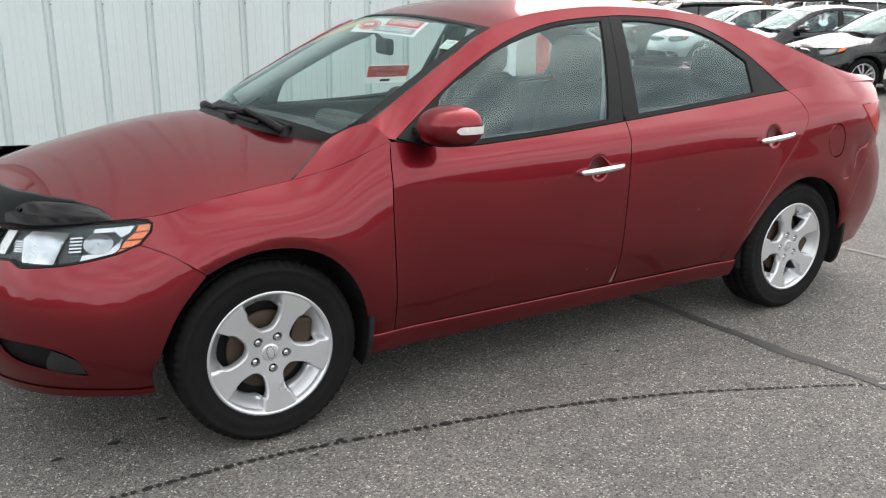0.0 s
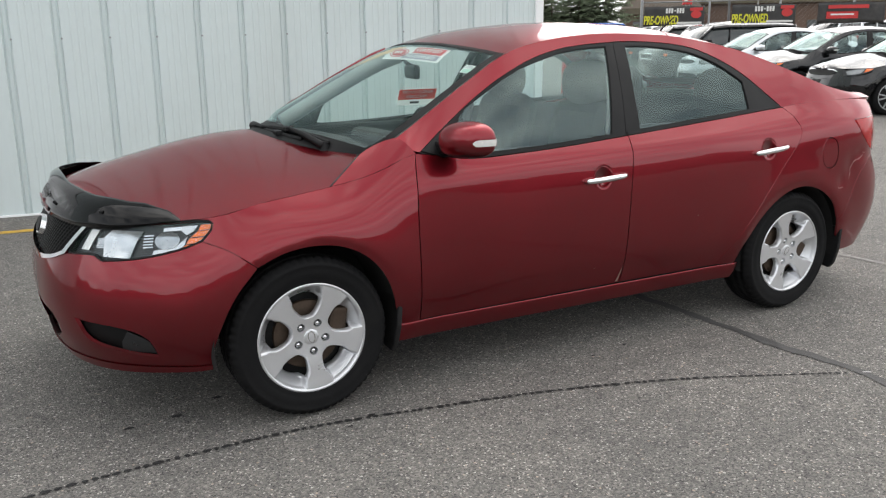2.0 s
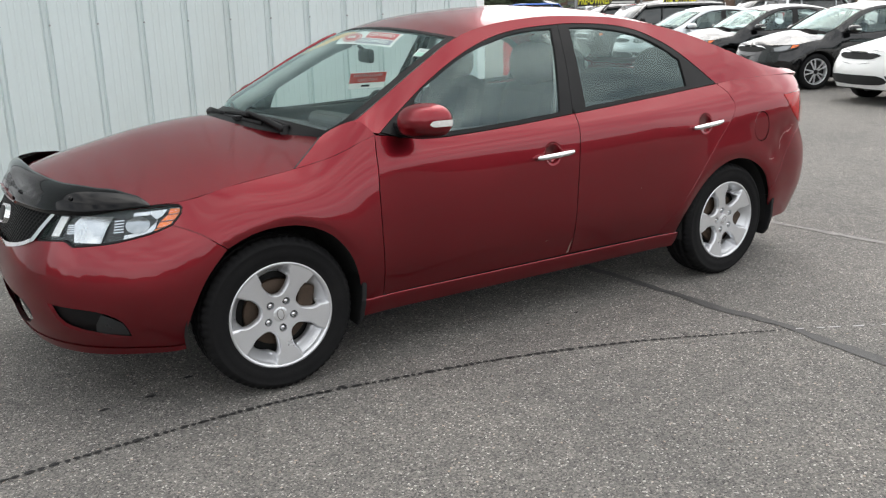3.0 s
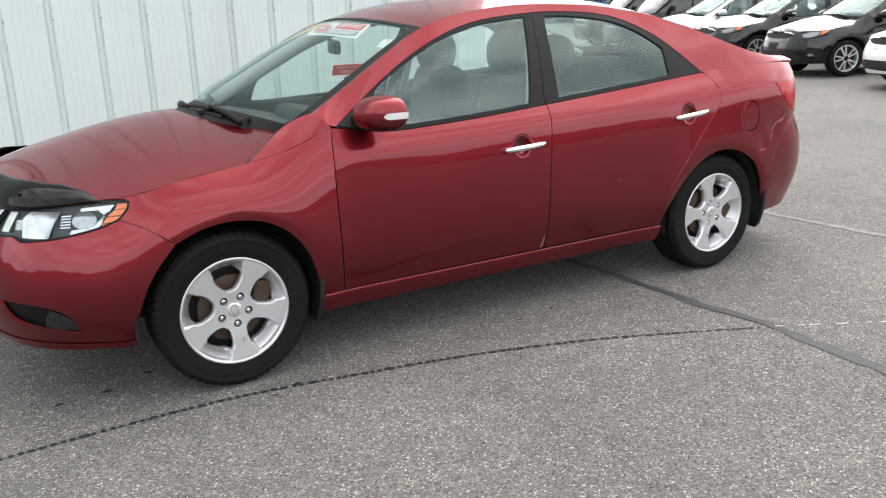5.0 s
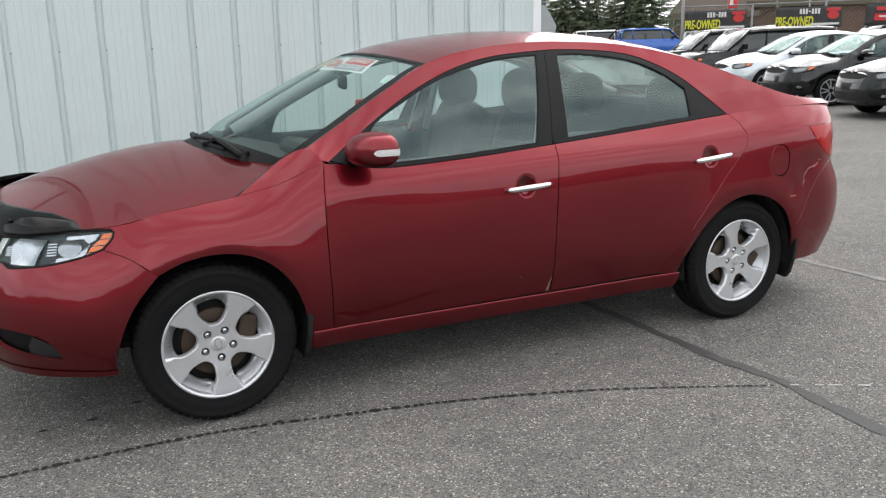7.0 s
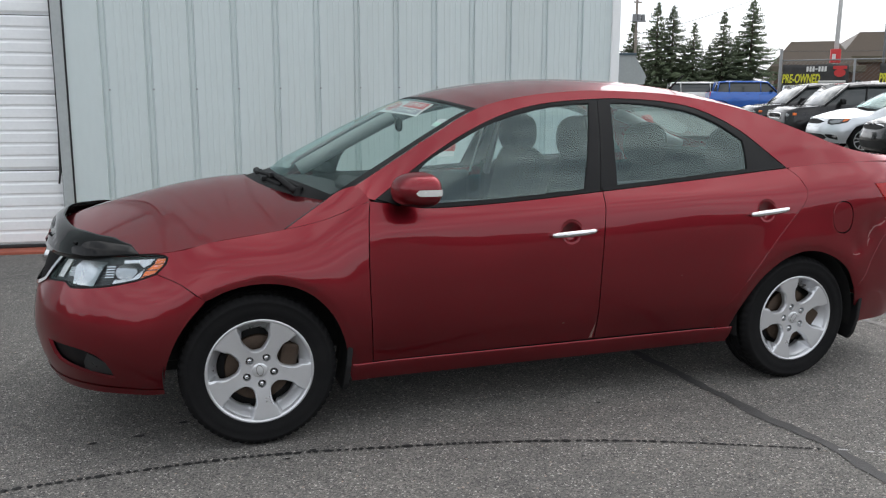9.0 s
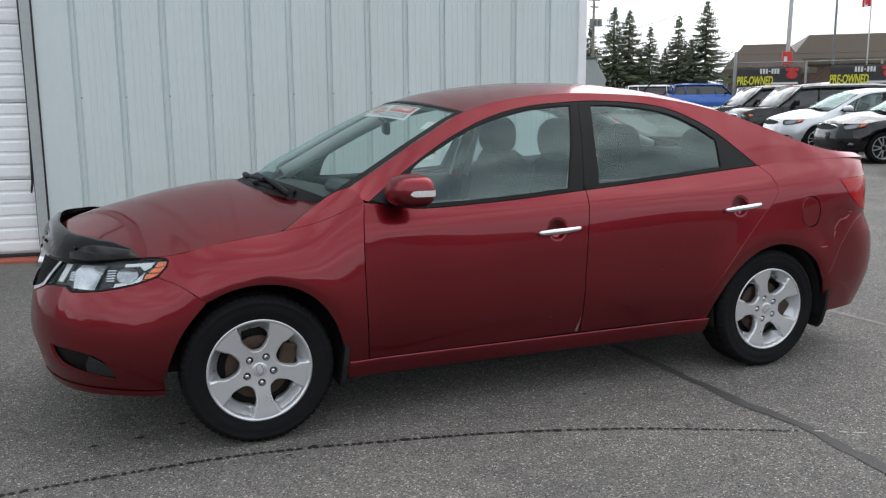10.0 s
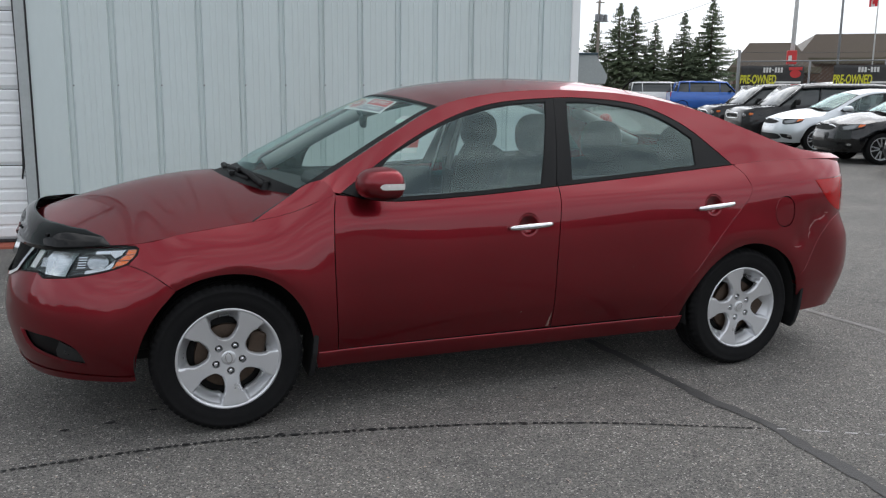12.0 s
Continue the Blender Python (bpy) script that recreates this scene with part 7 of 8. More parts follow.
def box_car(name, label, paint, m, length=4.1, width=1.8, height=1.62, hood_z=1.02, belt_z=1.08, nose=0.95, screen=0.55, tail=0.12, roof_paint=None):
    """A tall boxy vehicle: rounded lower body, cabin with separate panes, wheels, lamps."""
    car = empty(name, Matrix(), label, "car", "parked row on the lot")
    x0, x1, w = -length / 2, length / 2, width / 2

    def section(x, z0, z1, half, top_in=0.0):
        return [(x, -half * 0.93, z0), (x, -half, z0 + 0.18), (x, -half, (z0 + z1) / 2), (x, -half * 0.985, z1 - 0.07), (x, -half * 0.93 + top_in, z1), (x, half * 0.93 - top_in, z1), (x, half * 0.985, z1 - 0.07), (x, half, (z0 + z1) / 2), (x, half, z0 + 0.18), (x, half * 0.93, z0)]

    def loft(secs, name2, mat, lab=""):
        V = [p for s in secs for p in s]
        n = len(secs[0])
        F = [(i * n + j, i * n + (j + 1) % n, (i + 1) * n + (j + 1) % n, (i + 1) * n + j) for i in range(len(secs) - 1) for j in range(n)]
        F += [tuple(range(n))[::-1], tuple(range((len(secs) - 1) * n, len(secs) * n))]
        bm = bmesh.new()
        vs = [bm.verts.new(v) for v in V]
        for f in F:
            bm.faces.new([vs[i] for i in f])
        bmesh.ops.recalc_face_normals(bm, faces=bm.faces)
        ob = part(name2, bm, mat, car, lab, True)
        ob.data.set_sharp_from_angle(angle=radians(50))
        return ob
    cab0 = x0 + nose
    cab1 = x1 - tail
    loft([section(x0, 0.35, hood_z - 0.22, w * 0.78), section(x0 + 0.06, 0.26, hood_z - 0.10, w * 0.90), section(x0 + 0.3, 0.24, hood_z - 0.03, w * 0.985), section(cab0, 0.24, hood_z + 0.02, w), section(cab0 + 0.3, 0.24, belt_z, w),
          section(cab1, 0.24, belt_z, w), section(x1 - 0.2, 0.26, belt_z, w), section(x1, 0.32, belt_z - 0.06, w * 0.93)], "body", paint)

    def cabsec(x, z1, half, zb):
        return [(x, -half, zb), (x, -half * 0.965, zb + (z1 - zb) * 0.5), (x, -half * 0.90, z1 - 0.05), (x, -half * 0.82, z1), (x, half * 0.82, z1), (x, half * 0.90, z1 - 0.05), (x, half * 0.965, zb + (z1 - zb) * 0.5), (x, half, zb)]
    zb = belt_z - 0.03
    loft([cabsec(cab0 + 0.02, zb + 0.02, w * 0.93, zb), cabsec(cab0 + screen * 0.55, zb + (height - zb) * 0.62, w * 0.945, zb), cabsec(cab0 + screen, height - 0.04, w * 0.95, zb), cabsec(cab0 + screen + 0.35, height, w * 0.95, zb),
          cabsec(cab1 - 0.5, height - 0.01, w * 0.95, zb), cabsec(cab1 - 0.12, height - 0.05, w * 0.94, zb), cabsec(cab1, zb + 0.1, w * 0.93, zb)], "cabin", DARK_GLASS, "dark windows of the cabin")
    loft([cabsec(cab0 + screen - 0.02, height - 0.03, w * 0.955, height - 0.12), cabsec(cab0 + screen + 0.35, height + 0.012, w * 0.955, height - 0.09), cabsec(cab1 - 0.5, height + 0.004, w * 0.955, height - 0.09), cabsec(cab1 - 0.08, height - 0.03, w * 0.945, height - 0.11)], "roof", roof_paint or paint)
    for s in (-1, 1):
        for xa, xb, ta, tb, wd in ((cab0 + 0.02, cab0 + screen, zb, height - 0.05, 0.05), (cab0 + 1.05, cab0 + 1.10, zb, height - 0.05, 0.045), (cab1 - 0.75, cab1 - 0.72, zb, height - 0.05, 0.06), (cab1, cab1 - 0.1, zb, height - 0.06, 0.08)):
            pts = [(xa, s * w * 0.945, ta), ((xa + xb) / 2, s * w * 0.925, (ta + tb) / 2), (xb, s * w * 0.875, tb)]
            v, f = tube_mesh(pts, wd, 6, 0.6)
            mesh_object("pillar", v, f, paint, car)
        part("door_mirror", box_bm((0.12, 0.2, 0.15), (cab0 + 0.42, s * (w + 0.10), belt_z + 0.06), 0.04), BLACK_TRIM if not roof_paint else paint, car)
        part("headlamp", box_bm((0.16, 0.36, 0.14), (x0 + 0.11, s * w * 0.70, hood_z - 0.22), 0.05), FAR_LAMP, car, "clear headlamp")
        part("tail_lamp", box_bm((0.08, 0.16, 0.34), (x1 - 0.05, s * w * 0.86, belt_z - 0.18), 0.03), TAIL_RED, car, "red tail lamp")
        for x in (x0 + 0.80, x1 - 0.78):
            sport_wheel(car, (x, s * (w - 0.11), 0.335), s > 0, 0.335)
            v, f = [], []
            for k in range(21):
                a = math.pi * k / 20
                for r2, yy in ((0.40, w + 0.004), (0.36, w + 0.004), (0.36, w - 0.15)):
                    v.append((x + r2 * math.cos(a), s * yy, 0.335 + r2 * math.sin(a)))
            f = [(k * 3 + j, (k + 1) * 3 + j, (k + 1) * 3 + j + 1, k * 3 + j + 1) for k in range(20) for j in range(2)]
            mesh_object("arch_trim", v, f, BLACK_TRIM, car)
    grille = part("grille", box_bm((0.06, w * 1.0, 0.12), (x0 + 0.03, 0, hood_z - 0.24), 0.02), BLACK_TRIM, car, "black grille")
    ring = [(x0 - 0.005, w * (0.5 + 0.03) * c, hood_z - 0.24 + 0.075 * d) for c, d in ((-1, -0.4), (-0.8, -1), (0, -0.85), (0.8, -1), (1, -0.4), (0.9, 0.8), (0.3, 1), (-0.3, 1), (-0.9, 0.8), (-1, -0.4))]
    v, f = tube_mesh(ring, 0.014, 6)
    mesh_object("grille_rim", v, f, CHROME, grille, "chrome grille rim")
    for s in (-1, 1):
        part("side_lamp", box_bm((0.20, 0.05, 0.07), (x0 + 0.27, s * w * 0.935, hood_z - 0.19), 0.02), AMBER, car, "amber side lamp")
        part("fog_lamp", box_bm((0.05, 0.14, 0.07), (x0 + 0.06, s * w * 0.66, 0.44), 0.02), FAR_LAMP, car, "round fog lamp")
        for x in (cab0 + 0.92, cab0 + 1.85):
            part("handle", box_bm((0.17, 0.03, 0.03), (x, s * (w + 0.012), belt_z - 0.12), 0.01), paint, car)
        for x in (cab0 + 0.10, cab0 + 1.10):
            part("shut_line", box_bm((0.008, 0.006, belt_z - 0.42), (x, s * (w + 0.0005), 0.36 + (belt_z - 0.42) / 2), 0.0), RUBBER, car)
    part("lower_grille", box_bm((0.06, w * 1.2, 0.14), (x0 + 0.04, 0, 0.42), 0.02), BLACK_TRIM, car)
    car.matrix_basis = m
    return car


_soul = box_car("parked_car", "black boxy compact car parked in a row", GREY_PAINT, row_place(2.92, -0.1), screen=0.62)
copy_thing(_soul, row_place(3.85, -0.1))
copy_thing(_soul, row_place(4.75, 1.6))


def far_place(x, y, turn):
    return pose(x, y, ground_height(x, y), 0, 0, turn)


def sight(t_dir, dist):
    """A place on the ground at that heading (x, y) and distance from the walk's end."""
    return -1.83 + t_dir[0] * dist, -4.24 + t_dir[1] * dist


box_car("parked_truck", "bright blue crew-cab truck parked far off", BLUE_PAINT, far_place(*sight((0.6290, 0.7774), 58), 152), 5.4, 2.0, 1.95, 1.15, 1.28, 1.25, 0.7, tail=0.45)
box_car("parked_truck", "white crew-cab truck parked far off", WHITE_PAINT, far_place(*sight((0.588, 0.8088), 60), 152), 5.4, 2.0, 1.92, 1.15, 1.28, 1.25, 0.7, tail=0.45)
_suv = box_car("parked_car", "white sport utility vehicle behind the fence", WHITE_PAINT, far_place(*sight((0.742, 0.670), 44), 158), 4.8, 1.9, 1.78, 1.08, 1.12, 1.1, 0.75)
box_car("parked_car", "silver sport utility vehicle behind the fence", SILVER_PAINT, far_place(*sight((0.825, 0.565), 42), 158), 4.7, 1.85, 1.70, 1.06, 1.1, 1.1, 0.75)
copy_thing(_suv, far_place(*sight((0.86, 0.51), 40), -22))
box_car("parked_car", "grey sport utility vehicle behind the fence", GREY_PAINT, far_place(*sight((0.79, 0.613), 50), -22), 4.7, 1.85, 1.70, 1.06, 1.1, 1.1, 0.75)
box_car("parked_car", "silver sport utility vehicle behind the fence", SILVER_PAINT, far_place(*sight((0.69, 0.724), 47), 158), 4.6, 1.85, 1.66, 1.06, 1.1, 1.1, 0.75)

# ---- fence with banners ----
FENCE0, FENCE_DIR = Vector(sight((0.651, 0.759), 36.0)), Vector((0.70, -0.714)).normalized()
FENCE_TOP = 2.55
BANNER_BLACK = material("black_banner_vinyl", (0.022, 0.021, 0.021), 0.5, 0, 0.3, 1.2, 10, stain=(0.11, 0.10, 0.09), stain_amount=0.5, stain_scale=1.0)
BANNER_YELLOW = material("yellow_print", (0.62, 0.60, 0.03), 0.5, 0, 0.05)
BANNER_WHITE = material("white_print", (0.62, 0.62, 0.6), 0.5, 0, 0.05)
BANNER_RED = material("red_print", (0.5, 0.03, 0.03), 0.5, 0, 0.08)


def text_mesh(name, body, size, mat, parent, m, bold=0.0, shear=0.0, label="", squeeze=1.0):
    cu = bpy.data.curves.new(name, "FONT")
    cu.body, cu.size, cu.shear, cu.extrude, cu.offset = body, size, shear, 0.002, bold
    cu.align_x = "CENTER"
    tmp = new(name + "_curve", cu)
    me = bpy.data.meshes.new_from_object(tmp.evaluated_get(bpy.context.evaluated_depsgraph_get()))
    bpy.data.objects.remove(tmp)
    bpy.data.curves.remove(cu)
    me.materials.append(mat)
    for p in me.polygons:
        p.material_index = 0
    ob = new(name, me)
    ob.parent = parent
    ob.matrix_basis = m @ Matrix.Diagonal((squeeze, 1, 1, 1))
    if label:
        tagged(ob, label)
    return ob


def fence_at(s):
    p = FENCE0 + FENCE_DIR * s
    return p.x, p.y, ground_height(p.x, p.y)


def make_fence():
    fence = empty("chain_link_fence", Matrix(), "galvanised chain-link fence round the next lot", "fence")
    length = 34.0
    for k in range(14):
        x, y, z = fence_at(k * 2.6)
        r, h = (0.06, FENCE_TOP + 0.45) if k == 0 else (0.04, FENCE_TOP + 0.03)
        v, f = tube_mesh([(x, y, z - 0.1), (x, y, z + h)], r, 10)
        mesh_object("post", v, f, GALV, fence)
    for h in (FENCE_TOP, 0.12):
        v, f = tube_mesh([(a, b, c + h) for a, b, c in (fence_at(s) for s in np.linspace(0, length, 18))], 0.025, 8)
        mesh_object("rail", v, f, GALV, fence)
    V, F = [], []
    hh, sp, w = FENCE_TOP - 0.12, 0.16, 0.0055
    for sg in (1, -1):
        n = int((length + hh) / sp)
        for k in range(n):
            s0 = k * sp - (hh if sg > 0 else 0)
            a, b = (s0, 0.0), (s0 + sg * hh, hh)
            if sg < 0:
                a, b = (s0, 0.0), (s0 - hh, hh)
            lo, hi = min(a[0], b[0]), max(a[0], b[0])
            if hi <= 0 or lo >= length:
                continue
            pts = []
            for (s, h) in (a, b):
                sc = min(max(s, 0.0), length)
                h2 = h + (sc - s) * (1 if sg > 0 else -1)
                x, y, z = fence_at(sc)
                pts.append((x, y, z + 0.12 + h2))
            i = len(V)
            V += [(pts[0][0] - w, pts[0][1], pts[0][2]), (pts[0][0] + w, pts[0][1], pts[0][2] - w), (pts[1][0] + w, pts[1][1], pts[1][2] - w), (pts[1][0] - w, pts[1][1], pts[1][2])]
            F.append((i, i + 1, i + 2, i + 3))
    mesh_object("wire_mesh", V, F, GALV, fence, "diamond wire mesh", False)
    # banners
    ang = math.atan2(FENCE_DIR.y, FENCE_DIR.x)
    for k, s0 in enumerate((0.10, 3.45, 6.55)):
        x, y, z = fence_at(s0 + 1.16)
        top = empty("banner", Matrix.Translation((x, y, z + 2.0)) @ Matrix.Rotation(ang, 4, "Z") @ Matrix.Translation((0, -0.05, 0)), "black vinyl banner with yellow lettering tied to the fence" if k < 2 else "black and red vinyl banner tied to the fence", "banner", "banners on the fence")
        bm = bmesh.new()
        nx, nz = 24, 6
        vs = [[bm.verts.new((-1.16 + 2.32 * i / nx, 0.012 * math.sin(i * 1.3 + j * 0.7), -0.38 + 0.76 * j / nz + 0.012 * math.sin(i * 0.5))) for i in range(nx + 1)] for j in range(nz + 1)]
        for j in range(nz):
            for i in range(nx):
                bm.faces.new((vs[j][i], vs[j][i + 1], vs[j + 1][i + 1], vs[j + 1][i]))
        sh = part("vinyl", bm, BANNER_BLACK, top, "", True)
        so = sh.modifiers.new("thickness", "SOLIDIFY")
        so.thickness = 0.004
        up = Matrix.Rotation(radians(90), 4, "X")
        if k < 2:
            text_mesh("lettering", "PRE-OWNED", 0.46, BANNER_YELLOW, top, Matrix.Translation((-0.50, -0.03, -0.30)) @ up, 0.012, 0.12, "yellow lettering", 0.50)
            for q in range(7):
                part("print_bar", box_bm((0.075, 0.006, 0.19 if q != 3 else 0.04), (-0.28 + 0.105 * q, -0.03, 0.21), 0.0), BANNER_WHITE, top)
            part("print_bar", box_bm((0.95, 0.006, 0.075), (0.6, -0.03, -0.26), 0.0), BANNER_WHITE, top)
            bm = bmesh.new()
            bmesh.ops.create_circle(bm, cap_ends=True, segments=24, radius=0.2)
            bmesh.ops.scale(bm, vec=(1.0, 0.75, 1), verts=bm.verts)
            bmesh.ops.rotate(bm, cent=(0, 0, 0), matrix=Matrix.Rotation(radians(90), 3, "X"), verts=bm.verts)
            bmesh.ops.translate(bm, vec=(0.85, -0.034, 0.06), verts=bm.verts)
            part("emblem", bm, BANNER_RED, top)
            part("print_bar", box_bm((0.48, 0.006, 0.12), (0.85, -0.036, 0.26), 0.0), BANNER_RED, top)
        else:
            part("print_bar", box_bm((1.4, 0.006, 0.13), (-0.1, -0.03, 0.22), 0.0), BANNER_RED, top)
            part("print_bar", box_bm((1.1, 0.006, 0.26), (-0.3, -0.03, -0.08), 0.02), BANNER_RED, top)
            part("print_bar", box_bm((0.8, 0.006, 0.06), (-0.3, -0.036, -0.06), 0.0), BANNER_WHITE, top)


make_fence()

# ---- trees ----
BARK = material("spruce_bark", (0.09, 0.07, 0.055), 0.9, 0, 0.3, 5, 40, bump=0.3, bump_scale=30)
NEEDLES = material("spruce_needles", (0.105, 0.135, 0.075), 0.75, 0, 0.45, 1.5, 14, rand=0.15)


def spruce(seed, height):
    """A tapered trunk with whorls of drooping boughs, each a fan of small needle sprays."""
    rng = random.Random(seed)
    tree = empty("spruce_tree", Matrix(), "tall dark green spruce with sparse drooping boughs", "tree", "spruces behind the lot")
    v, f = tube_mesh([(0, 0, -0.2), (0.02, 0, height * 0.4), (0, 0.03, height * 0.8), (0, 0, height)], [0.17, 0.12, 0.05, 0.012], 8)
    mesh_object("trunk", v, f, BARK, tree)
    V, F = [], []
    z = 0.25
    while z < height * 0.985:
        k = 1 - z / height
        reach = 0.04 + (height * 0.43) * k ** 1.0
        n = max(5, int(5 + 5 * k))
        a0 = rng.uniform(0, 6.28)
        for b in range(n):
            if rng.random() < 0.08:
                continue
            a = a0 + 2 * math.pi * b / n + rng.uniform(-0.35, 0.35)
            zb = z + rng.uniform(-0.12, 0.12)
            L = reach * rng.uniform(0.55, 1.18)
            droop = rng.uniform(0.10, 0.42) * (0.3 + k)
            m = max(3, int(L / 0.11))
            for i in range(1, m + 1):
                t = i / m
                r = L * t
                cx, cy = r * math.cos(a), r * math.sin(a)
                cz = zb - droop * L * t ** 1.3 + 0.14 * L * t ** 3
                for q in range(8):
                    sa = a + rng.uniform(-1.1, 1.1)
                    sl = rng.uniform(0.11, 0.24) * (1.15 - 0.55 * t) * (0.4 + 0.8 * k)
                    sw = rng.uniform(0.025, 0.055)
                    dz = rng.uniform(-0.14, 0.05)
                    px, py = -math.sin(sa) * sw, math.cos(sa) * sw
                    ex, ey = cx + sl * math.cos(sa), cy + sl * math.sin(sa)
                    base = len(V)
                    V += [(cx - px, cy - py, cz + rng.uniform(-0.03, 0.03)), (cx + px, cy + py, cz), (ex + px * 0.3, ey + py * 0.3, cz + dz), (ex - px * 0.3, ey - py * 0.3, cz + dz - 0.03)]
                    F.append((base, base + 1, base + 2, base + 3))
        z += rng.uniform(0.12, 0.24) * (0.6 + 0.6 * k)
    mesh_object("crown", V, F, NEEDLES, tree, "", False)
    return tree


_t1, _t2 = spruce(3, 8.2), spruce(8, 7.4)


def plant(ob, d, dist, turn, scale):
    x, y = sight(d, dist)
    ob.scale = (scale, scale, scale)
    return Matrix.Translation((x, y, ground_height(x, y))) @ Matrix.Rotation(radians(turn), 4, "Z")


_spots = [((0.6267, 0.7792), 62, 0, 0.93, 0), ((0.6036, 0.7973), 62, 40, 0.90, 1), ((0.5786, 0.8156), 62, 80, 0.81, 1), ((0.5593, 0.8289), 62, 150, 0.88, 0), ((0.5453, 0.8382), 62, 10, 1.0, 1), ((0.5230, 0.852), 63, 200, 0.84, 1), ((0.49, 0.8717), 64, 70, 0.9, 0), ((0.592, 0.806), 70, 120, 0.66, 1), ((0.569, 0.822), 71, 30, 0.66, 1), ((0.615, 0.7885), 71, 60, 0.68, 0)]
for _d, _dist, _turn, _sc, _which in _spots:
    _src = (_t1, _t2)[_which]
    _m = plant(_src, _d, _dist, _turn, _sc)
    _c = copy_thing(_src, _m)
for _t in (_t1, _t2):
    for _o in list(_t.children_recursive) + [_t]:
        bpy.data.objects.remove(_o)

# ---- far building, poles, flag ----
BROWN_METAL = material("brown_metal_roof", (0.080, 0.058, 0.040), 0.6, 0, 0.1, 0.4, 6, stretch=(1, 1, 1), stain=(0.09, 0.075, 0.05), stain_amount=0.4, stain_scale=0.2)
BROWN_BRICK = material("brown_brick", (0.125, 0.078, 0.056), 0.85, 0, 0.15, 0.5, 5, stain=(0.12, 0.09, 0.07), stain_amount=0.4, stain_scale=0.3)
OLIVE_BAND = material("weathered_olive_cladding", (0.10, 0.085, 0.055), 0.7, 0, 0.2, 0.5, 6)
POLE_GREY = material("pale_grey_pole_paint", (0.42, 0.42, 0.41), 0.6, 0, 0.1)
POLE_WOOD = material("weathered_pole_wood", (0.22, 0.19, 0.16), 0.9, 0, 0.25, 3, 30)
FLAG_RED = material("red_flag_cloth", (0.55, 0.02, 0.03), 0.8, 0, 0.08)
FLAG_WHITE = material("white_flag_cloth", (0.7, 0.7, 0.7), 0.8, 0, 0.05)


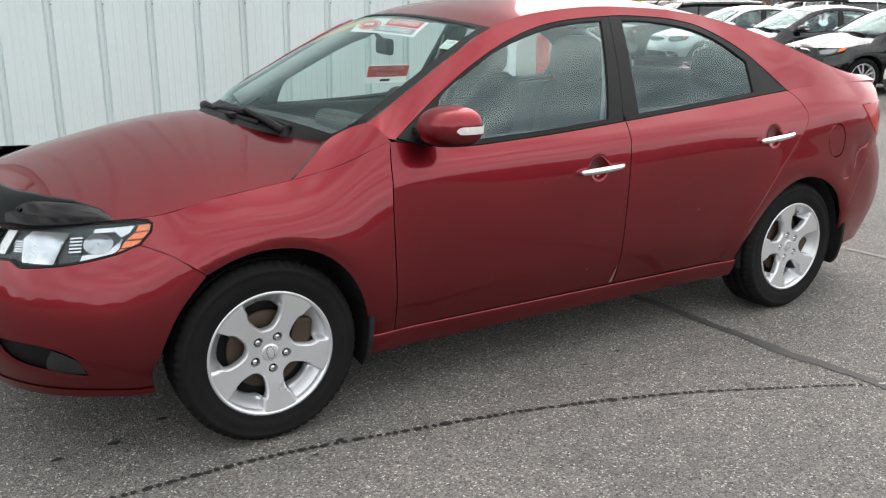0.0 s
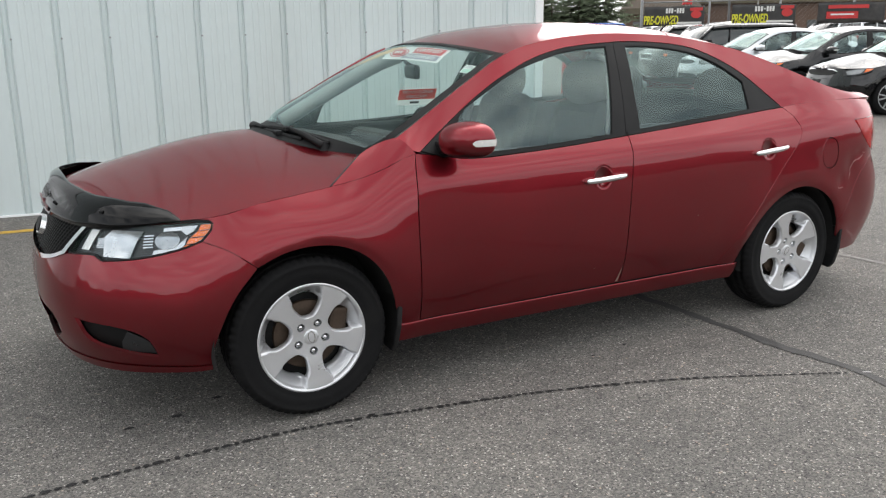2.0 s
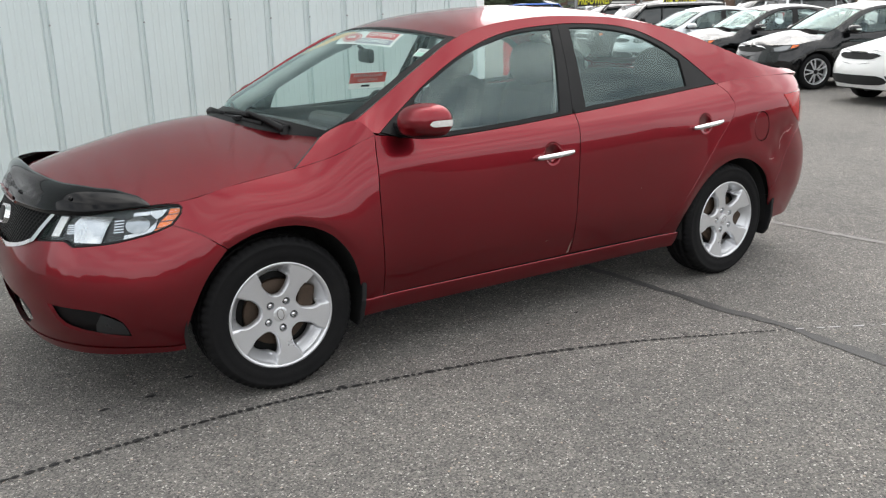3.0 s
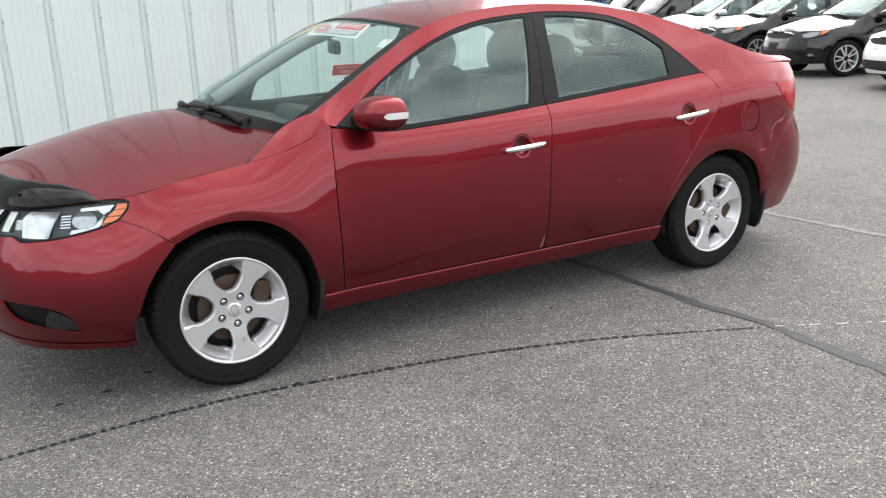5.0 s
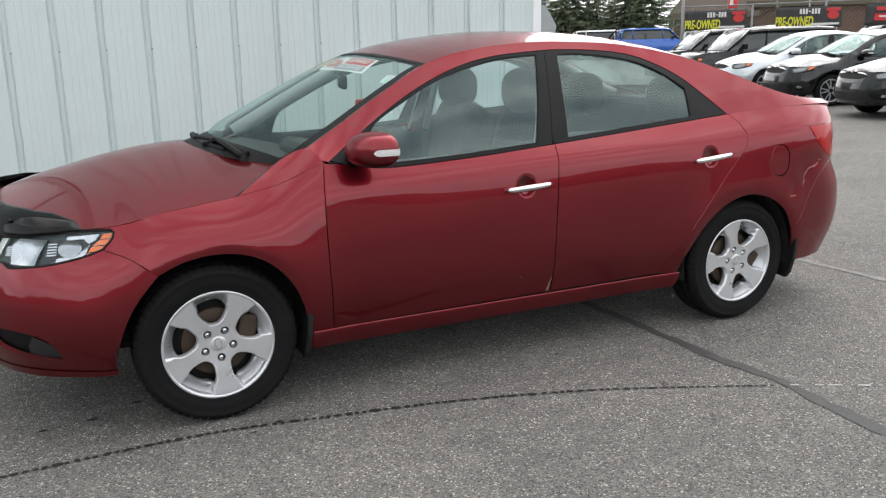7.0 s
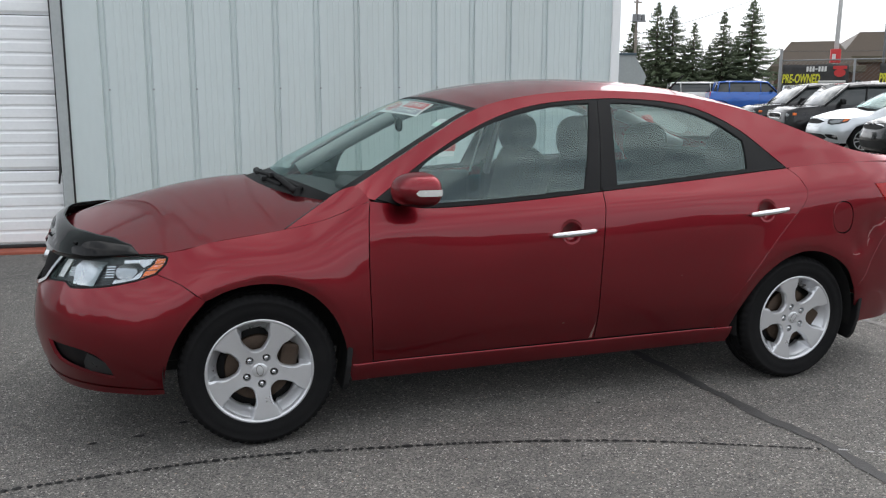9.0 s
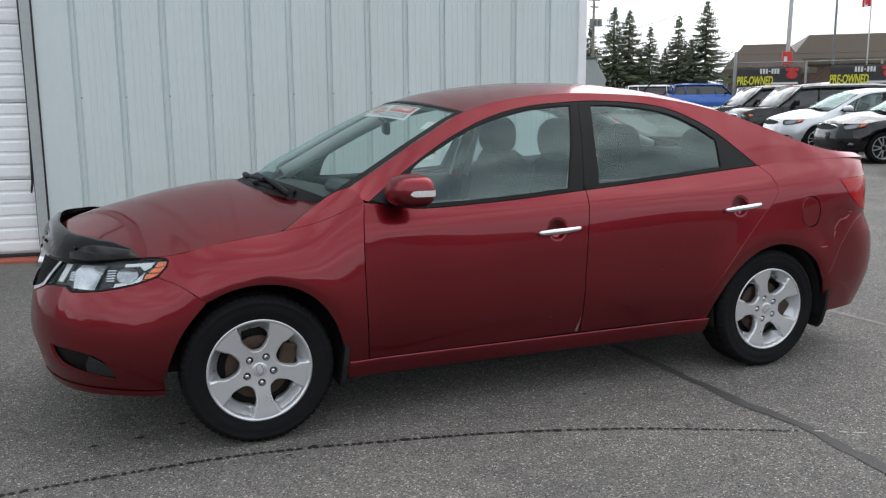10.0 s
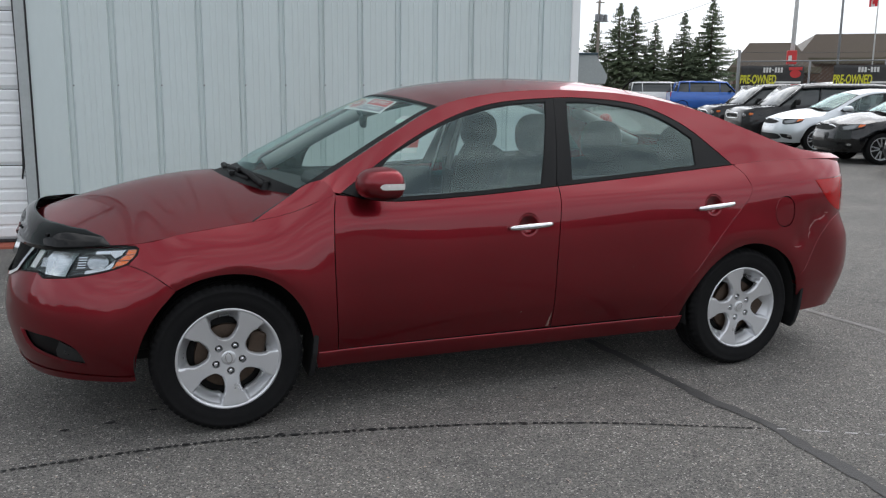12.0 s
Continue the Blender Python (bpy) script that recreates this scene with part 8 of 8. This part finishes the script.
def make_far():
    x, y = sight((0.646, 0.763), 78)
    gz = ground_height(x, y)
    turn = math.degrees(math.atan2(-0.62, 0.785))
    hall = empty("brown_hall", pose(x, y, gz, 0, 0, turn), "low brown brick and metal hall beyond the fence", "building")
    # two stepped volumes with overhanging metal roofs
    for x0, x1, h, dep, off in ((0.0, 6.0, 5.4, 14, 0.0), (5.6, 40.0, 6.3, 20, 3.0)):
        part("wall", box_bm((x1 - x0, dep, h - 1.6), ((x0 + x1) / 2, off + dep / 2, (h - 1.6) / 2), 0.02), BROWN_BRICK, hall)
        bm = bmesh.new()
        ring = [(x0 - 0.4, off - 0.5, h - 2.1), (x1 + 0.4, off - 0.5, h - 2.1), (x1 + 0.4, off + dep + 0.5, h - 2.1), (x0 - 0.4, off + dep + 0.5, h - 2.1)]
        cap = [(x0 + 1.2, off + 1.2, h), (x1 - 1.2, off + 1.2, h), (x1 - 1.2, off + dep - 1.2, h), (x0 + 1.2, off + dep - 1.2, h)]
        a, b = [bm.verts.new(p) for p in ring], [bm.verts.new(p) for p in cap]
        for i in range(4):
            bm.faces.new((a[i], a[(i + 1) % 4], b[(i + 1) % 4], b[i]))
        bm.faces.new(b)
        bm.faces.new(a[::-1])
        part("roof", bm, BROWN_METAL, hall)
        part("fascia", box_bm((x1 - x0 + 0.8, 0.06, 0.5), ((x0 + x1) / 2, off - 0.52, h - 2.35), 0.0), OLIVE_BAND, hall)
        k = x0 + 1.0
        while k < min(x1, 26):
            win = part("window", box_bm((0.9, 0.1, 1.3), (k, off - 0.02, 1.6), 0.02), BROWN_METAL, hall)
            part("pane", box_bm((0.76, 0.06, 1.16), (k, off - 0.06, 1.6), 0.0), DARK_GLASS, win)
            k += 3.2
    part("canopy", box_bm((4.6, 2.4, 0.5), (4.4, -1.2, 3.0), 0.03), OLIVE_BAND, hall, "flat canopy over the entrance")

    def pole(name, d, dist, h, r, mat, label, lean=0.0):
        px, py = sight(d, dist)
        z = ground_height(px, py)
        ob = empty(name, pose(px, py, z), label, "pole")
        v, f = tube_mesh([(0, 0, -0.3), (lean * 0.5, 0, h / 2), (lean, 0, h)], [r * 1.2, r, r * 0.8], 12)
        mesh_object("shaft", v, f, mat, ob)
        return ob
    p1 = pole("light_pole", (0.690, 0.724), 46, 9.5, 0.105, POLE_GREY, "pale grey lamp pole with a red sign box", 0.15)
    sign = part("sign_box", box_bm((0.46, 0.46, 0.66), (0.02, 0, 3.02), 0.03), BANNER_RED, p1, "red sign box")
    sign.rotation_euler = (0, 0, radians(-40))
    part("print_bar", box_bm((0.16, 0.012, 0.26), (-0.06, -0.236, 2.98), 0.03), BANNER_WHITE, sign)
    pole("light_pole", (0.722, 0.691), 50, 10.5, 0.06, GALV, "dark grey lamp pole")
    fp = pole("flagpole", (0.7445, 0.6676), 64, 7.6, 0.045, POLE_GREY, "white flagpole with a red and white flag")
    for k, (a, b, mat) in enumerate(((0.05, 0.30, FLAG_RED), (0.30, 0.82, FLAG_WHITE), (0.82, 1.07, FLAG_RED))):
        bm = bmesh.new()
        n = 6
        vs = [[bm.verts.new((-(a + (b - a) * i / n) * 0.8, 0.06 * math.sin(5 * (a + (b - a) * i / n)) , 6.85 + 0.62 * j - 0.10 * (a + (b - a) * i / n))) for i in range(n + 1)] for j in (0, 1)]
        for i in range(n):
            bm.faces.new((vs[0][i], vs[0][i + 1], vs[1][i + 1], vs[1][i]))
        flag = part("flag_cloth", bm, mat, fp)
        if k == 1:
            bm = bmesh.new()
            pts = [(math.cos(t) * (0.13 if q % 2 else 0.22), math.sin(t) * (0.13 if q % 2 else 0.22)) for q, t in enumerate(np.linspace(0, 2 * math.pi, 15)[:-1])]
            for yy in (-0.05, 0.09):
                bm.faces.new([bm.verts.new((-0.45 + x2 * 0.8, yy, 7.1 + z2)) for x2, z2 in pts])
            part("leaf", bm, FLAG_RED, flag)
    # utility pole with transformer bank and wires
    up = pole("utility_pole", (0.5255, 0.8508), 58, 7.9, 0.09, POLE_WOOD, "weathered wooden utility pole with a transformer")
    part("crossarm", box_bm((0.9, 0.1, 0.1), (0, 0, 7.5), 0.01), POLE_WOOD, up)
    part("crossarm", box_bm((0.6, 0.1, 0.08), (0.05, 0, 7.05), 0.01), POLE_WOOD, up)
    part("platform", box_bm((0.95, 0.4, 0.06), (-0.05, -0.3, 5.82), 0.01), GALV, up)
    for dx in (-0.35, -0.03, 0.29):
        bm = bmesh.new()
        bmesh.ops.create_cone(bm, cap_ends=True, segments=16, radius1=0.14, radius2=0.13, depth=0.4)
        bmesh.ops.translate(bm, vec=(dx, -0.32, 6.05), verts=bm.verts)
        part("transformer", bm, GALV, up)
    for dx in (-0.4, 0.0, 0.4):
        bm = bmesh.new()
        bmesh.ops.create_cone(bm, cap_ends=True, segments=8, radius1=0.06, radius2=0.03, depth=0.2)
        bmesh.ops.translate(bm, vec=(dx, 0, 7.65), verts=bm.verts)
        part("insulator", bm, POLE_GREY, up)
    ux, uy = sight((0.5255, 0.8508), 58)
    zz = ground_height(ux, uy)
    for k, (dx, dz, ex, ey, ez, sag) in enumerate(((0.0, 5.0, *sight((0.80, 0.60), 50), 13.0, 1.2), (0.4, 7.65, *sight((0.80, 0.60), 90), 16.5, 1.5), (-0.4, 7.65, *sight((0.80, 0.60), 92), 17.3, 1.5), (0.2, 4.2, *sight((0.86, 0.51), 90), 7.0, 0.8))):
        pts = []
        for t in np.linspace(0, 1, 24):
            pts.append((ux + dx + (ex - ux - dx) * t, uy + (ey - uy) * t, zz + dz + (ez - zz - dz) * t - sag * 4 * t * (1 - t)))
        v, f = tube_mesh(pts, 0.016, 5)
        tagged(mesh_object("overhead_wire", v, f, RUBBER), "thin dark overhead wire", "wire", "overhead wires")
    # grey metal shed with a sloping hood just past the workshop's corner
    sx, sy = sight((0.523, 0.852), 24)
    shed = empty("metal_hood", pose(sx, sy, ground_height(sx, sy), 0, 0, -31.5), "grey sheet-metal exhaust hood beside the workshop", "ventilation hood")
    bm = bmesh.new()
    ring = [(-1.6, 1.62), (-1.6, 2.38), (0.10, 2.38), (0.42, 1.82), (0.37, 1.62)]
    f0, f1 = [bm.verts.new((a, -0.6, b)) for a, b in ring], [bm.verts.new((a, 0.8, b)) for a, b in ring]
    bm.faces.new(f0)
    bm.faces.new(f1[::-1])
    for i in range(len(ring)):
        j = (i + 1) % len(ring)
        bm.faces.new((f0[j], f0[i], f1[i], f1[j]))
    bmesh.ops.recalc_face_normals(bm, faces=bm.faces)
    part("hood", bm, material("weathered_sheet_metal", (0.36, 0.38, 0.38), 0.5, 0.3, 0.12, 2, 20), shed)
    part("stand", box_bm((1.5, 1.2, 1.64), (-0.75, 0.1, 0.81), 0.02), GALV, shed)
    part("cap", box_bm((1.78, 1.5, 0.06), (-0.74, 0.1, 2.40), 0.01), BLUE_CAP, shed)


BLUE_CAP = material("dark_blue_flashing", (0.06, 0.09, 0.11), 0.5, 0.2, 0.1)
make_far()


FAR_BACKDROP = material("dark_backdrop", (0.11, 0.107, 0.10), 0.9, 0, 0.4, 0.1, 0.5)


def make_backdrop():
    """An unseen strip that closes the lot behind the walk, added for darker reflections."""
    rng = random.Random(5)
    V, F = [], []
    n = 220
    for i in range(n + 1):
        a = radians(140 + 205 * i / n)
        r = 62 + 4 * math.sin(i * 0.37)
        h = 5.2 + 1.6 * math.sin(i * 0.11) + 0.8 * math.sin(i * 0.43 + 1) + rng.uniform(-0.25, 0.25)
        x, y = r * math.cos(a), r * math.sin(a)
        V += [(x, y, -0.5), (x * 1.01, y * 1.01, h * 0.6), (x * 1.03, y * 1.03, h)]
    for i in range(n):
        for j in range(2):
            F.append((i * 3 + j, (i + 1) * 3 + j, (i + 1) * 3 + j + 1, i * 3 + j + 1))
    tagged(mesh_object("backdrop", V, F, FAR_BACKDROP), "unseen dark strip added round the lot for reflections", "backdrop", kind="structure")


make_backdrop()
